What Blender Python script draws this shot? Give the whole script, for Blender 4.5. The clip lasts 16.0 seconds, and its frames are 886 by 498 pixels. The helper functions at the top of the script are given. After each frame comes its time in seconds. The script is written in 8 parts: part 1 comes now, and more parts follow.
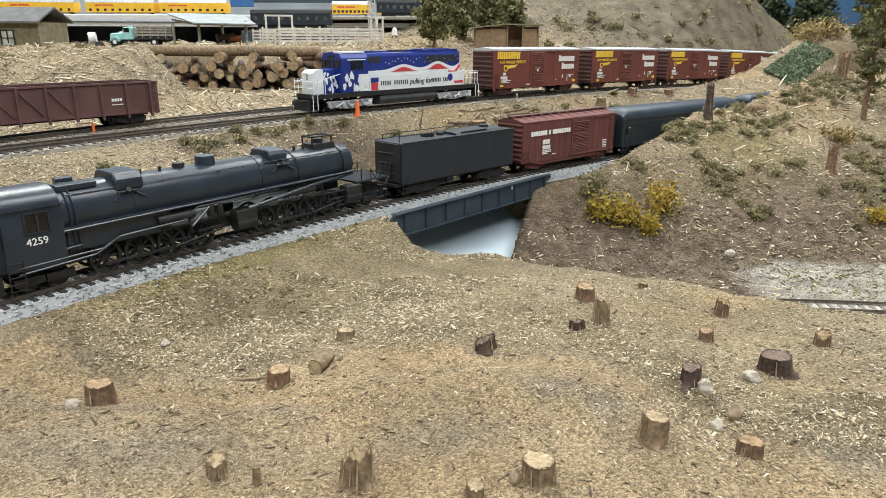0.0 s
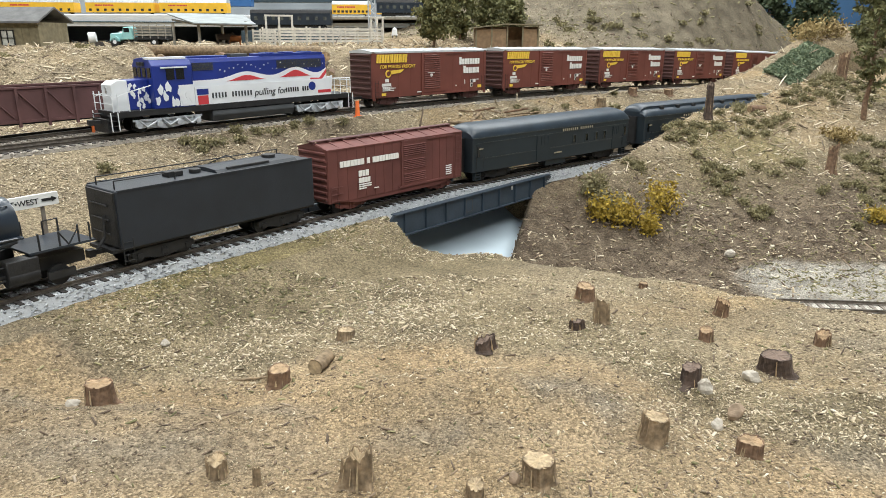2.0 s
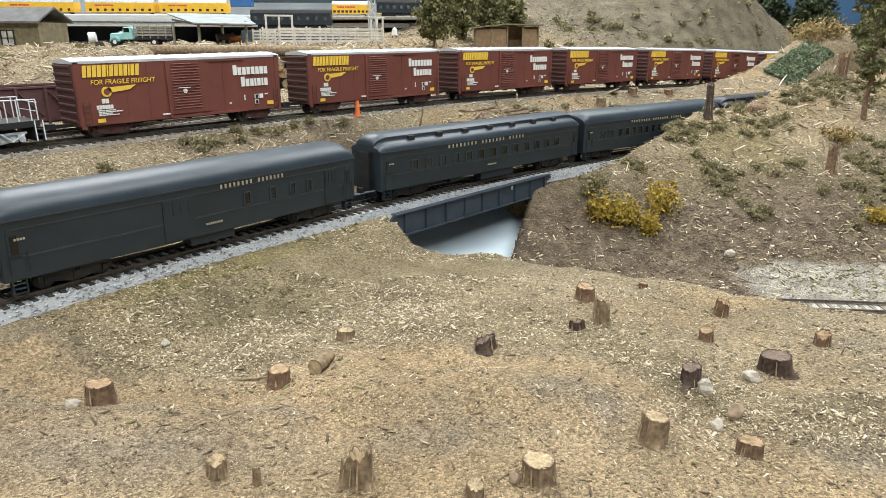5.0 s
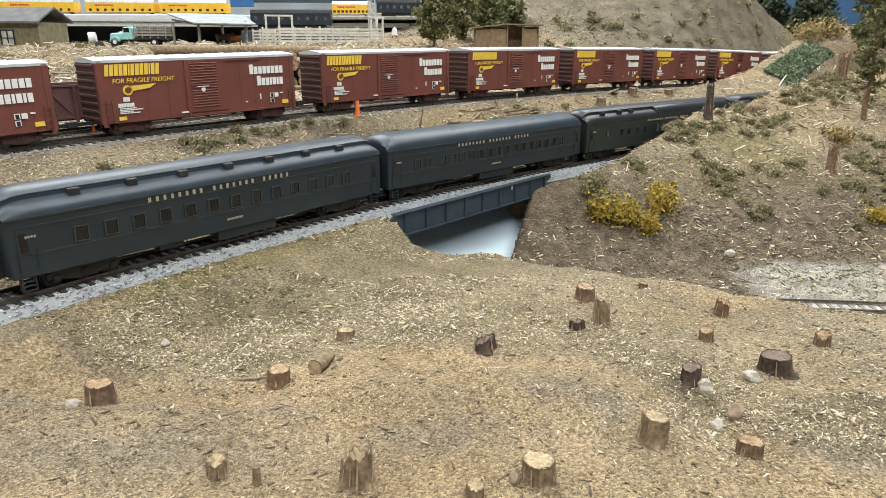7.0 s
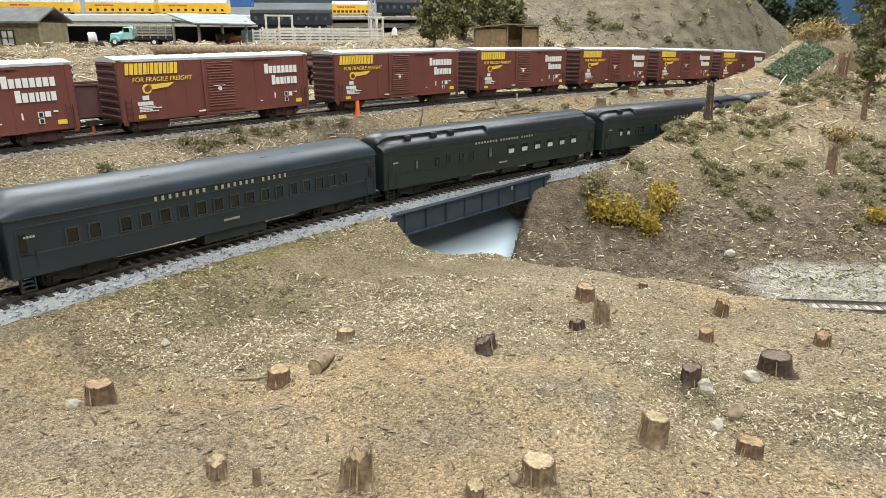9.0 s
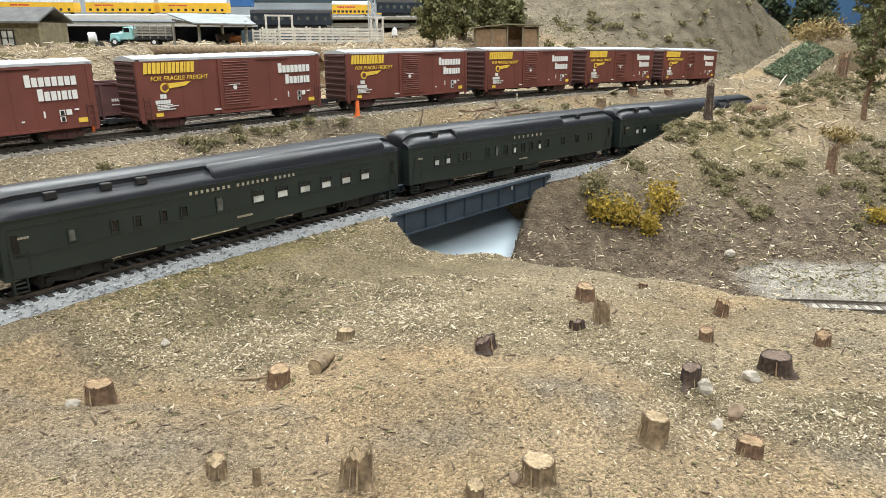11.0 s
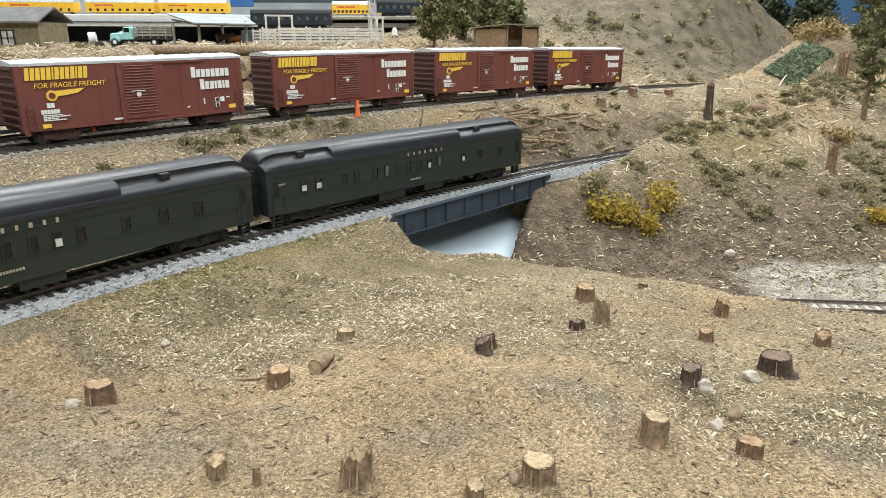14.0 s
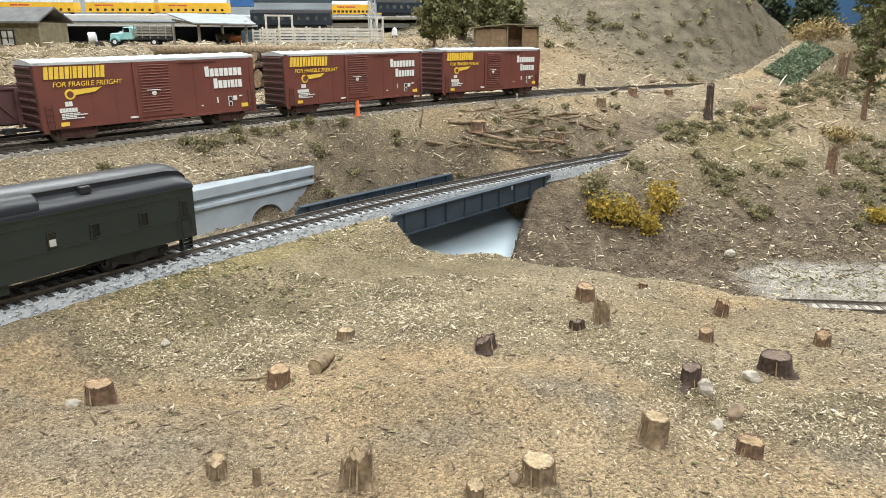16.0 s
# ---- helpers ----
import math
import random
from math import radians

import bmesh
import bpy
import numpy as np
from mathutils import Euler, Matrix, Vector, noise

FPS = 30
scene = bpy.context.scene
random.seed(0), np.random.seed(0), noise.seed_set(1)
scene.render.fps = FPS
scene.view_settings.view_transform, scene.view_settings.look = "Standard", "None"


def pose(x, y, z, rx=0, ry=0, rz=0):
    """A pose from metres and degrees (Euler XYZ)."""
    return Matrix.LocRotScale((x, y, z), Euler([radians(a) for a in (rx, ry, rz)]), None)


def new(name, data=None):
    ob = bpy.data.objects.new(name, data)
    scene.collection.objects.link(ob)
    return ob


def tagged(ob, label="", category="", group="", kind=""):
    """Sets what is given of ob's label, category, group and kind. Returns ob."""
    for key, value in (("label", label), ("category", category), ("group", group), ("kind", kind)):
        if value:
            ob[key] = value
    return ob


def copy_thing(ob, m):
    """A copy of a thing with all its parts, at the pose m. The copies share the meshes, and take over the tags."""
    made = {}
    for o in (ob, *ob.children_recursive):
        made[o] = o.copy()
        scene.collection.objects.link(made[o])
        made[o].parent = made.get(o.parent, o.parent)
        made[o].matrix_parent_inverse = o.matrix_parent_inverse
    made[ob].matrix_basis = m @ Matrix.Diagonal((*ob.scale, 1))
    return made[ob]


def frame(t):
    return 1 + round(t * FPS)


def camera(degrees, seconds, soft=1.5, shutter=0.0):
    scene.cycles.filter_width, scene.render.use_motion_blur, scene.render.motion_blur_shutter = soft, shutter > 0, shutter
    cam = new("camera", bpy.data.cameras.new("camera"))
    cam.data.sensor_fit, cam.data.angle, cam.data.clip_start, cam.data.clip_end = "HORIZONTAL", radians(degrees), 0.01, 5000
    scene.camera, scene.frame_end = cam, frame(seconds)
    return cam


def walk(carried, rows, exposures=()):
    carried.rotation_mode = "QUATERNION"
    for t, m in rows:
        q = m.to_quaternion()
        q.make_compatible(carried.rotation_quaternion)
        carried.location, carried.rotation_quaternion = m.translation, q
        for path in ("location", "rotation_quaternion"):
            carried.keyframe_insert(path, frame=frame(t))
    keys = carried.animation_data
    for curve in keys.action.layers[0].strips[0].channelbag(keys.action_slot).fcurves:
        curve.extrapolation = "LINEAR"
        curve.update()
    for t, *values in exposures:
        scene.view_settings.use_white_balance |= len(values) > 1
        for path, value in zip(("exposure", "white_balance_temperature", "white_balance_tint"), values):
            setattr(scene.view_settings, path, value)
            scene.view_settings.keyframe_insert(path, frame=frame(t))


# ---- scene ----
# Model railway layout in HO scale, all sizes in metres; z = 0 is the rail head of the lower main line.
EYE_Z = 0.12434
cam = camera(65.3, 16.0, soft=0.8)
CAM_POSE = pose(0, 0, EYE_Z, 90 - 17.111, 0, 0) @ pose(0, 0, 0, 0, 0, 0.223)
walk(cam, [(0.0, CAM_POSE), (16.0, CAM_POSE)], exposures=[(0.0, 0.41), (4.0, 0.47), (16.0, 0.50)])

# ---- world and room lights ----
world = bpy.data.worlds.new("world")
scene.world = world
world.use_nodes = True
world.node_tree.nodes["Background"].inputs[0].default_value = (0.9, 0.95, 1.0, 1)
world.node_tree.nodes["Background"].inputs[1].default_value = 0.05


def tube_light(x, y, power, sx=1.3, sy=0.35):
    data = bpy.data.lights.new("ceiling_tube", "AREA")
    data.shape, data.size, data.size_y = "RECTANGLE", sx, sy
    data.energy, data.color = power, (0.965, 1.0, 1.0)
    ob = new("ceiling_tube", data)
    ob.matrix_world = pose(x, y, 1.62)
    return ob


for lx, ly, lp in ((-0.9, 0.55, 11), (0.75, 0.55, 17), (-0.9, 1.9, 34), (0.8, 1.9, 25), (-0.9, -0.9, 18), (0.7, -0.9, 28)):
    tube_light(lx, ly, lp)
# ---- plan of the two main lines ----
def make_path(x0, y0, heading, height, s_lo, s_hi, s0=-3.4, s1=3.6, count=1401):
    """Points along a line: heading is a polynomial of the distance s, held straight outside s_lo..s_hi."""
    s = np.linspace(s0, s1, count)
    c = np.clip(s, s_lo, s_hi)
    h = sum(k * c ** i for i, k in enumerate(heading))
    step = s[1] - s[0]
    dx, dy = np.cos(h), np.sin(h)
    x = np.concatenate([[0], np.cumsum((dx[1:] + dx[:-1]) / 2 * step)])
    y = np.concatenate([[0], np.cumsum((dy[1:] + dy[:-1]) / 2 * step)])
    x += x0 - np.interp(0, s, x)
    y += y0 - np.interp(0, s, y)
    z = sum(k * c ** i for i, k in enumerate(height))
    return s, x, y, z


LOWER = make_path(-0.09718, 0.48368, (0.87285, -0.46788, -0.21947, 0.66531), (0.0,), -0.36, 0.68)
UPPER = make_path(-0.15381, 0.62917, (0.82291, -0.15114, 0.06906), (0.05444, 0.01003, -0.02015), -0.6, 1.1)


def on_path(path, s):
    return np.array([np.interp(s, path[0], path[i]) for i in (1, 2, 3)])


def side_of(path, x, y):
    """Distance along the path, distance to its right-hand (viewer's) side, and the rail height there."""
    s, px, py, pz = (a[::8] for a in path)
    ax, ay, bx, by = px[:-1], py[:-1], px[1:], py[1:]
    x, y = np.asarray(x, float).ravel(), np.asarray(y, float).ravel()
    best = np.full(x.shape, 1e9)
    out_s, out_d, out_z = np.zeros(x.shape), np.zeros(x.shape), np.zeros(x.shape)
    for i in range(len(ax)):
        ux, uy = bx[i] - ax[i], by[i] - ay[i]
        n2 = ux * ux + uy * uy
        t = np.clip(((x - ax[i]) * ux + (y - ay[i]) * uy) / n2, 0, 1)
        ex, ey = x - ax[i] - t * ux, y - ay[i] - t * uy
        q = ex * ex + ey * ey
        m = q < best
        best[m] = q[m]
        out_s[m] = (s[i] + t * (s[i + 1] - s[i]))[m]
        out_z[m] = (pz[i] + t * (pz[i + 1] - pz[i]))[m]
        out_d[m] = (np.sqrt(q) * np.sign(ex * uy - ey * ux))[m]
    return out_s, out_d, out_z


def ramp(v, a, b):
    t = np.clip((v - a) / (b - a), 0, 1)
    return t * t * (3 - 2 * t)


def knots(v, *pairs):
    return np.interp(v, [p[0] for p in pairs], [p[1] for p in pairs])


def lattice(ix, iy, seed):
    n = (ix * 374761393 + iy * 668265263 + seed * 1442695041) & 0xFFFFFFFF
    n = ((n ^ (n >> 13)) * 1274126177) & 0xFFFFFFFF
    return ((n ^ (n >> 16)) & 0xFFFF) / 65535.0 * 2 - 1


def rough(x, y, size, seed=0, octaves=3):
    """Smooth noise of about -1..1 with bumps of the given size."""
    total, amp, norm = np.zeros(np.shape(x)), 1.0, 0.0
    for o in range(octaves):
        u, v = x / size * 2 ** o + 517.3, y / size * 2 ** o + 911.7
        iu, iv = np.floor(u).astype(np.int64), np.floor(v).astype(np.int64)
        fu, fv = u - iu, v - iv
        fu, fv = fu * fu * (3 - 2 * fu), fv * fv * (3 - 2 * fv)
        a, b = lattice(iu, iv, seed + o), lattice(iu + 1, iv, seed + o)
        c, d = lattice(iu, iv + 1, seed + o), lattice(iu + 1, iv + 1, seed + o)
        total += amp * ((a * (1 - fu) + b * fu) * (1 - fv) + (c * (1 - fu) + d * fu) * fv)
        norm += amp
        amp *= 0.5
    return total / norm


def chip_line(x):
    """Lower edge of the wood-chip litter on the plateau; the sand below it is swept nearly clean."""
    return knots(x, (-0.30, 0.335), (-0.222, 0.316), (-0.154, 0.292), (-0.096, 0.290), (-0.066, 0.318), (0.0, 0.330), (0.068, 0.308), (0.106, 0.278), (0.122, 0.254), (0.150, 0.225), (0.3, 0.2))


def spot(x, y, cx, cy, rx, ry):
    return np.exp(-((x - cx) / rx) ** 2 - ((y - cy) / ry) ** 2)


def terrain(x, y):
    """Height of the scenery and its soil mask: dark earth with some painted shade, green turf, pale sand, orange chips.
    """
    x, y = np.asarray(x, float).ravel(), np.asarray(y, float).ravel()
    s, d, _ = side_of(LOWER, x, y)
    su, du, zu = side_of(UPPER, x, y)
    wob = rough(x, y, 0.05, 3)
    # near bank: from the ballast shoulder to the foreground plateau
    plateau = -0.0265 + 0.0052 * rough(x, y, 0.11, 11, 2) + 0.0012 * rough(x, y, 0.03, 12, 2)
    below = chip_line(x) - y + 0.006 * wob
    plateau = plateau - 0.0030 * ramp(below, -0.012, 0.012) * (1 - ramp(below, 0.02, 0.05)) + 0.0075 * spot(x, y, 0.015, 0.272, 0.055, 0.020) + 0.0030 * spot(x, y, -0.14, 0.255, 0.06, 0.02)
    plateau = plateau + 0.0040 * spot(x, y, 0.17, 0.255, 0.035, 0.03) - 0.0025 * spot(x, y, 0.115, 0.262, 0.022, 0.03) + 0.0011 * rough(x, y, 0.014, 13, 3)
    near = -0.0125 + 0.0042 * ramp(d, 0.0150, 0.0180) + (plateau + 0.0083) * ramp(d, 0.019, 0.080)
    # the far rim of the plateau, where the gorge begins
    rim = knots(x, (-0.3, 0.9), (-0.052, 0.56), (-0.04, 0.505), (-0.022, 0.484), (0.01, 0.484), (0.04, 0.487), (0.084, 0.449), (0.153, 0.423),
                (0.181, 0.397), (0.218, 0.374), (0.253, 0.366), (0.5, 0.345), (2.5, 0.2))
    past = y - rim + 0.004 * wob
    floor_z = knots(x, (-0.02, -0.10), (0.12, -0.098), (0.2, -0.066), (0.26, -0.064), (0.6, -0.06))
    # knoll on the near side of the lower line, beyond the bridge
    crest = knots(s, (0.26, -0.03), (0.3, -0.012), (0.37, 0.003), (0.43, 0.021), (0.5, 0.041), (0.6, 0.045), (0.7, 0.066), (0.9, 0.078), (1.2, 0.095), (2.0, 0.08))
    foot = knots(s, (0.2, 0.14), (0.3, 0.19), (0.36, 0.235), (0.5, 0.30), (0.7, 0.36), (1.5, 0.5))
    fall = np.clip((d - 0.034) / foot, 0, 1)
    fall = fall ** 0.9 * 0.75 + ramp(fall, 0, 1) * 0.25
    knoll = crest + (floor_z - crest) * fall + 0.006 * rough(x, y, 0.06, 21) * ramp(d, 0.04, 0.09)
    cut = -0.0125 + (knoll + 0.0125) * ramp(d, 0.014, 0.036)
    knoll = np.where(d < 0.036, np.minimum(cut, np.maximum(knoll, cut)), knoll)
    bank_r = ramp(s + 0.25 * np.clip(d, 0, 0.3), 0.255, 0.305) * 0 + ramp(s + 1.5 * np.clip(d, 0, 0.07) + 0.15 * np.clip(d, 0, 0.2), 0.235, 0.285)
    gorge = floor_z + (knoll - floor_z) * bank_r
    gorge = np.maximum(gorge, floor_z)
    z = near + (gorge - near) * ramp(past, 0.0, 0.035)
    z = np.where((past > 0) & (s > 0.3), np.maximum(z, knoll * (past > 0.03) + z * (past <= 0.03)), z)
    # the slope between the two lines, cut by the gorge behind the bridge
    in_gorge = ramp(s, 0.05, 0.085) * (1 - ramp(s, 0.22, 0.28))
    low = -0.0125 + (-0.085 + 0.0125) * in_gorge
    top = zu - 0.0055
    wall = ramp(s, -0.105, -0.085) * (1 - ramp(s, 0.052, 0.064))
    start = 0.022 + 0.040 * wall
    span = np.clip((-d - start) / np.maximum(0.001, (-d - start) + (du - 0.024)), 0, 1)
    shape = span ** knots(s, (-0.2, 0.8), (0.05, 0.6), (0.09, 0.85), (0.22, 0.85), (0.4, 1.0))
    foot_z = low + 0.031 * wall * ramp(-d, 0.060, 0.066)
    between = foot_z + (top - foot_z) * shape + 0.005 * rough(x, y, 0.045, 31) * np.sin(np.pi * span)
    ridge = knots(su, (0.55, 0.0), (0.72, 0.006), (0.82, 0.017), (0.92, 0.036), (1.08, 0.082), (1.25, 0.115), (1.6, 0.12))
    between += ridge * ramp(du, 0.016, 0.04) * ramp(-d, 0.02, 0.12)
    z = np.where(d < 0, np.where(d > -0.022, low, between), z)
    # roadbed of the upper line with its siding, then the yard and the hills behind
    bench_w = knots(su, (0.0, 0.095), (0.45, 0.095), (0.6, 0.035), (1.5, 0.03))
    back = np.clip(-du - bench_w, 0, 3)
    yard = top + knots(x + 0.35 * y, (-0.5, 0.052), (0.15, 0.055), (0.6, 0.05)) * ramp(back, knots(su, (-0.2, 0.0), (0.0, 0.04), (0.08, 0.20), (0.22, 0.27), (0.35, 0.2), (0.5, 0.02)),
                                                                                  knots(su, (-0.2, 0.20), (0.0, 0.22), (0.1, 0.32), (0.22, 0.38), (0.5, 0.3)))
    mound = 0.004 * np.exp(-(((x + 0.44) / 0.10) ** 2 + ((y - 0.93) / 0.13) ** 2))
    hill = 0.34 * np.exp(-(((x - 0.42) / 0.42) ** 2 + ((y - 2.05) / 0.46) ** 2)) + 0.06 * np.exp(-(((x - 0.62) / 0.16) ** 2 + ((y - 1.75) / 0.2) ** 2))
    behind = yard + mound + hill * ramp(back, 0.0, 0.25) + (0.007 * rough(x, y, 0.08, 41) + 0.008 * ramp(hill, 0.02, 0.1) * np.abs(rough(x, y, 0.05, 43, 3)) + 0.006 * rough(x, y, 0.03, 42) * (1 + 0.6 * (x < -0.25))) * ramp(back, 0.02, 0.12)
    # the bay dug for the log pile
    px_, py_ = x + 0.287, y - 1.045
    pu, pv = 0.961 * px_ + 0.276 * py_, -0.276 * px_ + 0.961 * py_
    bay = ramp(pu + 0.7 * pv + 0.165 + 0.012 * wob, -0.02, 0.025) * (1 - ramp(pv, 0.012, 0.03)) * (1 - ramp(pu, 0.16, 0.2))
    behind = behind + (np.minimum(behind, top + 0.003 + 0.003 * wob) - behind) * bay
    z = np.where(du < 0.024, np.where(du < -bench_w, behind, top), z)
    dist = np.sqrt(x * x + y * y)
    z = z + (0.0011 * rough(x, y, 0.012, 51, 2) + 0.0021 * rough(x, y, 0.034, 52, 2)) * ramp(np.abs(d), 0.014, 0.03) * ramp(np.abs(du), 0.014, 0.03)
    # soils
    # dark: brown gorge earth, plus shade painted on the slope foot behind the knoll
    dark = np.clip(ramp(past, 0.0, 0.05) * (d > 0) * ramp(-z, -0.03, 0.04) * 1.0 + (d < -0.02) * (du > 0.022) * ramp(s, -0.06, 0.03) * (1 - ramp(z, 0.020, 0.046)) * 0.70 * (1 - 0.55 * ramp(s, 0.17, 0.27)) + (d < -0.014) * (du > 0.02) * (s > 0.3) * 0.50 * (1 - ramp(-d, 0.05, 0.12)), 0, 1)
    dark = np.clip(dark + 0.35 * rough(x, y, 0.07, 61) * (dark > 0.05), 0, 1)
    sand = ramp(rough(x, y, 0.05, 71) * 0.25 + ramp(-np.abs(z + 0.058), -0.018, -0.004), 0.45, 0.7) * (past > 0) * (d > 0.1) * ramp(x + 0.015 * wob, 0.238, 0.262) * ramp(-z, 0.0568, 0.0602)
    green = np.clip(ramp(rough(x, y, 0.12, 81), np.where(past > 0, -0.5, -0.1), np.where(past > 0, 0.3, 0.5)) * (d > 0) * (ramp(-x, -0.02, 0.12) * (past < 0) * ramp(-d, -0.16, -0.03) + 1.0 * (past > 0.05) * (s > 0.3)), 0, 1)
    orange = np.clip(ramp(rough(x, y, 0.2, 91), -0.1, 0.4) * ((s > 0.45) * (z > 0.015) * 0.8 + (past < 0) * (d > 0) * 0.35 * ramp(x, 0.0, 0.12)), 0, 1)
    fore = (past < 0.02) * (d > 0.035) * (x > -0.6)
    clean = np.clip(ramp(below, -0.006, 0.012) + 0.8 * spot(x, y, 0.13, 0.362, 0.05, 0.022) + 0.5 * spot(x, y, 0.19, 0.285, 0.03, 0.05), 0, 1) * fore
    orange = np.clip(orange + clean * (0.80 + 0.4 * rough(x, y, 0.05, 92)), 0, 1)
    litter_bed = np.clip(ramp(-below, -0.004, 0.014) * (1 - 0.75 * ramp(x, 0.02, 0.08) * ramp(-below, 0.035, 0.06)) + 0.8 * spot(x, y, 0.112, 0.268, 0.02, 0.028), 0, 1) * fore
    slate = np.clip(1.1 * spot(x, y, 0.050, 0.262, 0.036, 0.014) + 0.8 * spot(x, y, 0.020, 0.240, 0.045, 0.010) + 0.7 * spot(x, y, 0.165, 0.225, 0.03, 0.012) + 0.9 * spot(x, y, 0.215, 0.290, 0.018, 0.05)
                    + 0.75 * spot(x, y, -0.13, 0.232, 0.08, 0.022) + 0.6 * spot(x, y, -0.17, 0.262, 0.07, 0.007) + 0.5 * spot(x, y, -0.06, 0.262, 0.03, 0.006), 0, 1) * fore * ramp(rough(x, y, 0.03, 93), -0.8, 0.2)
    green = np.clip(green * (1 - clean), 0, 1)
    grey = np.clip(ramp(hill, 0.004, 0.06) * (du < -0.03), 0, 1)
    return z, dark, green, sand, orange, grey, slate, litter_bed


def ground_z(x, y):
    return float(terrain([x], [y])[0][0])
# ---- materials ----
def shader(name, color, rough_=0.7, metal=0.0, vary=0.15, scale=200.0, bump=0.15, bump_scale=600.0, island=0.0, spread=None, emit=0.0):
    """A node material: base colour broken up by noise at two scales, optional variation per loose piece, and a fine bump."""
    m = bpy.data.materials.new(name)
    m.use_nodes = True
    nt = m.node_tree
    bsdf = nt.nodes["Principled BSDF"]
    bsdf.inputs["Roughness"].default_value = rough_
    bsdf.inputs["Metallic"].default_value = metal
    coord = nt.nodes.new("ShaderNodeTexCoord")
    big = nt.nodes.new("ShaderNodeTexNoise")
    big.inputs["Scale"].default_value, big.inputs["Detail"].default_value = scale, 5.0
    nt.links.new(coord.outputs["Object"], big.inputs["Vector"])
    mix = nt.nodes.new("ShaderNodeMix")
    mix.data_type = "RGBA"
    lo = tuple(c * (1 - vary) for c in color[:3])
    hi = tuple(min(1, c * (1 + vary)) for c in color[:3])
    mix.inputs[6].default_value, mix.inputs[7].default_value = (*lo, 1), (*hi, 1)
    stretch = nt.nodes.new("ShaderNodeMapRange")
    stretch.inputs[1].default_value, stretch.inputs[2].default_value = 0.3, 0.7
    nt.links.new(big.outputs["Fac"], stretch.inputs[0])
    nt.links.new(stretch.outputs[0], mix.inputs[0])
    out = mix.outputs[2]
    if island:
        geo = nt.nodes.new("ShaderNodeNewGeometry")
        ramp_ = nt.nodes.new("ShaderNodeValToRGB")
        stops = spread or [(0.0, tuple(c * (1 - island) for c in color)), (1.0, tuple(min(1, c * (1 + island)) for c in color))]
        while len(ramp_.color_ramp.elements) < len(stops):
            ramp_.color_ramp.elements.new(0.5)
        for e, (at_, c) in zip(ramp_.color_ramp.elements, stops):
            e.position, e.color = at_, (*c[:3], 1)
        nt.links.new(geo.outputs["Random Per Island"], ramp_.inputs[0])
        mul = nt.nodes.new("ShaderNodeMix")
        mul.data_type = "RGBA"
        mul.inputs[0].default_value = 0.75
        nt.links.new(out, mul.inputs[6])
        nt.links.new(ramp_.outputs[0], mul.inputs[7])
        out = mul.outputs[2]
    nt.links.new(out, bsdf.inputs["Base Color"])
    if emit:
        nt.links.new(out, bsdf.inputs["Emission Color"])
        bsdf.inputs["Emission Strength"].default_value = emit
    if bump:
        fine = nt.nodes.new("ShaderNodeTexNoise")
        fine.inputs["Scale"].default_value, fine.inputs["Detail"].default_value = bump_scale, 4.0
        nt.links.new(coord.outputs["Object"], fine.inputs["Vector"])
        bmp = nt.nodes.new("ShaderNodeBump")
        bmp.inputs["Strength"].default_value, bmp.inputs["Distance"].default_value = bump, 0.001
        nt.links.new(fine.outputs["Fac"], bmp.inputs["Height"])
        nt.links.new(bmp.outputs[0], bsdf.inputs["Normal"])
    return m


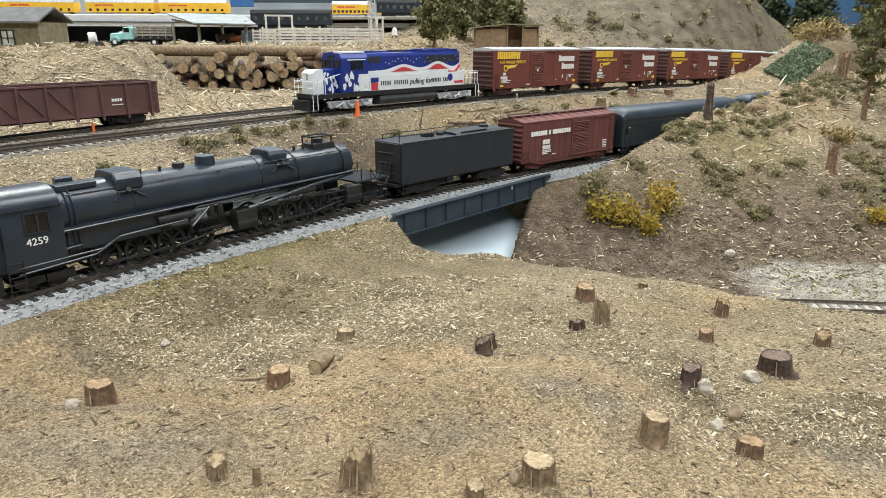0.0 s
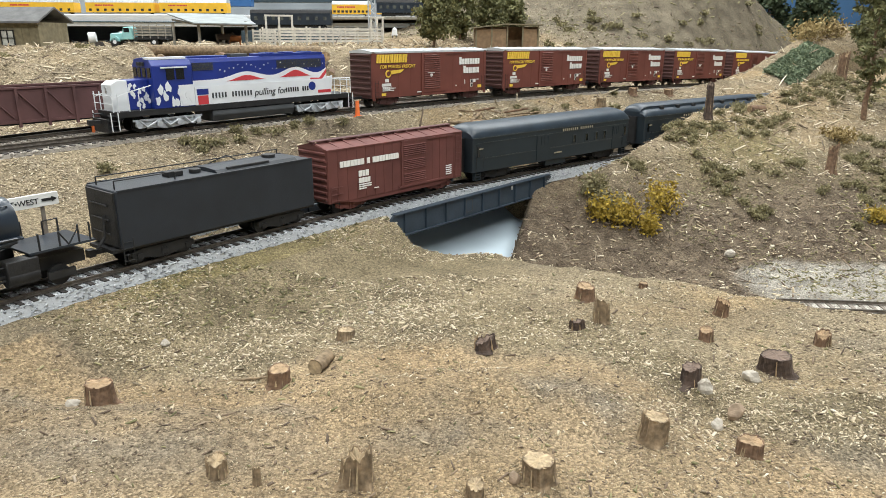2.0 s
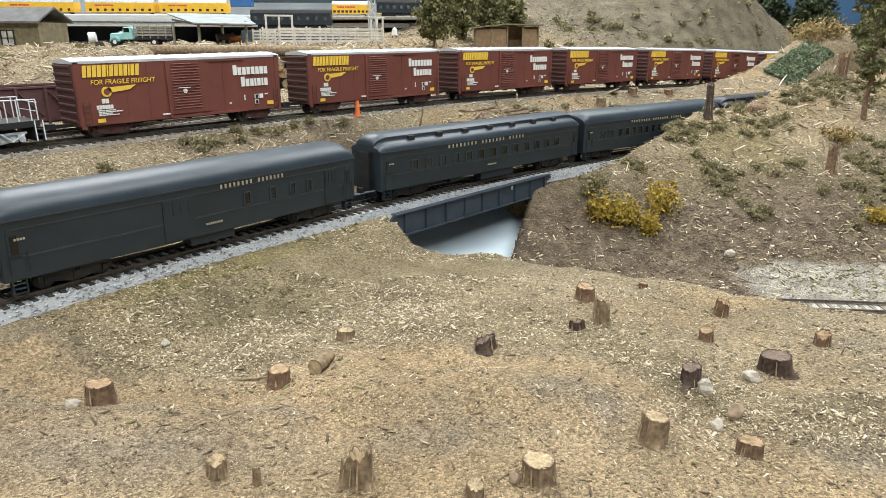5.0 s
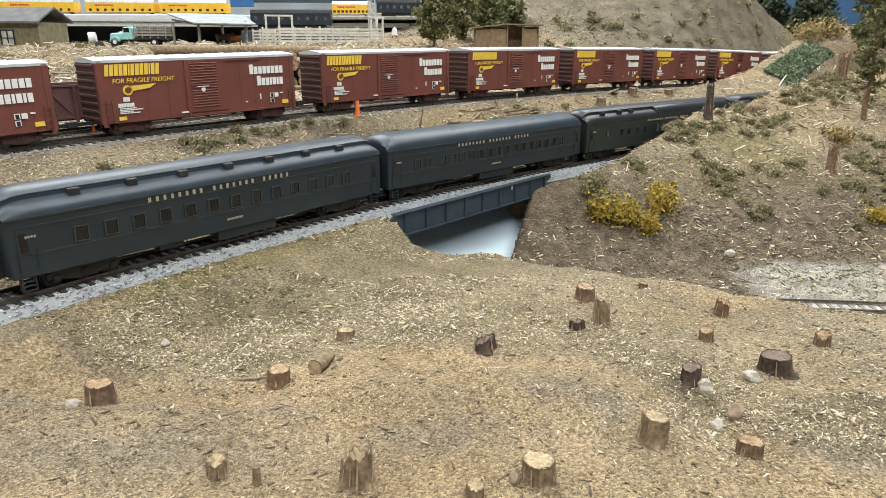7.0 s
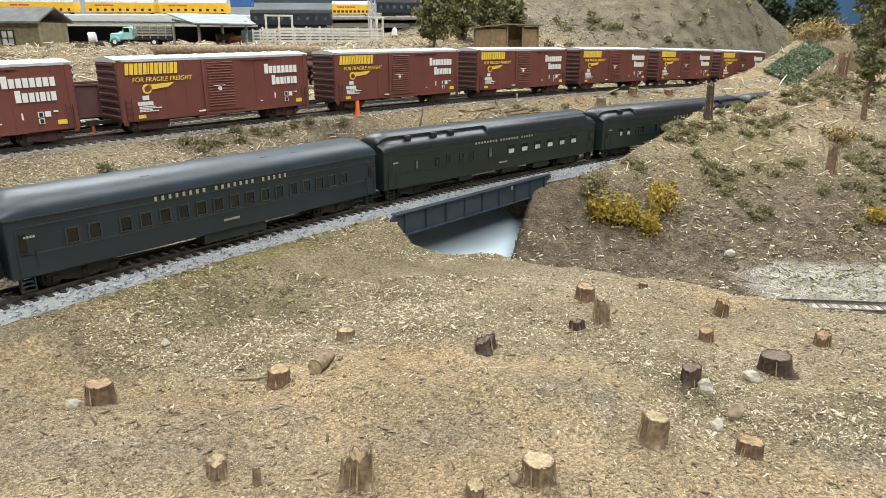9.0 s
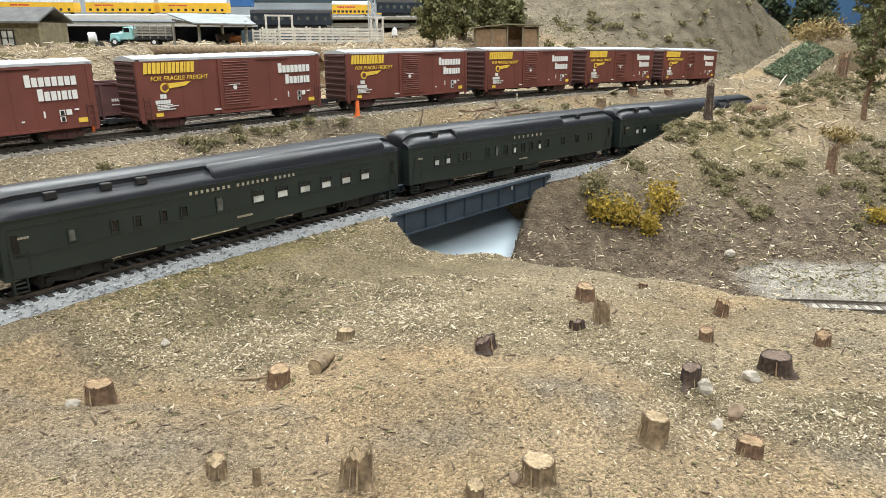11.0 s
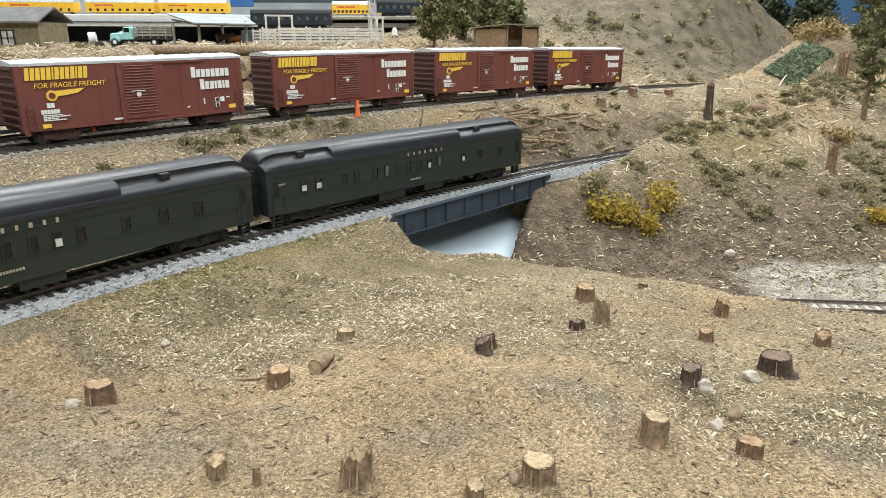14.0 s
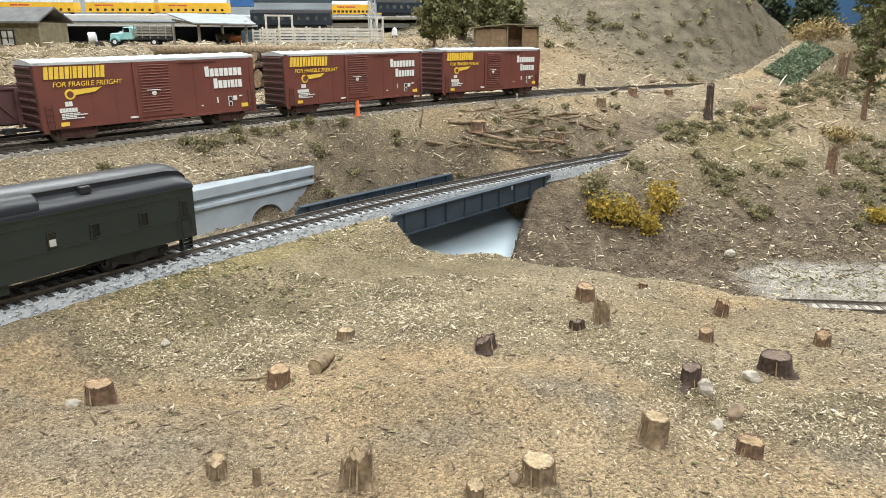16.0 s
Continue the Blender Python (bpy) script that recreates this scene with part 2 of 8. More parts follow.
MAT = {
    "black": shader("engine_black_paint", (0.018, 0.026, 0.038), 0.30, 0.0, 0.3, 60, 0.06, 900),
    "soot": shader("sooty_running_gear", (0.018, 0.018, 0.019), 0.6, 0.1, 0.4, 120, 0.2, 900),
    "tender": shader("tender_black_paint", (0.017, 0.021, 0.028), 0.6, 0.0, 0.2, 50, 0.1, 1200),
    "coach": shader("coach_dark_green", (0.015, 0.023, 0.029), 0.5, 0.0, 0.2, 40, 0.06, 1200),
    "coachroof": shader("coach_roof_black", (0.021, 0.033, 0.047), 0.42, 0.0, 0.2, 60, 0.1, 900),
    "pullman": shader("pullman_green", (0.016, 0.024, 0.021), 0.42, 0.0, 0.15, 40, 0.06, 1200),
    "pullroof": shader("pullman_roof_black", (0.011, 0.013, 0.018), 0.40, 0.0, 0.2, 60, 0.05, 900),
    "boxred": shader("boxcar_brown_red", (0.165, 0.050, 0.036), 0.55, 0.0, 0.12, 40, 0.06, 1200),
    "boxend": shader("boxcar_end_dark", (0.075, 0.030, 0.026), 0.65, 0.0, 0.15, 40, 0.06, 1200),
    "roofmetal": shader("galvanised_roof", (0.62, 0.64, 0.66), 0.4, 0.3, 0.12, 80, 0.1, 900),
    "tgred": shader("weathered_boxcar_red", (0.128, 0.042, 0.035), 0.75, 0.0, 0.22, 40, 0.15, 900),
    "gondred": shader("faded_gondola_brown", (0.110, 0.050, 0.048), 0.75, 0.0, 0.25, 50, 0.15, 900),
    "white": shader("white_lettering", (0.80, 0.79, 0.75), 0.6, 0.0, 0.06, 300, 0.0),
    "gold": shader("gold_lettering", (0.34, 0.30, 0.22), 0.5, 0.0, 0.1, 300, 0.0),
    "yellow": shader("yellow_lettering", (0.85, 0.56, 0.07), 0.6, 0.0, 0.06, 300, 0.0),
    "rail": shader("weathered_rail", (0.16, 0.14, 0.12), 0.35, 0.75, 0.3, 300, 0.05, 900),
    "tie": shader("dark_tie", (0.055, 0.047, 0.042), 0.8, 0.0, 0.4, 200, 0.3, 900),
    "tiegrey": shader("weathered_tie", (0.20, 0.17, 0.14), 0.85, 0.0, 0.35, 200, 0.3, 900),
    "girder": shader("dark_slate_girder_paint", (0.034, 0.050, 0.070), 0.5, 0.0, 0.2, 60, 0.1, 900),
    "concrete": shader("grey_blue_concrete", (0.34, 0.38, 0.42), 0.8, 0.0, 0.15, 40, 0.15, 600),
    "steel": shader("bright_steel", (0.55, 0.55, 0.55), 0.3, 0.9, 0.2, 300, 0.0),
    "truck": shader("silver_truck_paint", (0.50, 0.53, 0.56), 0.45, 0.3, 0.25, 200, 0.0),
    "ublue": shader("locomotive_royal_blue", (0.012, 0.030, 0.210), 0.35, 0.0, 0.12, 60, 0.03, 900),
    "uwhite": shader("locomotive_white", (0.74, 0.76, 0.78), 0.4, 0.0, 0.05, 60, 0.03, 900),
    "ured": shader("locomotive_red", (0.55, 0.05, 0.06), 0.4, 0.0, 0.08, 60, 0.0),
    "tank": shader("grey_tank", (0.055, 0.06, 0.065), 0.6, 0.0, 0.2, 60, 0.05, 900),
    "glass": shader("dark_window_glass", (0.006, 0.007, 0.008), 0.12, 0.0, 0.1, 60, 0.0),
}


# ---- mesh kit ----
def box(bm, x0, x1, y0, y1, z0, z1):
    vs = [bm.verts.new((x, y, z)) for x in (x0, x1) for y in (y0, y1) for z in (z0, z1)]
    for f in ((0, 1, 3, 2), (4, 6, 7, 5), (0, 4, 5, 1), (2, 3, 7, 6), (0, 2, 6, 4), (1, 5, 7, 3)):
        bm.faces.new([vs[i] for i in f])
    return vs


def prism(bm, outline, x0, x1, axis="x"):
    """Sweep a closed (y, z) outline from x0 to x1 (or an (x, z) outline along y)."""
    put = (lambda a, u, w: (a, u, w)) if axis == "x" else (lambda a, u, w: (u, a, w))
    a = [bm.verts.new(put(x0, u, w)) for u, w in outline]
    b = [bm.verts.new(put(x1, u, w)) for u, w in outline]
    n = len(outline)
    for i in range(n):
        bm.faces.new((a[i], a[(i + 1) % n], b[(i + 1) % n], b[i]))
    bm.faces.new(a[::-1])
    bm.faces.new(b)
    return a, b


def rod(bm, p, q, r, seg=8, r2=None):
    p, q = Vector(p), Vector(q)
    w = (q - p).normalized()
    u = w.orthogonal().normalized()
    v = w.cross(u)
    r2 = r if r2 is None else r2
    rings = []
    for c, rr in ((p, r), (q, r2)):
        rings.append([bm.verts.new(c + (u * math.cos(k * 2 * math.pi / seg) + v * math.sin(k * 2 * math.pi / seg)) * rr) for k in range(seg)])
    for k in range(seg):
        bm.faces.new((rings[0][k], rings[0][(k + 1) % seg], rings[1][(k + 1) % seg], rings[1][k]))
    bm.faces.new(rings[0][::-1])
    bm.faces.new(rings[1])


def pipe(bm, pts, r, seg=6):
    for a, b in zip(pts[:-1], pts[1:]):
        rod(bm, a, b, r, seg)


def finish(bm, name, smooth=False, bevel=0.0):
    if bevel:
        bmesh.ops.remove_doubles(bm, verts=bm.verts, dist=1e-7)
        edges = [e for e in bm.edges if len(e.link_faces) == 2 and e.calc_face_angle(0) > 0.6]
        bmesh.ops.bevel(bm, geom=edges, offset=bevel, segments=1, affect="EDGES", profile=0.5)
    bmesh.ops.recalc_face_normals(bm, faces=bm.faces)
    me = bpy.data.meshes.new(name)
    bm.to_mesh(me)
    bm.free()
    if smooth:
        for f in me.polygons:
            f.use_smooth = True
        me.set_sharp_from_angle(angle=radians(40))
    return me


def part(name, bm, material, parent=None, label="", smooth=False, bevel=0.0):
    me = finish(bm, name, smooth, bevel)
    me.materials.append(MAT[material] if isinstance(material, str) else material)
    ob = new(name, me)
    if parent is not None:
        ob.parent = parent
    return tagged(ob, label)


def put_mesh(name, verts, faces, material, smooth=False):
    me = bpy.data.meshes.new(name)
    me.from_pydata(verts, [], faces)
    me.materials.append(material)
    if smooth:
        me.polygons.foreach_set("use_smooth", [True] * len(me.polygons))
    me.update()
    return new(name, me)


def share(name, ob, parent, m):
    """Another object on the mesh of ob, as a part of parent."""
    c = new(name, ob.data)
    c.parent = parent
    c.matrix_basis = m
    if "label" in ob:
        tagged(c, ob["label"])
    return c


def strokes(bm, x, z, height, widths, y, depth=0.0003, gap=0.22, slant=0.0):
    """A word as plain bars, one for each character (a width of 0 is a space), on a side facing -y."""
    for w in widths:
        if w:
            a = [(x, z), (x + w, z), (x + w + slant * height, z + height), (x + slant * height, z + height)]
            prism(bm, a, y - depth, y + depth, "y")
        x += (w if w else height * 0.5) + gap * height * 0.5
    return x


def words(name, text, x, z, height, y, material, parent, label="", shear=0.0):
    """Readable words on a side facing -y, made with the built-in font and kept as a mesh."""
    cu = bpy.data.curves.new(name, "FONT")
    cu.body, cu.size, cu.extrude, cu.shear = text, height, 0.0002, shear
    tmp = bpy.data.objects.new(name, cu)
    me = bpy.data.meshes.new_from_object(tmp)
    bpy.data.objects.remove(tmp)
    me.transform(pose(x, y, z, 90, 0, 0))
    me.materials.clear()
    me.materials.append(MAT[material])
    ob = new(name, me)
    ob.parent = parent
    return tagged(ob, label)
# ---- scenery sheet ----
def soil_material():
    m = bpy.data.materials.new("layout_soil")
    m.use_nodes = True
    nt = m.node_tree
    bsdf = nt.nodes["Principled BSDF"]
    bsdf.inputs["Roughness"].default_value = 0.95
    bsdf.inputs["Specular IOR Level"].default_value = 0.15
    coord = nt.nodes.new("ShaderNodeTexCoord")

    def noise_(scale, detail=6.0, lo=0.35, hi=0.65):
        n = nt.nodes.new("ShaderNodeTexNoise")
        n.inputs["Scale"].default_value, n.inputs["Detail"].default_value = scale, detail
        nt.links.new(coord.outputs["Object"], n.inputs["Vector"])
        r = nt.nodes.new("ShaderNodeMapRange")
        r.inputs[1].default_value, r.inputs[2].default_value = lo, hi
        nt.links.new(n.outputs["Fac"], r.inputs[0])
        return r.outputs[0]

    def blend(a, b, fac):
        x = nt.nodes.new("ShaderNodeMix")
        x.data_type = "RGBA"
        for sock, val in ((x.inputs[6], a), (x.inputs[7], b)):
            if isinstance(val, tuple):
                sock.default_value = (*val, 1)
            else:
                nt.links.new(val, sock)
        nt.links.new(fac, x.inputs[0])
        return x.outputs[2]

    def mask(name):
        a = nt.nodes.new("ShaderNodeAttribute")
        a.attribute_name = name
        return a.outputs["Fac"]

    base = blend((0.27, 0.225, 0.155), (0.38, 0.315, 0.22), noise_(14))
    base = blend(base, (0.22, 0.185, 0.14), noise_(55, 6, 0.5, 0.75))
    base = blend(base, (0.20, 0.165, 0.12), noise_(11, 4, 0.52, 0.66))
    base = blend(base, (0.46, 0.345, 0.205), noise_(8, 4, 0.55, 0.68))
    # brown earth colour, also used for the painted shade in the dark mask
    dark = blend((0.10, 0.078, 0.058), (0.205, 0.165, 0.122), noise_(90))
    green = blend((0.20, 0.17, 0.085), (0.31, 0.26, 0.14), noise_(120))
    sand = blend((0.27, 0.255, 0.23), (0.43, 0.41, 0.37), noise_(60))
    orange = blend((0.30, 0.224, 0.137), (0.42, 0.318, 0.20), noise_(22))
    orange = blend(orange, (0.25, 0.19, 0.122), noise_(70, 5, 0.5, 0.72))
    grey = blend((0.14, 0.122, 0.092), (0.24, 0.21, 0.16), noise_(30))
    bed = blend((0.165, 0.138, 0.090), (0.30, 0.25, 0.165), noise_(26))
    slate = blend((0.17, 0.148, 0.120), (0.27, 0.238, 0.192), noise_(110))
    col = blend(base, green, mask("green"))
    col = blend(col, orange, mask("orange"))
    col = blend(col, bed, mask("litter"))
    col = blend(col, slate, mask("slate"))
    col = blend(col, grey, mask("grey"))
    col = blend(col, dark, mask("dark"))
    col = blend(col, sand, mask("sand"))
    fine = blend((0.55, 0.55, 0.55), (1.25, 1.22, 1.18), noise_(900, 3, 0.3, 0.7))
    mul = nt.nodes.new("ShaderNodeMix")
    mul.data_type, mul.blend_type = "RGBA", "MULTIPLY"
    mul.inputs[0].default_value = 0.8
    nt.links.new(col, mul.inputs[6])
    nt.links.new(fine, mul.inputs[7])
    cells = nt.nodes.new("ShaderNodeTexVoronoi")
    cells.inputs["Scale"].default_value = 980
    warp = nt.nodes.new("ShaderNodeVectorMath")
    warp.operation = "ADD"
    jig = nt.nodes.new("ShaderNodeTexNoise")
    jig.inputs["Scale"].default_value = 400
    small_ = nt.nodes.new("ShaderNodeVectorMath")
    small_.operation = "SCALE"
    small_.inputs[3].default_value = 0.0016
    nt.links.new(coord.outputs["Object"], jig.inputs["Vector"])
    nt.links.new(jig.outputs["Color"], small_.inputs[0])
    nt.links.new(coord.outputs["Object"], warp.inputs[0])
    nt.links.new(small_.outputs[0], warp.inputs[1])
    nt.links.new(warp.outputs[0], cells.inputs["Vector"])
    tone = nt.nodes.new("ShaderNodeSeparateColor")
    nt.links.new(cells.outputs["Color"], tone.inputs[0])
    grit = blend((0.50, 0.48, 0.455), (1.40, 1.38, 1.32), tone.outputs[0])
    mul2 = nt.nodes.new("ShaderNodeMix")
    mul2.data_type, mul2.blend_type = "RGBA", "MULTIPLY"
    mul2.inputs[0].default_value = 0.85
    nt.links.new(mul.outputs[2], mul2.inputs[6])
    nt.links.new(grit, mul2.inputs[7])
    nt.links.new(mul2.outputs[2], bsdf.inputs["Base Color"])
    n = nt.nodes.new("ShaderNodeTexNoise")
    n.inputs["Scale"].default_value, n.inputs["Detail"].default_value = 500, 6
    nt.links.new(coord.outputs["Object"], n.inputs["Vector"])
    b = nt.nodes.new("ShaderNodeBump")
    b.inputs["Strength"].default_value, b.inputs["Distance"].default_value = 0.8, 0.0015
    nt.links.new(n.outputs["Fac"], b.inputs["Height"])
    b2 = nt.nodes.new("ShaderNodeBump")
    b2.invert = True
    b2.inputs["Strength"].default_value, b2.inputs["Distance"].default_value = 0.9, 0.0011
    nt.links.new(cells.outputs["Distance"], b2.inputs["Height"])
    nt.links.new(b.outputs[0], b2.inputs["Normal"])
    nt.links.new(b2.outputs[0], bsdf.inputs["Normal"])
    return m


def tongue_edge(y):
    """Aisle-side edge of the benchwork where the lines run on towards the near end of the room."""
    return np.interp(y, LOWER[2], LOWER[1]) + 0.17


def build_ground(rows=430, cols=520, side=36, tail=70):
    yy = np.geomspace(0.10, 2.75, rows)
    tt = np.linspace(-1, 1, cols)
    out = np.linspace(0, 1, side + 1)[1:]
    half = 0.28 + 0.80 * yy[:, None]
    left = -half - (3.05 - half) * out[::-1][None]
    right = half + (3.05 - half) * out[None]
    xs = np.concatenate([left, half * tt[None], right], 1)
    xs[:, cols + side:] = half + (np.minimum(3.05, 0.9 + 3 * yy[:, None]) - half) * out[None]
    wide = xs.shape[1]
    ys = np.repeat(yy, wide)
    ty = np.linspace(-2.4, 0.0999, tail)
    tx = tongue_edge(ty)[:, None] + (-3.05 - tongue_edge(ty)[:, None]) * np.linspace(1, 0, 90)[None] ** 1.5
    xs_all, ys_all = np.concatenate([xs.ravel(), tx.ravel()]), np.concatenate([ys, np.repeat(ty, 90)])
    z, *soils = terrain(xs_all, ys_all)
    me = bpy.data.meshes.new("ground")
    me.vertices.add(len(xs_all))
    me.vertices.foreach_set("co", np.stack([xs_all, ys_all, z], 1).ravel())
    i = (np.arange(rows - 1)[:, None] * wide + np.arange(wide - 1)[None]).ravel()
    j = (np.arange(tail - 1)[:, None] * 90 + np.arange(89)[None]).ravel() + rows * wide
    quads = np.concatenate([np.stack([i, i + 1, i + wide + 1, i + wide], 1), np.stack([j, j + 1, j + 91, j + 90], 1)])
    me.loops.add(quads.size)
    me.loops.foreach_set("vertex_index", quads.ravel())
    me.polygons.add(len(quads))
    me.polygons.foreach_set("loop_start", np.arange(len(quads)) * 4)
    me.polygons.foreach_set("use_smooth", [True] * len(quads))
    me.update(calc_edges=True)
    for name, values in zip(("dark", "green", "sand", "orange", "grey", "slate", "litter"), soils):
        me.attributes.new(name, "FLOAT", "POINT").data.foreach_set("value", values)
    me.materials.append(soil_material())
    return tagged(new("ground", me), "sculpted tan dirt scenery with wood chips and dry turf", "ground", kind="structure")


def build_bench(count=60):
    """The open benchwork's painted fascia, from the scenery's edge down to the room floor."""
    t = np.linspace(0, 1, count)
    line = lambda a, b: [(a[0] + (b[0] - a[0]) * k, a[1] + (b[1] - a[1]) * k) for k in t[:-1]]
    ty = np.linspace(-2.4, 0.10, count)
    ring = [(float(tongue_edge(v)), float(v)) for v in ty[:-1]] + line((float(tongue_edge(0.10)), 0.10), (1.2, 0.10)) + line((1.2, 0.10), (3.05, 0.7167))
    ring += line((3.05, 0.7167), (3.05, 2.75)) + line((3.05, 2.75), (-3.05, 2.75)) + line((-3.05, 2.75), (-3.05, -2.4)) + line((-3.05, -2.4), (float(tongue_edge(-2.4)), -2.4))
    ring = np.array(ring)
    z = terrain(ring[:, 0], ring[:, 1])[0]
    n = len(ring)
    verts = [(x, y, h - 0.002) for (x, y), h in zip(ring, z)] + [(x, y, -1.1) for x, y in ring]
    faces = [(i, (i + 1) % n, (i + 1) % n + n, i + n) for i in range(n)]
    o = put_mesh("benchwork", verts, faces, shader("fascia_paint", (0.05, 0.07, 0.05), 0.6, 0, 0.1, 6, 0.05, 60))
    return tagged(o, "dark green painted fascia round the layout", "layout bench", kind="structure")


build_ground()
build_bench()
# ---- tracks ----
def frame_at(path, s, offset=0.0):
    a, b = on_path(path, s - 0.002), on_path(path, s + 0.002)
    t = (b - a) / np.linalg.norm(b - a)
    n = np.array([t[1], -t[0], 0]) / math.hypot(t[0], t[1])
    return on_path(path, s) + n * offset, t, n


RAIL_PROFILE = ((-0.0011, -0.0022), (0.0011, -0.0022), (0.0011, -0.0018), (0.0003, -0.0015), (0.0003, -0.0007), (0.00055, -0.0005), (0.00055, 0.0),
                (-0.00055, 0.0), (-0.00055, -0.0005), (-0.0003, -0.0007), (-0.0003, -0.0015), (-0.0011, -0.0018))


def sweep(path, s0, s1, offset, profile, step=0.02):
    """Verts and faces of a profile (out, up) swept along a path; offset may be a function of s."""
    verts, faces = [], []
    ss = np.arange(s0, s1 + step * 0.5, step)
    n = len(profile)
    for s in ss:
        p, t, side = frame_at(path, s, offset(s) if callable(offset) else offset)
        for u, w in profile:
            verts.append(tuple(p + side * u + np.array([0, 0, w])))
    for i in range(len(ss) - 1):
        for k in range(n):
            a, b = i * n + k, i * n + (k + 1) % n
            faces.append((a, b, b + n, a + n))
    faces.append(tuple(range(n - 1, -1, -1)))
    faces.append(tuple(range((len(ss) - 1) * n, len(ss) * n)))
    return verts, faces


def track(label, path, s0, s1, offset, ballast, tie_mat, near0, near1, bed=0.0185, tie_step=0.0072):
    """One track: two rails, ties as pieces (the nearest stretch) or joined, and a ballast bed."""
    base = new("track")
    tagged(base, label, "railway track", kind="structure")
    off = offset if callable(offset) else (lambda s: offset)
    for side in (-0.00825, 0.00825):
        v, f = sweep(path, s0, s1, lambda s: off(s) + side, RAIL_PROFILE)
        r = put_mesh("rail", v, f, MAT["rail"])
        r.parent = base
    bm = bmesh.new()
    box(bm, -0.0013, 0.0013, -0.0152, 0.0152, -0.0040, -0.0022)
    tie = finish(bm, "tie")
    tie.materials.append(MAT[tie_mat])
    rest_v, rest_f = [], []
    rng = random.Random(5)
    for s in np.arange(s0, s1, tie_step):
        p, t, n = frame_at(path, s, off(s))
        m = pose(*p, 0, 0, math.degrees(math.atan2(t[1], t[0])) + rng.uniform(-1.5, 1.5))
        if near0 < s < near1:
            o = new("tie", tie)
            o.parent, o.matrix_basis = base, m
        else:
            k = len(rest_v)
            rest_v += [tuple(m @ v.co) for v in tie.vertices]
            rest_f += [tuple(k + i for i in q.vertices) for q in tie.polygons]
    if rest_v:
        o = put_mesh("far_ties", rest_v, rest_f, MAT[tie_mat])
        o.parent = base
        tagged(o, kind="stuff")
    v, f = sweep(path, s0, s1, off, ((-bed, -0.0120), (-0.0155, -0.0030), (0.0155, -0.0030), (bed, -0.0120)))
    o = put_mesh("ballast_bed", v, f, ballast)
    o.parent = base
    # loose ballast stones
    rng = np.random.default_rng(7)
    count = int((near1 - near0) * 39500)
    ss = rng.uniform(near0, near1, count)
    ov = rng.uniform(-bed, bed, count)
    pts = on_path(path, ss).T
    ahead = on_path(path, ss + 0.002).T - on_path(path, ss - 0.002).T
    dirs = np.stack([ahead[:, 1], -ahead[:, 0], 0 * ss], 1) / np.hypot(ahead[:, 0], ahead[:, 1])[:, None]
    grid = np.linspace(near0, near1, 60)
    offs = np.interp(ss, grid, [off(s) for s in grid])
    h = np.interp(np.abs(ov), [0, 0.0155, bed], [-0.0031, -0.0031, -0.0115])
    pts = pts + dirs * (ov + offs)[:, None]
    pts[:, 2] += h
    o = chips("ballast_stones", pts, rng.uniform(0.0006, 0.0014, count), rng, ballast, 1.4)
    o.parent = base
    tagged(o, kind="stuff")
    return base


def chips(name, centres, sizes, rng, material, longness=2.2):
    """Many small irregular wedges in one mesh."""
    n = len(centres)
    unit = np.array([(-1, -.5, -.3), (-1, .5, -.25), (1, -.4, -.3), (1, .45, -.2), (-.7, 0.1, .4), (.8, -.1, .35)])
    tris = np.array([(0, 2, 5), (0, 5, 4), (1, 4, 5), (1, 5, 3), (0, 4, 1), (2, 3, 5), (0, 1, 3), (0, 3, 2)])
    yaw, roll_, tilt_ = rng.uniform(0, 2 * np.pi, n), rng.normal(0, 0.5, n), rng.normal(0, 0.35, n)
    v = unit[None] * np.stack([sizes * rng.uniform(0.6, longness, n), sizes * rng.uniform(0.6, 1.1, n), sizes * rng.uniform(0.5, 1.0, n)], 1)[:, None]
    v = v * (1 + rng.uniform(-0.25, 0.25, v.shape))
    y, z = v[..., 1].copy(), v[..., 2].copy()
    v[..., 1], v[..., 2] = y * np.cos(roll_)[:, None] - z * np.sin(roll_)[:, None], y * np.sin(roll_)[:, None] + z * np.cos(roll_)[:, None]
    x, z = v[..., 0].copy(), v[..., 2].copy()
    v[..., 0], v[..., 2] = x * np.cos(tilt_)[:, None] - z * np.sin(tilt_)[:, None], x * np.sin(tilt_)[:, None] + z * np.cos(tilt_)[:, None]
    x, y = v[..., 0].copy(), v[..., 1].copy()
    v[..., 0], v[..., 1] = x * np.cos(yaw)[:, None] - y * np.sin(yaw)[:, None], x * np.sin(yaw)[:, None] + y * np.cos(yaw)[:, None]
    v += np.asarray(centres)[:, None]
    f = (tris[None] + (np.arange(n) * 6)[:, None, None]).reshape(-1, 3)
    me = bpy.data.meshes.new(name)
    me.vertices.add(n * 6)
    me.vertices.foreach_set("co", v.ravel())
    me.loops.add(f.size)
    me.loops.foreach_set("vertex_index", f.ravel())
    me.polygons.add(len(f))
    me.polygons.foreach_set("loop_start", np.arange(len(f)) * 3)
    me.update(calc_edges=True)
    me.materials.append(material)
    return new(name, me)


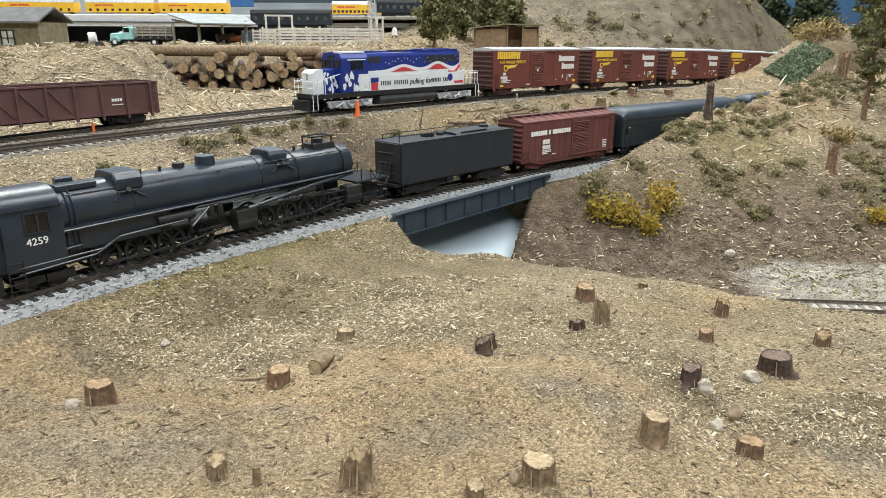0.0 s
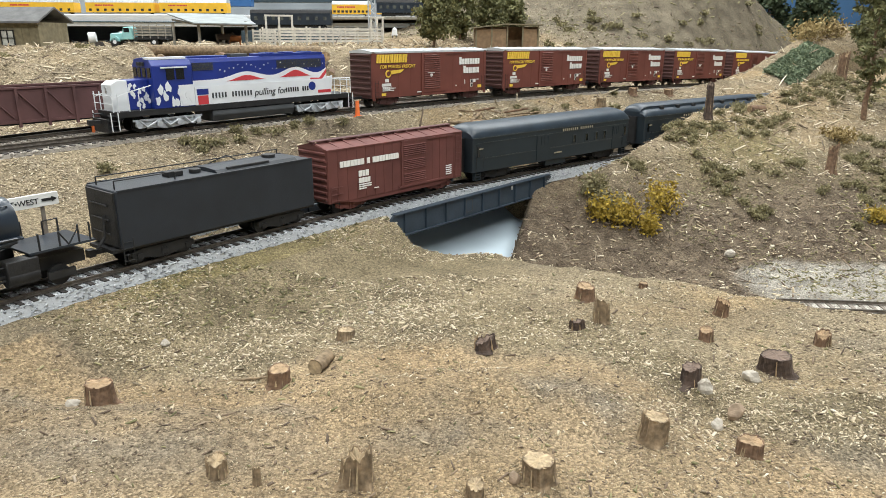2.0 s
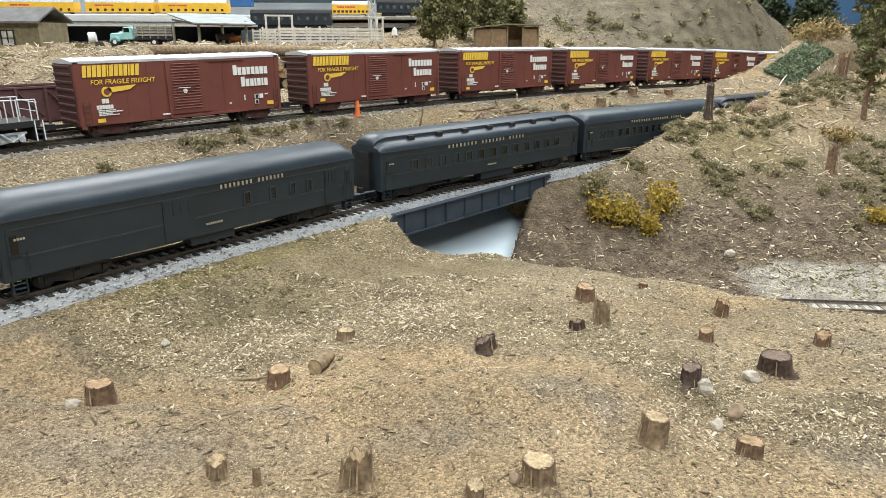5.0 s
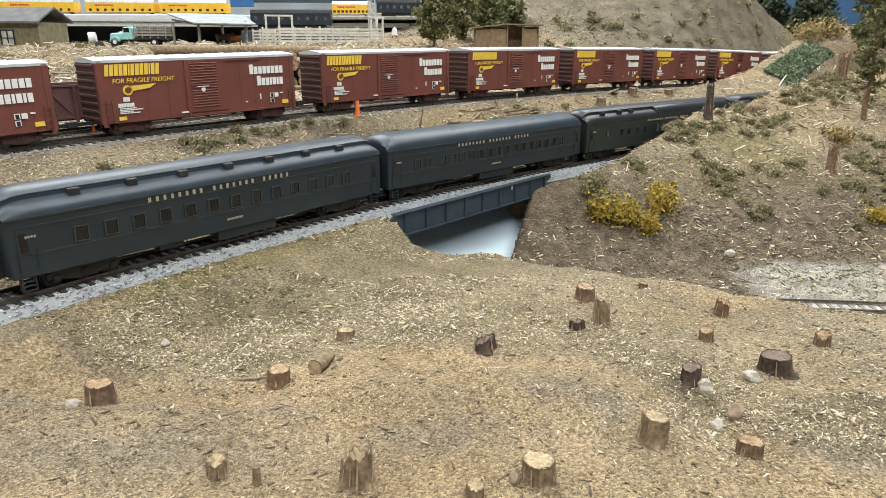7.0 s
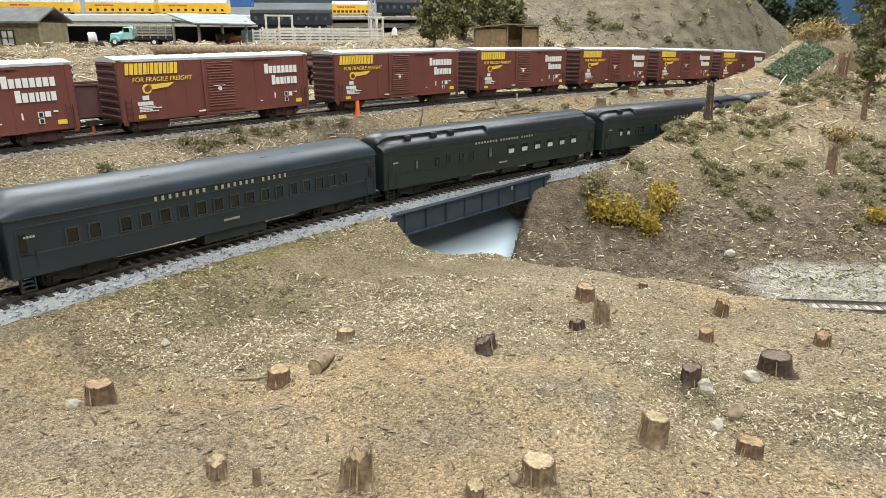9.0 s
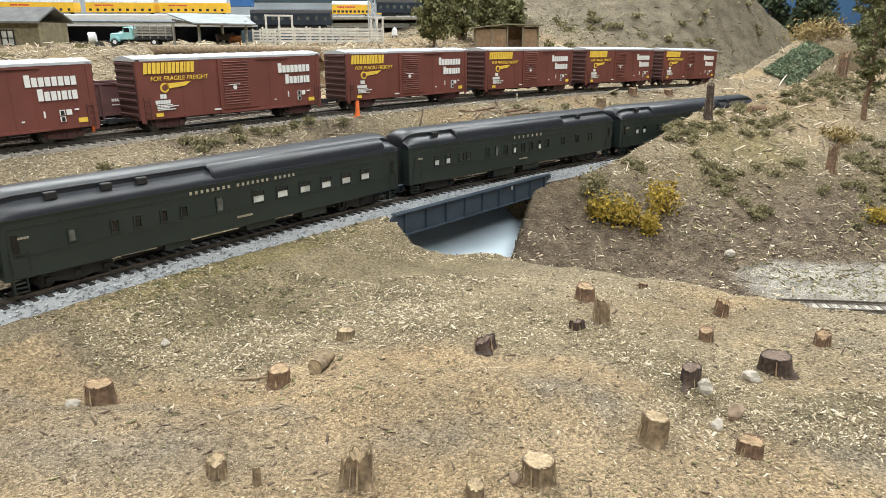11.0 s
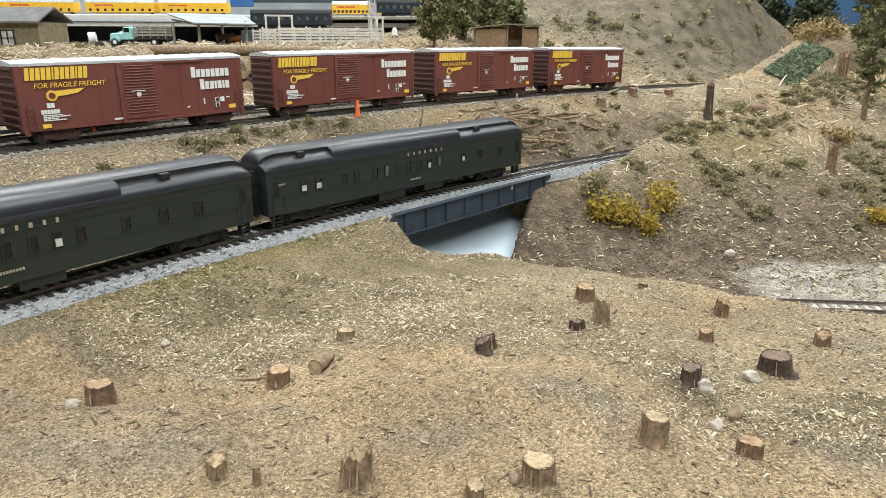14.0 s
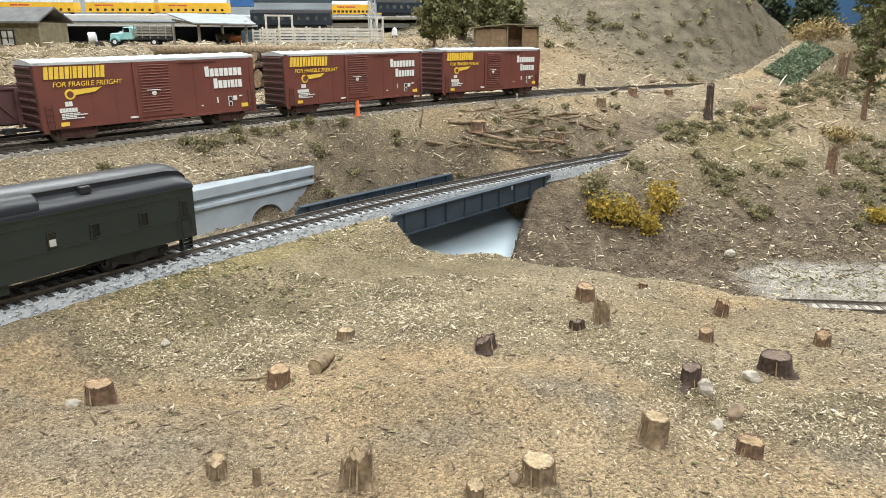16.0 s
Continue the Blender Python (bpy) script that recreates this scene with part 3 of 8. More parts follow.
GREY_BALLAST = shader("grey_ballast", (0.36, 0.37, 0.38), 0.9, 0, 0.35, 900, 0.5, 900, island=0.5,
                      spread=[(0.0, (0.09, 0.10, 0.11)), (0.45, (0.36, 0.38, 0.40)), (1.0, (0.78, 0.79, 0.80))])
DIRTY_BALLAST = shader("dusty_ballast", (0.27, 0.24, 0.21), 0.9, 0, 0.35, 900, 0.5, 900, island=0.5,
                       spread=[(0.0, (0.08, 0.07, 0.065)), (0.5, (0.30, 0.27, 0.23)), (1.0, (0.60, 0.55, 0.47))])
track("lower main line with dark ties in clean grey ballast", LOWER, -2.9, 2.4, 0.0, GREY_BALLAST, "tie", -0.36, 0.42)
track("upper main line with dusty brown ballast", UPPER, -2.2, 2.2, 0.0, DIRTY_BALLAST, "tie", -0.35, 0.55)


def siding_offset(s):
    return float(np.interp(s, [-0.3, -0.08, 0.15, 0.62], [-0.046, -0.058, -0.058, 0.0]))


track("siding beside the upper main line in dusty ballast", UPPER, -0.9, 0.62, siding_offset, DIRTY_BALLAST, "tiegrey", -0.35, 0.25)
# ---- trains, each car with its origin on the rail at its middle, x to the rear, -y to the viewer ----
UPPER_S0, UPPER_V, UPPER_A = 0.28755, -0.09109, -0.0001
LOWER_T = (0, 1.5, 3, 4.2, 6.4, 8, 9.2, 11.3, 13, 14.5, 16)
LOWER_S = (0.23441, 0.06888, -0.11989, -0.26558, -0.54558, -0.75988, -0.92134, -1.20389, -1.44473, -1.67568, -1.92821)


def spline(kt, ks, t):
    """Natural cubic spline through (kt, ks)."""
    kt, ks = np.array(kt, float), np.array(ks, float)
    n, h = len(kt), np.diff(kt)
    a, b = np.eye(n), np.zeros(n)
    for i in range(1, n - 1):
        a[i, i - 1:i + 2] = h[i - 1], 2 * (h[i - 1] + h[i]), h[i]
        b[i] = 6 * ((ks[i + 1] - ks[i]) / h[i] - (ks[i] - ks[i - 1]) / h[i - 1])
    m = np.linalg.solve(a, b)
    i = int(min(max(np.searchsorted(kt, t) - 1, 0), n - 2))
    u, v = (kt[i + 1] - t) / h[i], (t - kt[i]) / h[i]
    return u * ks[i] + v * ks[i + 1] + ((u ** 3 - u) * m[i] + (v ** 3 - v) * m[i + 1]) * h[i] ** 2 / 6


def upper_s(t):
    return UPPER_S0 + UPPER_V * t + UPPER_A * t * t


def lower_s(t):
    return spline(LOWER_T, LOWER_S, t)


def car_pose(path, front, length):
    a, b = on_path(path, front + 0.18 * length), on_path(path, front + 0.82 * length)
    d = (b - a) / np.linalg.norm(b - a)
    c = (a + b) / 2
    return pose(*c, 0, -math.degrees(math.asin(d[2])), math.degrees(math.atan2(d[1], d[0])))


MOVING = []   # (thing, path, position of the train, how far behind its reference the car's front is, length)
# ---- rolling stock parts ----
def disc(bm, x, y0, y1, z, r, seg=14):
    rod(bm, (x, y0, z), (x, y1, z), r, seg)


def add_truck(car, x, spacing, material, wheels=2, radius=0.0052):
    """A bogie: side frames on both sides, bolster and its wheels."""
    half = spacing * (wheels - 1) / 2
    bm = bmesh.new()
    for side in (-1, 1):
        y = side * 0.0118
        outline = [(x - half - 0.0042, 0.0048), (x - half - 0.0042, 0.0078), (x - half + 0.002, 0.0094), (x + half - 0.002, 0.0094),
                   (x + half + 0.0042, 0.0078), (x + half + 0.0042, 0.0048), (x + half - 0.001, 0.0042), (x + 0.003, 0.0022), (x - 0.003, 0.0022), (x - half + 0.001, 0.0042)]
        prism(bm, outline, y - 0.0010, y + 0.0010, "y")
        for k in range(wheels):
            box(bm, x - half + k * spacing - 0.0016, x - half + k * spacing + 0.0016, y - 0.0018, y + 0.0018, 0.0038, 0.0068)
        for k in range(3):
            rod(bm, (x - 0.0016 + k * 0.0016, y + side * 0.0008, 0.003), (x - 0.0016 + k * 0.0016, y + side * 0.0008, 0.0078), 0.0007, 6)
    box(bm, x - 0.0022, x + 0.0022, -0.0118, 0.0118, 0.0055, 0.0085)
    t = part("truck", bm, material, car)
    for k in range(wheels):
        bm = bmesh.new()
        wx = x - half + k * spacing
        for side in (-1, 1):
            disc(bm, wx, side * 0.0072, side * 0.0088, radius, radius, 16)
            disc(bm, wx, side * 0.0066, side * 0.0072, radius, radius + 0.0007, 16)
        rod(bm, (wx, -0.0105, radius), (wx, 0.0105, radius), 0.001, 6)
        part("wheelset", bm, "rail" if material == "boxend" else "soot", t)
    return t


def coupler(car, x, reach, material="soot"):
    bm = bmesh.new()
    sgn = 1 if x > 0 else -1
    box(bm, min(x - sgn * 0.006, x + sgn * reach), max(x - sgn * 0.006, x + sgn * reach), -0.0013, 0.0013, 0.0085, 0.0110)
    box(bm, x + sgn * reach - 0.0018, x + sgn * reach + 0.0018, -0.0024, 0.0024, 0.0078, 0.0118)
    part("coupler", bm, material, car)


def ladder(car, x, y, z0, z1, width, material, rungs=6, axis="x"):
    bm = bmesh.new()
    for k in range(2):
        a = x + (k - 0.5) * width
        rod(bm, (a, y, z0), (a, y, z1), 0.00028, 5)
    for k in range(rungs):
        z = z0 + (z1 - z0) * (k + 0.5) / rungs
        rod(bm, (x - width / 2, y, z), (x + width / 2, y, z), 0.00022, 5)
    return part("ladder", bm, material, car)


def ribbed_end(car, x, sgn, half, z0, z1, material, ribs=8):
    bm = bmesh.new()
    box(bm, min(x, x + sgn * 0.0004), max(x, x + sgn * 0.0004), -half + 0.0004, half - 0.0004, z0, z1)
    end = part("corrugated_end", bm, material, car)
    h = (z1 - z0) / ribs * 0.30
    rib = None
    for k in range(ribs):
        z = z0 + (z1 - z0) * (k + 0.6) / (ribs + 0.2)
        if rib is None:
            bm = bmesh.new()
            prism(bm, [(x, -h), (x + sgn * 0.0014, -h * 0.4), (x + sgn * 0.0014, h * 0.4), (x, h)], -half + 0.0012, half - 0.0012, "y")
            rib = part("end_rib", bm, material, end)
            rib.location.z = z
        else:
            share("end_rib", rib, end, pose(0, 0, z))
    return end


def freight_base(name, length, half, sill, top, paint, endpaint):
    car = new(name)
    bm = bmesh.new()
    box(bm, -length / 2, length / 2, -half, half, sill, top)
    part("body", bm, paint, car, bevel=0.0003)
    bm = bmesh.new()
    box(bm, -length / 2 + 0.004, length / 2 - 0.004, -0.004, 0.004, 0.0075, sill)
    for k in range(7):
        x = -length / 2 + length * (k + 0.5) / 7
        box(bm, x - 0.0006, x + 0.0006, -half + 0.001, half - 0.001, sill - 0.0018, sill)
    part("underframe", bm, "soot", car)
    for sgn in (-1, 1):
        ribbed_end(car, sgn * length / 2, sgn, half, sill + 0.0005, top, endpaint)
        add_truck(car, sgn * (length / 2 - 0.0235), 0.0198, endpaint)
        coupler(car, sgn * length / 2, 0.0135 if length > 0.15 else 0.006)
    return car


def boxcar():
    """Fifty-foot boxcar with a galvanised roof and a wide louvred door."""
    L, hw, sill, top = 0.1694, 0.01635, 0.0095, 0.0538
    car = freight_base("boxcar", L, hw, sill, top, "boxred", "boxend")
    y = -hw
    H = top - sill
    X = lambda u: -L / 2 + u * L
    Z = lambda f: top - f * H
    bm = bmesh.new()
    prism(bm, [(-hw - 0.0004, top - 0.0012), (-hw - 0.0004, top + 0.0006), (-hw * 0.5, top + 0.0018), (0, top + 0.0026), (hw * 0.5, top + 0.0018), (hw + 0.0004, top + 0.0006),
               (hw + 0.0004, top - 0.0012)], -L / 2 - 0.0006, L / 2 + 0.0006)
    for k in range(13):
        x = X((k + 0.5) / 13)
        prism(bm, [(-hw - 0.0002, top + 0.0010), (0, top + 0.0031), (hw + 0.0002, top + 0.0010)], x - 0.0005, x + 0.0005)
    part("roof", bm, "roofmetal", car, "pale galvanised steel roof")
    bm = bmesh.new()
    box(bm, X(0.405), X(0.605), y - 0.0009, y, Z(0.93), Z(0.06))
    part("door", bm, "boxred", car)
    door = car.children[-1]
    bm = bmesh.new()
    for k in range(17):
        z = Z(0.10 + 0.80 * k / 17)
        prism(bm, [(y - 0.0009, z), (y - 0.0017, z + 0.0005), (y - 0.0009, z + 0.0012)], X(0.42), X(0.555))
    part("louvre_panel", bm, "boxred", door)
    bm = bmesh.new()
    box(bm, X(0.395), X(0.408), y - 0.0014, y, Z(0.98), Z(0.04))
    box(bm, X(0.395), X(0.80), y - 0.0012, y, Z(1.0), Z(0.965))
    box(bm, X(0.395), X(0.80), y - 0.0012, y, Z(0.065), Z(0.035))
    part("door_track", bm, "boxred", car)
    for u in (0.015, 0.985):
        bm = bmesh.new()
        box(bm, X(u) - 0.0018, X(u) + 0.0018, y - 0.0004, y, Z(1.05), Z(0.0))
        part("corner_post", bm, "boxred", car)
    for u in (0.11, 0.21, 0.31, 0.68, 0.76, 0.84, 0.92):
        bm = bmesh.new()
        box(bm, X(u) - 0.00020, X(u) + 0.00020, y - 0.00018, y, Z(0.99), Z(0.02))
        part("side_seam", bm, "boxred", car)
    ladder(car, X(0.035), y - 0.0010, Z(1.0), Z(0.62), 0.0045, "boxend", 4)
    ladder(car, X(0.968), y - 0.0010, Z(1.0), Z(0.62), 0.0045, "boxend", 4)
    yl = y - 0.0006
    bm = bmesh.new()
    w = 0.0026
    strokes(bm, X(0.035), Z(0.235), 0.0080, [w, w, w, w, w, 0.0010, w, w, w, w, 0.001, w, w], yl, gap=0.20, slant=0.12)
    part("slogan", bm, "yellow", car, "yellow slanted slogan in plain bars")
    words("slogan_line", "FOR FRAGILE FREIGHT", X(0.062), Z(0.355), 0.0047, yl, "yellow", car, shear=0.2)
    bm = bmesh.new()
    rod(bm, (X(0.125), yl - 0.0002, Z(0.475)), (X(0.125), yl + 0.0004, Z(0.475)), 0.0036, 20)
    prism(bm, [(X(0.125), Z(0.50)), (X(0.225), Z(0.455)), (X(0.255), Z(0.385)), (X(0.125), Z(0.41))], yl - 0.0002, yl + 0.0003, "y")
    part("badge", bm, "yellow", car, "round yellow badge with a tail")
    bm = bmesh.new()
    rod(bm, (X(0.125), yl - 0.0005, Z(0.475)), (X(0.125), yl - 0.0002, Z(0.475)), 0.0022, 16)
    part("badge_mark", bm, "boxred", car)
    bm = bmesh.new()
    strokes(bm, X(0.100), Z(0.655), 0.0032, [0.0022, 0.0022], yl)
    strokes(bm, X(0.075), Z(0.745), 0.0028, [0.0017] * 6, yl)
    for k, n in ((0.775, 5), (0.80, 7), (0.825, 4), (0.85, 6)):
        strokes(bm, X(0.08), Z(k), 0.0007, [0.0022] * n, yl, gap=0.9)
    strokes(bm, X(0.36), Z(0.93), 0.0012, [0.002, 0.002, 0.002], yl)
    part("reporting_marks", bm, "white", car, "small white marks in plain bars")
    bm = bmesh.new()
    x = strokes(bm, X(0.735), Z(0.33), 0.0078, [0.0035], yl)
    strokes(bm, x, Z(0.33), 0.0060, [0.0033] * 7, yl, gap=0.30)
    x = strokes(bm, X(0.775), Z(0.545), 0.0078, [0.0034], yl)
    strokes(bm, x, Z(0.545), 0.0060, [0.0033, 0.0033, 0.0018, 0.0033, 0.0018, 0.0033], yl, gap=0.30)
    part("road_name", bm, "white", car, "white road name in plain bars")
    bm = bmesh.new()
    rod(bm, (X(0.478), yl - 0.0010, Z(0.545)), (X(0.478), yl - 0.0004, Z(0.545)), 0.0018, 14)
    strokes(bm, X(0.445), Z(0.495), 0.0005, [0.0105], yl - 0.0009)
    strokes(bm, X(0.70), Z(0.84), 0.0010, [0.002], yl)
    part("door_emblem", bm, "white", car)
    bm = bmesh.new()
    for k, (a, b) in enumerate(((0.845, 0.70), (0.845, 0.80), (0.872, 0.70))):
        box(bm, X(a), X(a) + 0.0036, yl - 0.0002, yl + 0.0003, Z(b) - 0.0036, Z(b))
    part("service_stencil", bm, "white", car)
    bm = bmesh.new()
    for k, (a, b) in enumerate(((0.849, 0.71), (0.849, 0.81))):
        box(bm, X(a), X(a) + 0.0023, yl - 0.0004, yl + 0.0001, Z(b) - 0.0029, Z(b))
    part("stencil_panel", bm, "soot", car)
    bm = bmesh.new()
    strokes(bm, X(0.785), Z(0.80), 0.0045, [0.0010], yl)
    strokes(bm, X(0.905), Z(0.72), 0.0010, [0.003], yl)
    part("small_marks", bm, "white", car)
    for u, w, f0, f1 in ((0.072, 0.0056, 0.955, 0.895), (0.915, 0.0062, 0.915, 0.845)):
        bm = bmesh.new()
        box(bm, X(u), X(u) + w, yl - 0.0002, yl + 0.0003, Z(f0), Z(f1))
        part("service_plate", bm, "yellow", car, "small yellow plate")
    return tagged(car, "brown-red boxcar with galvanised roof and yellow slogan", "boxcar", "boxcars of the freight train")


def old_boxcar():
    """Forty-foot boxcar with panelled roof and running board."""
    L, hw, sill, top = 0.1432, 0.01635, 0.0095, 0.0478
    car = freight_base("boxcar", L, hw, sill, top, "tgred", "tgred")
    y, H = -hw, top - sill
    X = lambda u: -L / 2 + u * L
    Z = lambda f: top - f * H
    bm = bmesh.new()
    prism(bm, [(-hw - 0.0005, top - 0.0006), (-hw - 0.0005, top + 0.0003), (0, top + 0.0034), (hw + 0.0005, top + 0.0003), (hw + 0.0005, top - 0.0006)], -L / 2 - 0.0006, L / 2 + 0.0006)
    for k in range(12):
        x = X(k / 11) if 0 < k < 11 else X(k / 11) * 0.99
        prism(bm, [(-hw - 0.0003, top + 0.0003), (0, top + 0.0044), (hw + 0.0003, top + 0.0003)], x - 0.0008, x + 0.0008)
    part("roof", bm, "tgred", car, "panelled red roof")
    bm = bmesh.new()
    for k in range(3):
        box(bm, -L / 2 - 0.002, L / 2 + 0.002, -0.0029 + k * 0.002, -0.0012 + k * 0.002, top + 0.0046, top + 0.0052)
    for k in range(12):
        box(bm, X(k / 11) - 0.0004, X(k / 11) + 0.0004, -0.003, 0.003, top + 0.0036, top + 0.0046)
    part("running_board", bm, "gondred", car, "brown plank running board")
    bm = bmesh.new()
    box(bm, X(0.50), X(0.70), y - 0.0010, y, Z(0.93), Z(0.05))
    part("door", bm, "tgred", car)
    door = car.children[-1]
    bm = bmesh.new()
    for f0, f1, n in ((0.10, 0.34, 6), (0.40, 0.62, 6), (0.68, 0.88, 5)):
        for k in range(n):
            z = Z(f0 + (f1 - f0) * (k + 0.5) / n)
            prism(bm, [(y - 0.001, z - 0.0005), (y - 0.0017, z), (y - 0.001, z + 0.0005)], X(0.515), X(0.685))
    part("door_corrugation", bm, "tgred", door)
    bm = bmesh.new()
    box(bm, X(0.48), X(0.90), y - 0.0012, y, Z(0.965), Z(0.93))
    box(bm, X(0.50), X(0.92), y - 0.0012, y, Z(0.05), Z(0.02))
    part("door_track", bm, "tgred", car)
    bm = bmesh.new()
    prism(bm, [(X(0.08), sill), (X(0.92), sill), (X(0.80), sill - 0.0028), (X(0.20), sill - 0.0028)], y + 0.0004, y + 0.0018, "y")
    part("side_sill", bm, "tgred", car)
    bm = bmesh.new()
    for k in range(17):
        u = k / 16
        if not 0.5 < u < 0.7:
            box(bm, X(u) * 0.995 - 0.0004, X(u) * 0.995 + 0.0004, y - 0.0003, y, Z(0.99), Z(0.02))
    part("rivet_seams", bm, "tgred", car)
    ladder(car, X(0.962), y - 0.0012, Z(1.0), Z(0.02), 0.0062, "tgred", 8)
    ladder(car, X(0.03), y - 0.0010, Z(1.0), Z(0.68), 0.0055, "tgred", 3)
    bm = bmesh.new()
    for k in range(3):
        rod(bm, (X(0.0) + 0.002, y - 0.0009, Z(0.7 + 0.13 * k)), (X(0.09), y - 0.0009, Z(0.7 + 0.13 * k)), 0.0003, 5)
    part("grab_irons", bm, "tgred", car)
    yl = y - 0.0006
    bm = bmesh.new()
    strokes(bm, X(0.075), Z(0.345), 0.0042, [0.0026, 0.0028, 0.0030, 0.0028, 0.0026, 0.0030, 0.0030, 0, 0.0026, 0, 0.0028, 0.0028, 0.0026, 0.0028, 0.0026, 0.0014, 0.0026, 0.0024, 0.0028], yl, gap=0.22)
    strokes(bm, X(0.195), Z(0.575), 0.0043, [0.0030, 0.0026, 0.0030], yl, gap=0.25)
    strokes(bm, X(0.195), Z(0.70), 0.0036, [0.0024] * 4, yl, gap=0.25)
    for k, n in ((0.745, 5), (0.785, 5), (0.825, 3), (0.745, 0)):
        strokes(bm, X(0.195), Z(k), 0.0009, [0.0022] * n, yl, gap=0.7)
    for k in range(5):
        strokes(bm, X(0.86), Z(0.70 + 0.045 * k), 0.0008, [0.0022, 0.0026, 0.0014], yl, gap=0.7)
    strokes(bm, X(0.30), Z(0.86), 0.0007, [0.0022, 0.0022], yl)
    part("lettering", bm, "white", car, "white lettering in plain bars")
    return tagged(car, "weathered red boxcar with panelled roof and white lettering", "boxcar")


MAT["pane_pale"] = shader("pale_curtained_pane", (0.50, 0.50, 0.46), 0.35, 0.0, 0.4, 120, 0.0)
MAT["pane_grey"] = shader("dim_pane", (0.10, 0.105, 0.095), 0.2, 0.0, 0.4, 150, 0.0)
MAT["band"] = shader("coach_band_paint", (0.030, 0.038, 0.041), 0.45, 0.0, 0.2, 80, 0.06, 900)


def coach_roof(bm, L, hw, eave, style):
    """Lofted roof with rounded hoods at both ends."""
    if style == "arch":
        arc = [(math.cos(a), math.sin(a)) for a in np.linspace(0, math.pi, 19)]
        sect = [(hw * c, eave + 0.0118 * s ** 0.85) for c, s in arc]
    else:
        h = []
        for c, z in ((1.0, 0.0), (0.98, 0.0022), (0.90, 0.0044), (0.76, 0.0062), (0.62, 0.0072), (0.585, 0.0076), (0.58, 0.0098), (0.60, 0.0102), (0.50, 0.0116), (0.30, 0.0128), (0.0, 0.0133)):
            h.append((hw * c, eave + z))
        sect = h + [(-y, z) for y, z in h[-2::-1]]
    n = len(sect)
    stations = [(-L / 2, 0.50), (-L / 2 + 0.0015, 0.68), (-L / 2 + 0.004, 0.84), (-L / 2 + 0.008, 0.95), (-L / 2 + 0.013, 1.0)]
    stations += [(-x, k) for x, k in stations[::-1]]
    rings = []
    for x, k in stations:
        rings.append([bm.verts.new((x, y * (0.90 + 0.10 * k), eave + (z - eave) * k)) for y, z in sect])
    for a, b in zip(rings[:-1], rings[1:]):
        for i in range(n - 1):
            bm.faces.new((a[i], a[i + 1], b[i + 1], b[i]))
        bm.faces.new((a[n - 1], a[0], b[0], b[n - 1]))
    bm.faces.new(rings[0])
    bm.faces.new(rings[-1][::-1])


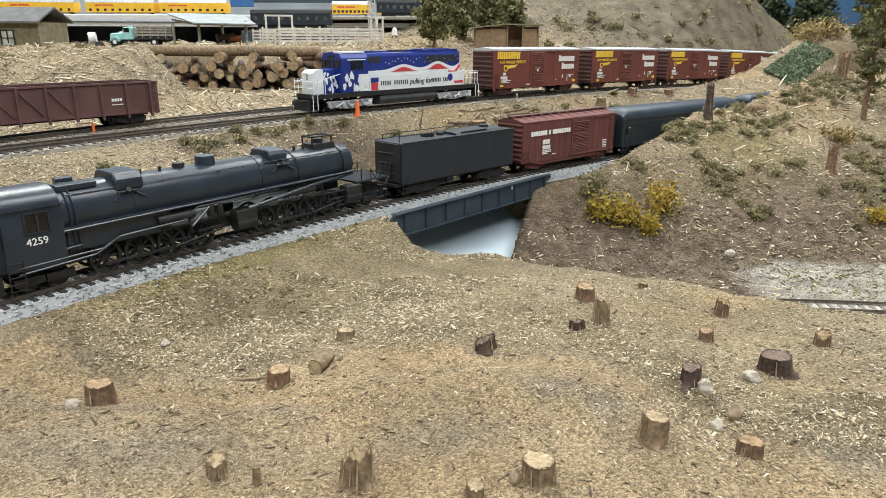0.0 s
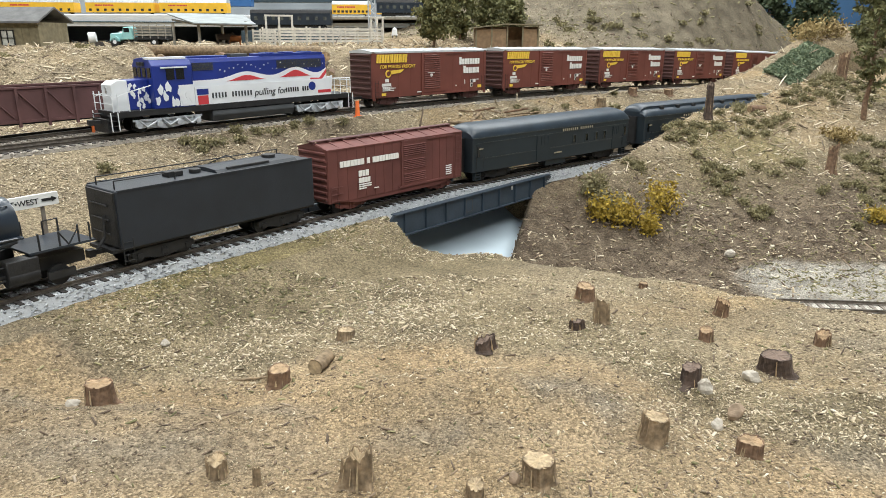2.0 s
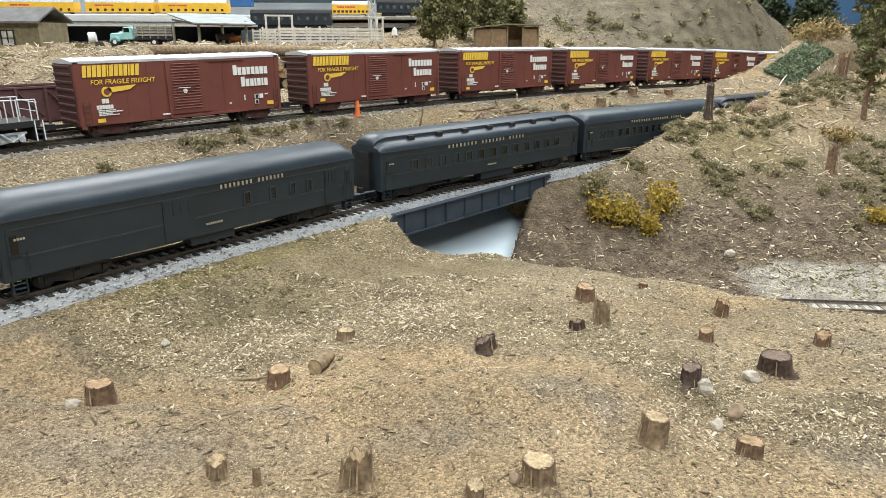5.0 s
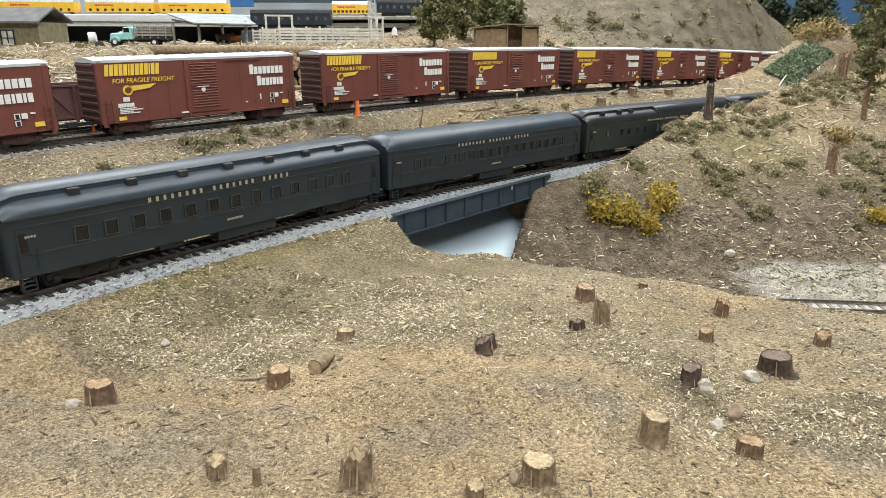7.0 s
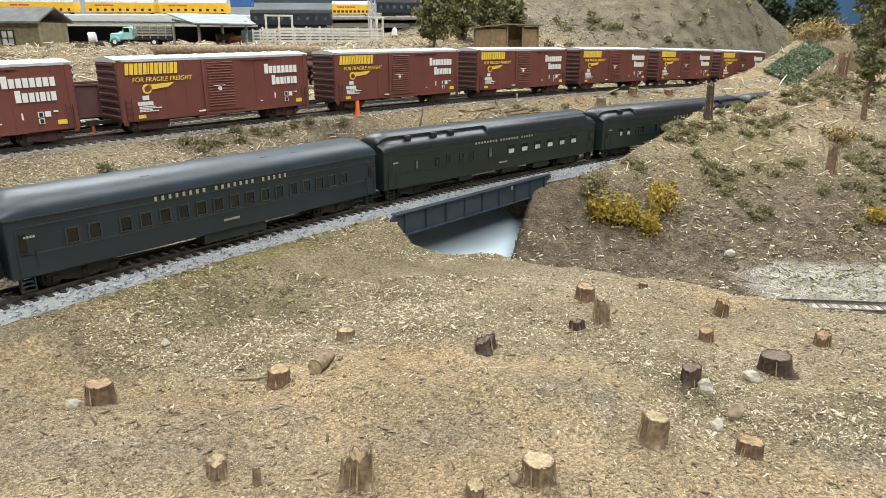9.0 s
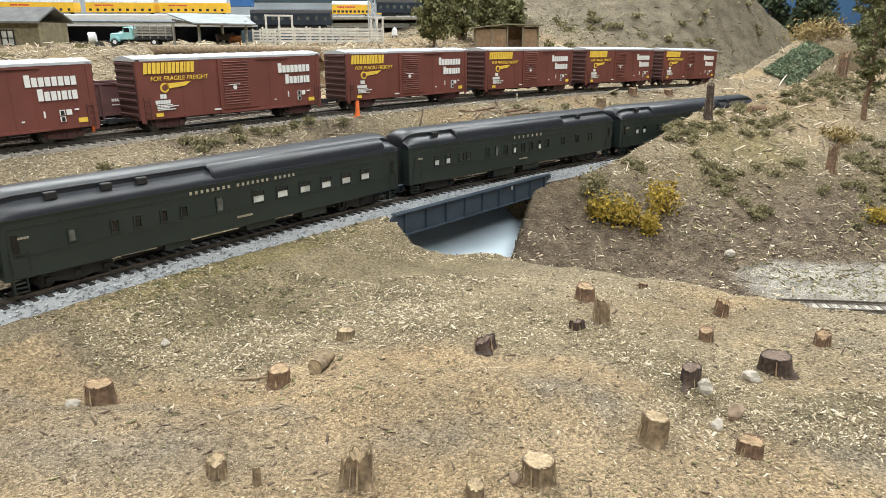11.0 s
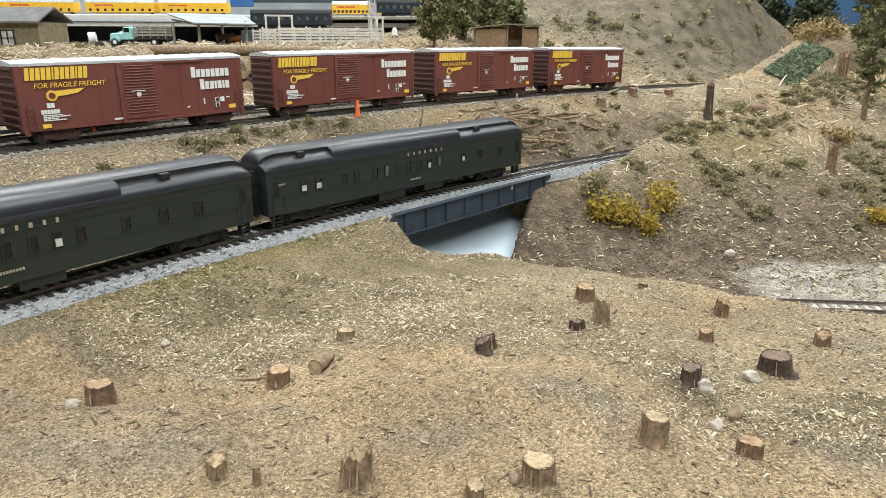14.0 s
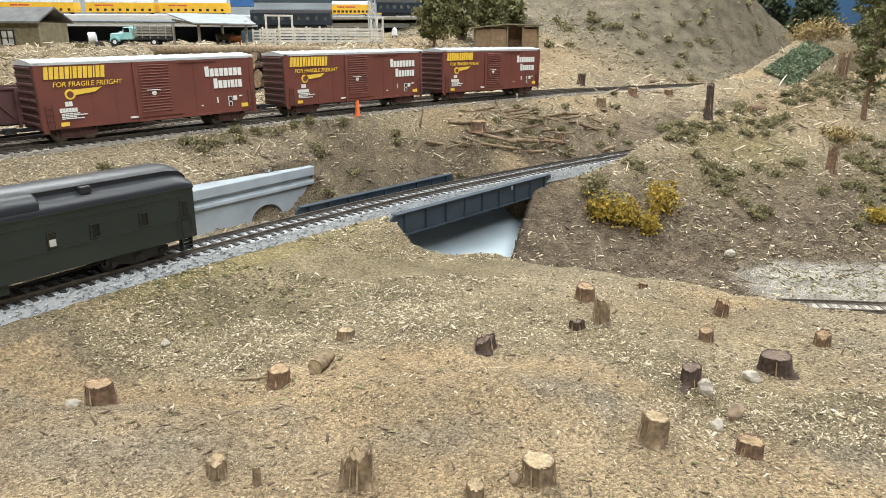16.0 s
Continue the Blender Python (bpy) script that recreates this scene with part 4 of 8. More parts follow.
def passenger_car(label, L, paint, roofpaint, style, windows, name_bars, name_mat, doors=(), ducts=(), vents=(), bright=(), boxes=(), wheels=3):
    hw, sill, eave = 0.01794, 0.0100, 0.0403
    car = new("passenger_car")
    y = -hw
    X = lambda u: -L / 2 + u * L
    bm = bmesh.new()
    box(bm, -L / 2, L / 2, -hw, hw, sill, eave)
    part("body", bm, paint, car, bevel=0.0006)
    bm = bmesh.new()
    coach_roof(bm, L + 0.001, hw + 0.0004, eave - 0.0004, style)
    part("roof", bm, roofpaint, car, "rounded black roof", smooth=True)
    for u0, u1 in ducts:
        bm = bmesh.new()
        prof = [(-hw * 0.99, eave + 0.0008), (-hw * 0.97, eave + 0.0052), (-hw * 0.85, eave + 0.0084), (-hw * 0.58, eave + 0.0106), (-hw * 0.5, eave + 0.0100), (-hw * 0.5, eave + 0.002)]
        prism(bm, prof, X(u0), X(u1))
        part("air_duct", bm, roofpaint, car, smooth=True, bevel=0.0008)
    bm = bmesh.new()
    box(bm, X(0.02), X(0.98), y - 0.0003, y, 0.0212, 0.0222)
    box(bm, X(0.02), X(0.98), y - 0.0003, y, 0.0352, 0.0358)
    box(bm, X(0.0), X(1.0), y - 0.0006, y, eave - 0.0009, eave)
    part("belt_rail", bm, "band" if paint == "coach" else paint, car)
    for k, (u, w, h) in enumerate(windows):
        x0, x1, z0 = X(u) - w / 2, X(u) + w / 2, 0.0230 + (0.0082 - h) * 0.5
        bm = bmesh.new()
        for a, b, c, d in ((x0 - 0.0007, x0, z0, z0 + h), (x1, x1 + 0.0007, z0, z0 + h), (x0 - 0.0007, x1 + 0.0007, z0 + h, z0 + h + 0.0006), (x0 - 0.0009, x1 + 0.0009, z0 - 0.0006, z0)):
            box(bm, a, b, y - 0.0007, y + 0.0001, c, d)
        wf = part("window", bm, "band" if paint == "coach" else paint, car)
        bm = bmesh.new()
        box(bm, x0, x1, y - 0.0002, y + 0.0001, z0, z0 + h)
        part("pane", bm, "pane_pale" if k in bright else ("pane_grey" if (k * 7) % 5 == 0 and paint != "coach" else "glass"), wf)
        if k in bright:
            bm = bmesh.new()
            box(bm, x0, x1, y - 0.0004, y - 0.0001, z0 + h * 0.55, z0 + h)
            part("blind", bm, "glass", wf)
    for u, w in doors:
        bm = bmesh.new()
        box(bm, X(u) - w / 2, X(u) + w / 2, y - 0.0005, y, sill + 0.001, 0.0352)
        for k in range(4):
            box(bm, X(u) - w / 2 + w * (k + 0.2) / 4, X(u) - w / 2 + w * (k + 0.35) / 4, y - 0.0008, y, 0.026, 0.034)
        part("baggage_door", bm, paint, car)
    x, z, h, widths = name_bars
    bm = bmesh.new()
    strokes(bm, X(x), z, h, widths, y - 0.0005, depth=0.0002, gap=2.3 if len(widths) > 18 else 1.5)
    part("road_name", bm, name_mat, car, "gold road name in plain bars")
    bm = bmesh.new()
    strokes(bm, X(0.47), 0.0160, 0.0013, [0.001] * 8, y - 0.0005, depth=0.0002, gap=0.7)
    strokes(bm, X(0.03), 0.0300, 0.0011, [0.001] * 4, y - 0.0005, depth=0.0002, gap=0.7)
    part("car_number", bm, name_mat, car)
    bm = bmesh.new()
    box(bm, -L / 2 + 0.01, L / 2 - 0.01, -0.005, 0.005, 0.0078, sill)
    part("centre_sill", bm, "soot", car)
    for u0, u1, d in boxes:
        for y0, y1, e in ((-0.0155, -0.006, 0.0), (0.006, 0.0155, 0.003)):
            bm = bmesh.new()
            box(bm, X(u0) + e, X(u1) - e, y0, y1, 0.0036 + d, sill)
            part("equipment_box", bm, paint, car, bevel=0.0003)
    bm = bmesh.new()
    pipe(bm, [(X(0.2), -0.0125, 0.0072), (X(0.8), -0.0125, 0.0072)], 0.0004)
    part("train_pipe", bm, "soot", car)
    bm = bmesh.new()
    pipe(bm, [(X(0.22), -0.008, 0.0062), (X(0.5), -0.008, 0.0048), (X(0.78), -0.008, 0.0062)], 0.0005)
    part("truss_rod", bm, "soot", car)
    for sgn in (-1, 1):
        xe = sgn * L / 2
        bm = bmesh.new()
        box(bm, min(xe, xe + sgn * 0.0035), max(xe, xe + sgn * 0.0035), -0.0072, 0.0072, sill, eave - 0.001)
        for k in range(5):
            a = xe + sgn * (0.0004 + 0.0007 * k)
            box(bm, a - 0.00015, a + 0.00015, -0.0078, 0.0078, sill, eave - 0.0006)
        part("diaphragm", bm, "soot", car)
        bm = bmesh.new()
        for k in range(3):
            w = 0.0058 - 0.0006 * k
            box(bm, xe - sgn * 0.007 - w / 2, xe - sgn * 0.007 + w / 2, -hw + 0.0003, -hw + 0.004, 0.0032 + 0.0024 * k, 0.0038 + 0.0024 * k)
        box(bm, xe - sgn * 0.007 - 0.0034, xe - sgn * 0.007 - 0.0028, -hw + 0.0003, -hw + 0.004, 0.003, sill)
        box(bm, xe - sgn * 0.007 + 0.0028, xe - sgn * 0.007 + 0.0034, -hw + 0.0003, -hw + 0.004, 0.003, sill)
        part("vestibule_step", bm, paint, car)
        bm = bmesh.new()
        box(bm, xe - sgn * 0.007 - 0.0030, xe - sgn * 0.007 + 0.0030, y - 0.0003, y, sill + 0.001, 0.0350)
        vd = part("vestibule_door", bm, paint, car)
        bm = bmesh.new()
        box(bm, xe - sgn * 0.007 - 0.0016, xe - sgn * 0.007 + 0.0016, y - 0.0006, y - 0.0002, 0.0235, 0.0325)
        part("door_window", bm, "glass", vd)
        bm = bmesh.new()
        for dx in (-0.0042, 0.0042):
            rod(bm, (xe - sgn * 0.008 + dx, y - 0.0009, 0.014), (xe - sgn * 0.008 + dx, y - 0.0009, 0.024), 0.00022, 5)
        part("grab_rail", bm, "soot", car)
        add_truck(car, sgn * (L / 2 - 0.036), 0.0148 if wheels == 3 else 0.027, "soot", wheels)
        coupler(car, xe, 0.006)
    if vents:
        for u, v in vents:
            bm = bmesh.new()
            box(bm, X(u) - 0.0030, X(u) + 0.0030, v - 0.0016, v + 0.0016, eave + 0.0056, eave + 0.0095)
            part("roof_vent", bm, "soot", car, bevel=0.0004)
    return tagged(car, label, "passenger car", "cars of the passenger train")


# ---- freight train on the upper line ----
first_box = boxcar()
for i in range(8):
    thing = first_box if i == 0 else copy_thing(first_box, pose(0, 0, 0))
    MOVING.append((thing, UPPER, upper_s, 0.200 * i, 0.1694))

# ---- passenger train on the lower line ----
MOVING.append((old_boxcar(), LOWER, lower_s, 0.0, 0.1432))
SPN = [0.0013] * 8 + [0] + [0.0013] * 7
SPL = [0.0016] * 8 + [0] + [0.0016] * 7 + [0] + [0.0016] * 5
PUL = [0.0014, 0, 0.0014, 0, 0.0014, 0, 0.0014, 0, 0.0018, 0, 0.0014, 0, 0.0014]
few = [(0.60, 0.0040, 0.0072), (0.685, 0.0040, 0.0072), (0.755, 0.0036, 0.0072), (0.815, 0.0036, 0.0072)]
CARS = [
    (0.2361, passenger_car("dark green baggage and mail coach with arched roof", 0.2361, "coach", "coachroof", "arch", few, (0.52, 0.0362, 0.0024, SPN), "gold",
                           doors=((0.40, 0.020), (0.90, 0.012)), boxes=((0.43, 0.56, 0.001),))),
    (0.2580, passenger_car("dark green day coach with clerestory roof", 0.2580, "coach", "coachroof", "deck", [(0.135 + 0.0605 * k, 0.0062, 0.0072) for k in range(13)],
                           (0.28, 0.0362, 0.0026, SPL), "gold", vents=[(0.14 + 0.12 * k, -0.0125) for k in range(7)], boxes=((0.45, 0.62, 0.0), (0.30, 0.36, 0.003)))),
    (0.2540, passenger_car("dark green day coach with plain arched roof", 0.2540, "coach", "coachroof", "arch", [(0.12 + 0.0455 * k + (0.02 if k > 1 else 0), 0.0056, 0.0072) for k in range(17)],
                           (0.30, 0.0362, 0.0024, SPL), "gold", vents=[(0.3, -0.010), (0.62, -0.010), (0.72, -0.010)], boxes=((0.42, 0.60, 0.0),))),
    (0.2810, passenger_car("glossy dark green dining car with white-clothed tables at the windows", 0.2810, "pullman", "pullroof", "deck",
                           [(0.12, 0.0030, 0.0060), (0.20, 0.0034, 0.0060), (0.245, 0.0034, 0.0060), (0.30, 0.0034, 0.0060), (0.345, 0.0034, 0.0060), (0.43, 0.0040, 0.0080)]
                           + [(0.53 + 0.068 * k, 0.0082, 0.0072) for k in range(6)], (0.36, 0.0358, 0.0018, SPL), "gold", ducts=((0.42, 0.95),),
                           vents=[(0.1, -0.0135), (0.2, -0.0135), (0.27, -0.0135)], bright=(6, 7, 8, 9, 10, 11), boxes=((0.50, 0.58, 0.002), (0.66, 0.74, 0.001), (0.3, 0.36, 0.002)))),
    (0.2840, passenger_car("glossy dark green sleeping car with ducted roof", 0.2840, "pullman", "pullroof", "deck",
                           [(0.105, 0.0046, 0.0072), (0.15, 0.0046, 0.0072), (0.205, 0.0048, 0.0064), (0.235, 0.0040, 0.0064)] + [(0.32 + 0.042 * k, 0.0036, 0.0076) for k in range(8)]
                           + [(0.70, 0.0040, 0.0068), (0.78, 0.0046, 0.0070), (0.86, 0.0046, 0.0070)], (0.44, 0.0356, 0.0024, PUL), "gold",
                           ducts=((0.185, 0.70),), vents=[(0.11, -0.0135), (0.80, -0.0130)], bright=(0, 1, 7, 10), boxes=((0.36, 0.46, 0.0), (0.5, 0.58, 0.001)))),
    (0.2763, passenger_car("glossy dark green sleeping car closing the train", 0.2763, "pullman", "pullroof", "deck",
                           [(0.105, 0.0046, 0.0072), (0.15, 0.0046, 0.0072), (0.235, 0.0034, 0.0064), (0.275, 0.0034, 0.0064)] + [(0.34 + 0.042 * k, 0.0036, 0.0076) for k in range(7)]
                           + [(0.70, 0.0036, 0.0068), (0.78, 0.0040, 0.0066), (0.88, 0.0040, 0.0066)], (0.46, 0.0356, 0.0024, PUL), "gold",
                           ducts=((0.20, 0.69),), vents=[(0.11, -0.0135), (0.78, -0.0130)], bright=(0, 1, 9, 11), boxes=((0.36, 0.46, 0.0), (0.54, 0.62, 0.001)))),
]
behind_ = 0.15894
for (len_, thing), gap_ in zip(CARS, (0.26529, 0.26865, 0.2652, 0.29578, 0.29821, 0)):
    MOVING.append((thing, LOWER, lower_s, behind_, len_))
    behind_ += gap_
# ---- cab-forward steam engine, tender, diesel ----
def bar_ring(bm, x, z, r, w, seg=28):
    """A band round the boiler."""
    rings = []
    for xx, rr in ((x - w, r), (x - w, r + 0.00035), (x + w, r + 0.00035), (x + w, r)):
        rings.append([bm.verts.new((xx, rr * math.cos(a), z + rr * math.sin(a))) for a in np.linspace(0, 2 * math.pi, seg, endpoint=False)])
    for a, b in zip(rings[:-1], rings[1:]):
        for i in range(seg):
            bm.faces.new((a[i], a[(i + 1) % seg], b[(i + 1) % seg], b[i]))


def driver_wheel(car, x, r, sgn):
    bm = bmesh.new()
    y = sgn * 0.0088
    seg = 24
    ring = lambda rr, yy: [bm.verts.new((x + rr * math.cos(a), yy, r + rr * math.sin(a))) for a in np.linspace(0, 2 * math.pi, seg, endpoint=False)]
    o0, o1, i0, i1 = ring(r, y - 0.0012), ring(r, y + 0.0012), ring(r * 0.80, y - 0.0012), ring(r * 0.80, y + 0.0012)
    for a, b in ((o0, o1), (o1, i1), (i1, i0), (i0, o0)):
        for k in range(seg):
            bm.faces.new((a[k], a[(k + 1) % seg], b[(k + 1) % seg], b[k]))
    for k in range(10):
        a = k * math.pi / 5
        rod(bm, (x, y, r), (x + 0.82 * r * math.cos(a), y, r + 0.82 * r * math.sin(a)), 0.0006, 5)
    disc(bm, x, y - 0.0014, y + 0.0014, r, 0.0022, 12)
    return part("driving_wheel", bm, "soot", car)


def cab_forward():
    car = new("steam_locomotive")
    zc, r = 0.0362, 0.0136
    bm = bmesh.new()
    seg = 32
    stations = [(-0.108, r * 1.04), (-0.070, r * 1.04), (-0.066, r), (0.020, r), (0.022, r * 0.985), (0.098, r * 0.97), (0.1015, r * 0.90), (0.1025, r * 0.6), (0.1028, 0.001)]
    rings = [[bm.verts.new((x, rr * math.cos(a), zc + rr * math.sin(a))) for a in np.linspace(0, 2 * math.pi, seg, endpoint=False)] for x, rr in stations]
    for a, b in zip(rings[:-1], rings[1:]):
        for k in range(seg):
            bm.faces.new((a[k], a[(k + 1) % seg], b[(k + 1) % seg], b[k]))
    bm.faces.new(rings[0])
    bm.faces.new(rings[-1][::-1])
    part("boiler", bm, "black", car, "satin black boiler", smooth=True)
    for x in (-0.066, 0.020, 0.050, 0.0915, -0.100):
        bm = bmesh.new()
        bar_ring(bm, x, zc, r * (1.04 if x < -0.066 else 1.0), 0.0005)
        part("boiler_band", bm, "black", car)
    # cab with rounded roof
    hw = 0.0168
    bm = bmesh.new()
    sect = [(-hw, 0.0135), (-hw, 0.0432), (-hw * 0.93, 0.0470), (-hw * 0.72, 0.0500), (-hw * 0.4, 0.0518), (0, 0.0524), (hw * 0.4, 0.0518), (hw * 0.72, 0.0500), (hw * 0.93, 0.0470), (hw, 0.0432), (hw, 0.0135)]
    prism(bm, sect, -0.134, -0.106)
    nose = [(-hw * 0.8, 0.0135), (-hw * 0.8, 0.0432), (-hw * 0.55, 0.0490), (0, 0.0512), (hw * 0.55, 0.0490), (hw * 0.8, 0.0432), (hw * 0.8, 0.0135)]
    prism(bm, nose, -0.1375, -0.1335)
    cab = part("cab", bm, "black", car, "black steel cab with rounded roof", smooth=True)
    bm = bmesh.new()
    box(bm, -0.134, -0.1055, -hw - 0.0006, -hw + 0.002, 0.0434, 0.0442)
    part("gutter", bm, "black", cab)
    for x0, x1 in ((-0.1235, -0.1185), (-0.1180, -0.1130)):
        bm = bmesh.new()
        box(bm, x0, x1, -hw - 0.0003, -hw + 0.0002, 0.0320, 0.0412)
        part("cab_window", bm, "glass", cab)
    bm = bmesh.new()
    box(bm, -0.1242, -0.1122, -hw - 0.0009, -hw, 0.0412, 0.0420)
    box(bm, -0.1242, -0.1122, -hw - 0.0007, -hw, 0.0313, 0.0320)
    box(bm, -0.1242, -0.1235, -hw - 0.0007, -hw, 0.0313, 0.0420)
    box(bm, -0.1130, -0.1122, -hw - 0.0007, -hw, 0.0313, 0.0420)
    part("window_frame", bm, "black", cab)
    bm = bmesh.new()
    box(bm, -0.1186, -0.1176, -hw - 0.0008, -hw, 0.0320, 0.0412)
    part("window_sash", bm, "black", cab)
    words("number", "4259", -0.1245, 0.0255, 0.0052, -hw - 0.0004, "white", car, "white cab number")
    bm = bmesh.new()
    for z in (0.0325,):
        box(bm, -0.1379, -0.1370, -0.010, -0.003, z, z + 0.007)
        box(bm, -0.1379, -0.1370, 0.003, 0.010, z, z + 0.007)
    part("front_window", bm, "glass", cab)
    # running boards and skirts
    bm = bmesh.new()
    box(bm, -0.106, 0.101, -0.0160, -0.0118, 0.0298, 0.0306)
    box(bm, -0.106, 0.101, 0.0118, 0.0160, 0.0298, 0.0306)
    part("running_board", bm, "black", car)
    bm = bmesh.new()
    box(bm, -0.104, -0.046, -0.0138, -0.010, 0.0170, 0.0296)
    part("firebox_skirt", bm, "black", car, bevel=0.0004)
    bm = bmesh.new()
    box(bm, -0.132, 0.134, -0.0055, 0.0055, 0.0085, 0.0150)
    part("frame", bm, "soot", car)
    bm = bmesh.new()
    box(bm, 0.1025, 0.1362, -0.0150, 0.0150, 0.0205, 0.0216)
    plat = part("rear_platform", bm, "black", car, "flat deck behind the smokebox")
    bm = bmesh.new()
    for x, y in ((0.108, -0.0142), (0.118, -0.0142), (0.128, -0.0142), (0.134, -0.0142), (0.113, 0.0142), (0.124, 0.0142), (0.132, 0.0142)):
        rod(bm, (x, y, 0.0216), (x, y, 0.0300 + 0.001 * math.sin(x * 900)), 0.0005, 6)
    pipe(bm, [(0.118, -0.0142, 0.029), (0.1225, -0.0142, 0.0216), (0.128, -0.0142, 0.029)], 0.0004)
    pipe(bm, [(0.124, 0.0142, 0.029), (0.132, 0.0142, 0.029)], 0.0004)
    part("platform_railing", bm, "soot", plat)
    # cylinders
    for x in (0.004, 0.098):
        for sgn in (-1, 1):
            bm = bmesh.new()
            rod(bm, (x - 0.0075, sgn * 0.0128, 0.0112), (x + 0.0075, sgn * 0.0128, 0.0112), 0.0046, 16)
            box(bm, x - 0.0075, x + 0.0075, sgn * 0.0128 - 0.0042, sgn * 0.0128 + 0.0042, 0.0112, 0.0200)
            part("cylinder", bm, "soot", car, smooth=True, bevel=0.0004)
    rd = 0.0090
    for group_x in ((-0.084, -0.0645, -0.045, -0.0255), (0.0215, 0.0405, 0.0595, 0.0785)):
        for x in group_x:
            for sgn in (-1, 1):
                driver_wheel(car, x, rd, sgn)
        bm = bmesh.new()
        box(bm, group_x[0] - 0.002, group_x[-1] + 0.002, -0.0122, -0.0112, 0.0052, 0.0068)
        for x in group_x:
            disc(bm, x, -0.0126, -0.0104, 0.0060, 0.0014, 10)
        part("side_rod", bm, "soot", car)
        bm = bmesh.new()
        pipe(bm, [(group_x[2], -0.0130, 0.0062), (group_x[-1] + 0.013, -0.0130, 0.0105)], 0.0006)
        pipe(bm, [(group_x[2], -0.0138, 0.0075), (group_x[1] + 0.012, -0.0138, 0.0185), (group_x[-1] + 0.012, -0.0138, 0.0172)], 0.0005)
        box(bm, group_x[-1] - 0.004, group_x[-1] + 0.014, -0.0140, -0.0128, 0.0120, 0.0132)
        pipe(bm, [(group_x[2] + 0.01, -0.0135, 0.0230), (group_x[2] + 0.012, -0.0135, 0.0120)], 0.0008)
        part("valve_gear", bm, "soot", car)
    for x in (-0.124, -0.109, 0.118):
        bm = bmesh.new()
        for sgn in (-1, 1):
            disc(bm, x, sgn * 0.0076, sgn * 0.0092, 0.0056, 0.0056, 16)
            box(bm, x - 0.007, x + 0.007, sgn * 0.0105, sgn * 0.0125, 0.0045, 0.0085)
        rod(bm, (x, -0.011, 0.0056), (x, 0.011, 0.0056), 0.001, 6)
        part("pony_truck", bm, "soot", car)
    # domes, boxes and fittings on top
    top = zc + r
    bm = bmesh.new()
    prism(bm, [(-0.0125, top - 0.006), (-0.0125, top - 0.0005), (-0.0095, top + 0.0035), (0.0095, top + 0.0035), (0.0125, top - 0.0005), (0.0125, top - 0.006)], -0.0745, -0.0590)
    part("sand_dome", bm, "black", car, bevel=0.0008)
    bm = bmesh.new()
    prism(bm, [(-0.011, top - 0.005), (-0.011, top - 0.0005), (-0.0085, top + 0.0030), (0.0085, top + 0.0030), (0.011, top - 0.0005), (0.011, top - 0.005)], 0.0290, 0.0430)
    part("sand_dome", bm, "black", car, bevel=0.0008)
    bm = bmesh.new()
    rod(bm, (-0.0120, 0, top - 0.002), (-0.0120, 0, top + 0.0045), 0.0062, 20, 0.0058)
    part("steam_dome", bm, "black", car, smooth=True)
    bm = bmesh.new()
    rod(bm, (-0.0300, 0, top - 0.002), (-0.0300, 0, top + 0.0024), 0.0034, 14)
    part("turret", bm, "soot", car, smooth=True)
    bm = bmesh.new()
    box(bm, -0.104, -0.083, -0.009, -0.001, top - 0.002, top + 0.0012)
    box(bm, -0.099, -0.090, 0.002, 0.006, top, top + 0.0030)
    part("cab_hatch", bm, "black", car, bevel=0.0004)
    bm = bmesh.new()
    box(bm, 0.0700, 0.0900, -0.0060, 0.0060, top - 0.002, top + 0.0020)
    pipe(bm, [(0.070, -0.005, top + 0.002), (0.070, -0.005, top + 0.007), (0.088, -0.005, top + 0.007), (0.088, -0.005, top + 0.002)], 0.0007)
    pipe(bm, [(0.070, 0.005, top + 0.002), (0.070, 0.005, top + 0.007), (0.088, 0.005, top + 0.007), (0.088, 0.005, top + 0.002)], 0.0007)
    pipe(bm, [(0.070, -0.005, top + 0.007), (0.070, 0.005, top + 0.007)], 0.0007)
    pipe(bm, [(0.088, -0.005, top + 0.007), (0.088, 0.005, top + 0.007)], 0.0007)
    rod(bm, (0.079, 0, top), (0.079, 0, top + 0.0050), 0.0036, 14)
    part("chimney", bm, "soot", car, "double smoke stack in a splitter frame")
    bm = bmesh.new()
    for x in (-0.055, -0.043, 0.047, 0.056, 0.064):
        rod(bm, (x, -0.002, top - 0.0015), (x, -0.002, top + 0.0022), 0.0009, 8)
    part("safety_valve", bm, "soot", car)
    # pipes
    def at_angle(x, deg, rr=r):
        return (x, -rr * math.cos(radians(deg)), zc + rr * math.sin(radians(deg)))
    bm = bmesh.new()
    pipe(bm, [at_angle(x, 42, r + 0.0011) for x in np.linspace(-0.10, 0.098, 12)], 0.00035)
    for x in np.linspace(-0.10, 0.098, 12):
        rod(bm, at_angle(x, 42, r - 0.0003), at_angle(x, 42, r + 0.0013), 0.0004, 5)
    part("handrail", bm, "black", car)
    for xa in (-0.101, -0.0985):
        bm = bmesh.new()
        pipe(bm, [at_angle(xa, a, r * 1.04 + 0.0007) for a in (88, 65, 45, 25, 5, -15)] + [(xa + 0.001, -0.0148, 0.020), (xa - 0.03, -0.0150, 0.017)], 0.0006)
        part("steam_pipe", bm, "black", car)
    bm = bmesh.new()
    pipe(bm, [(-0.106, -0.0162, 0.0290), (-0.040, -0.0162, 0.0296), (0.020, -0.0162, 0.0300), (0.098, -0.0158, 0.0306)], 0.0007)
    part("steam_pipe", bm, "black", car)
    bm = bmesh.new()
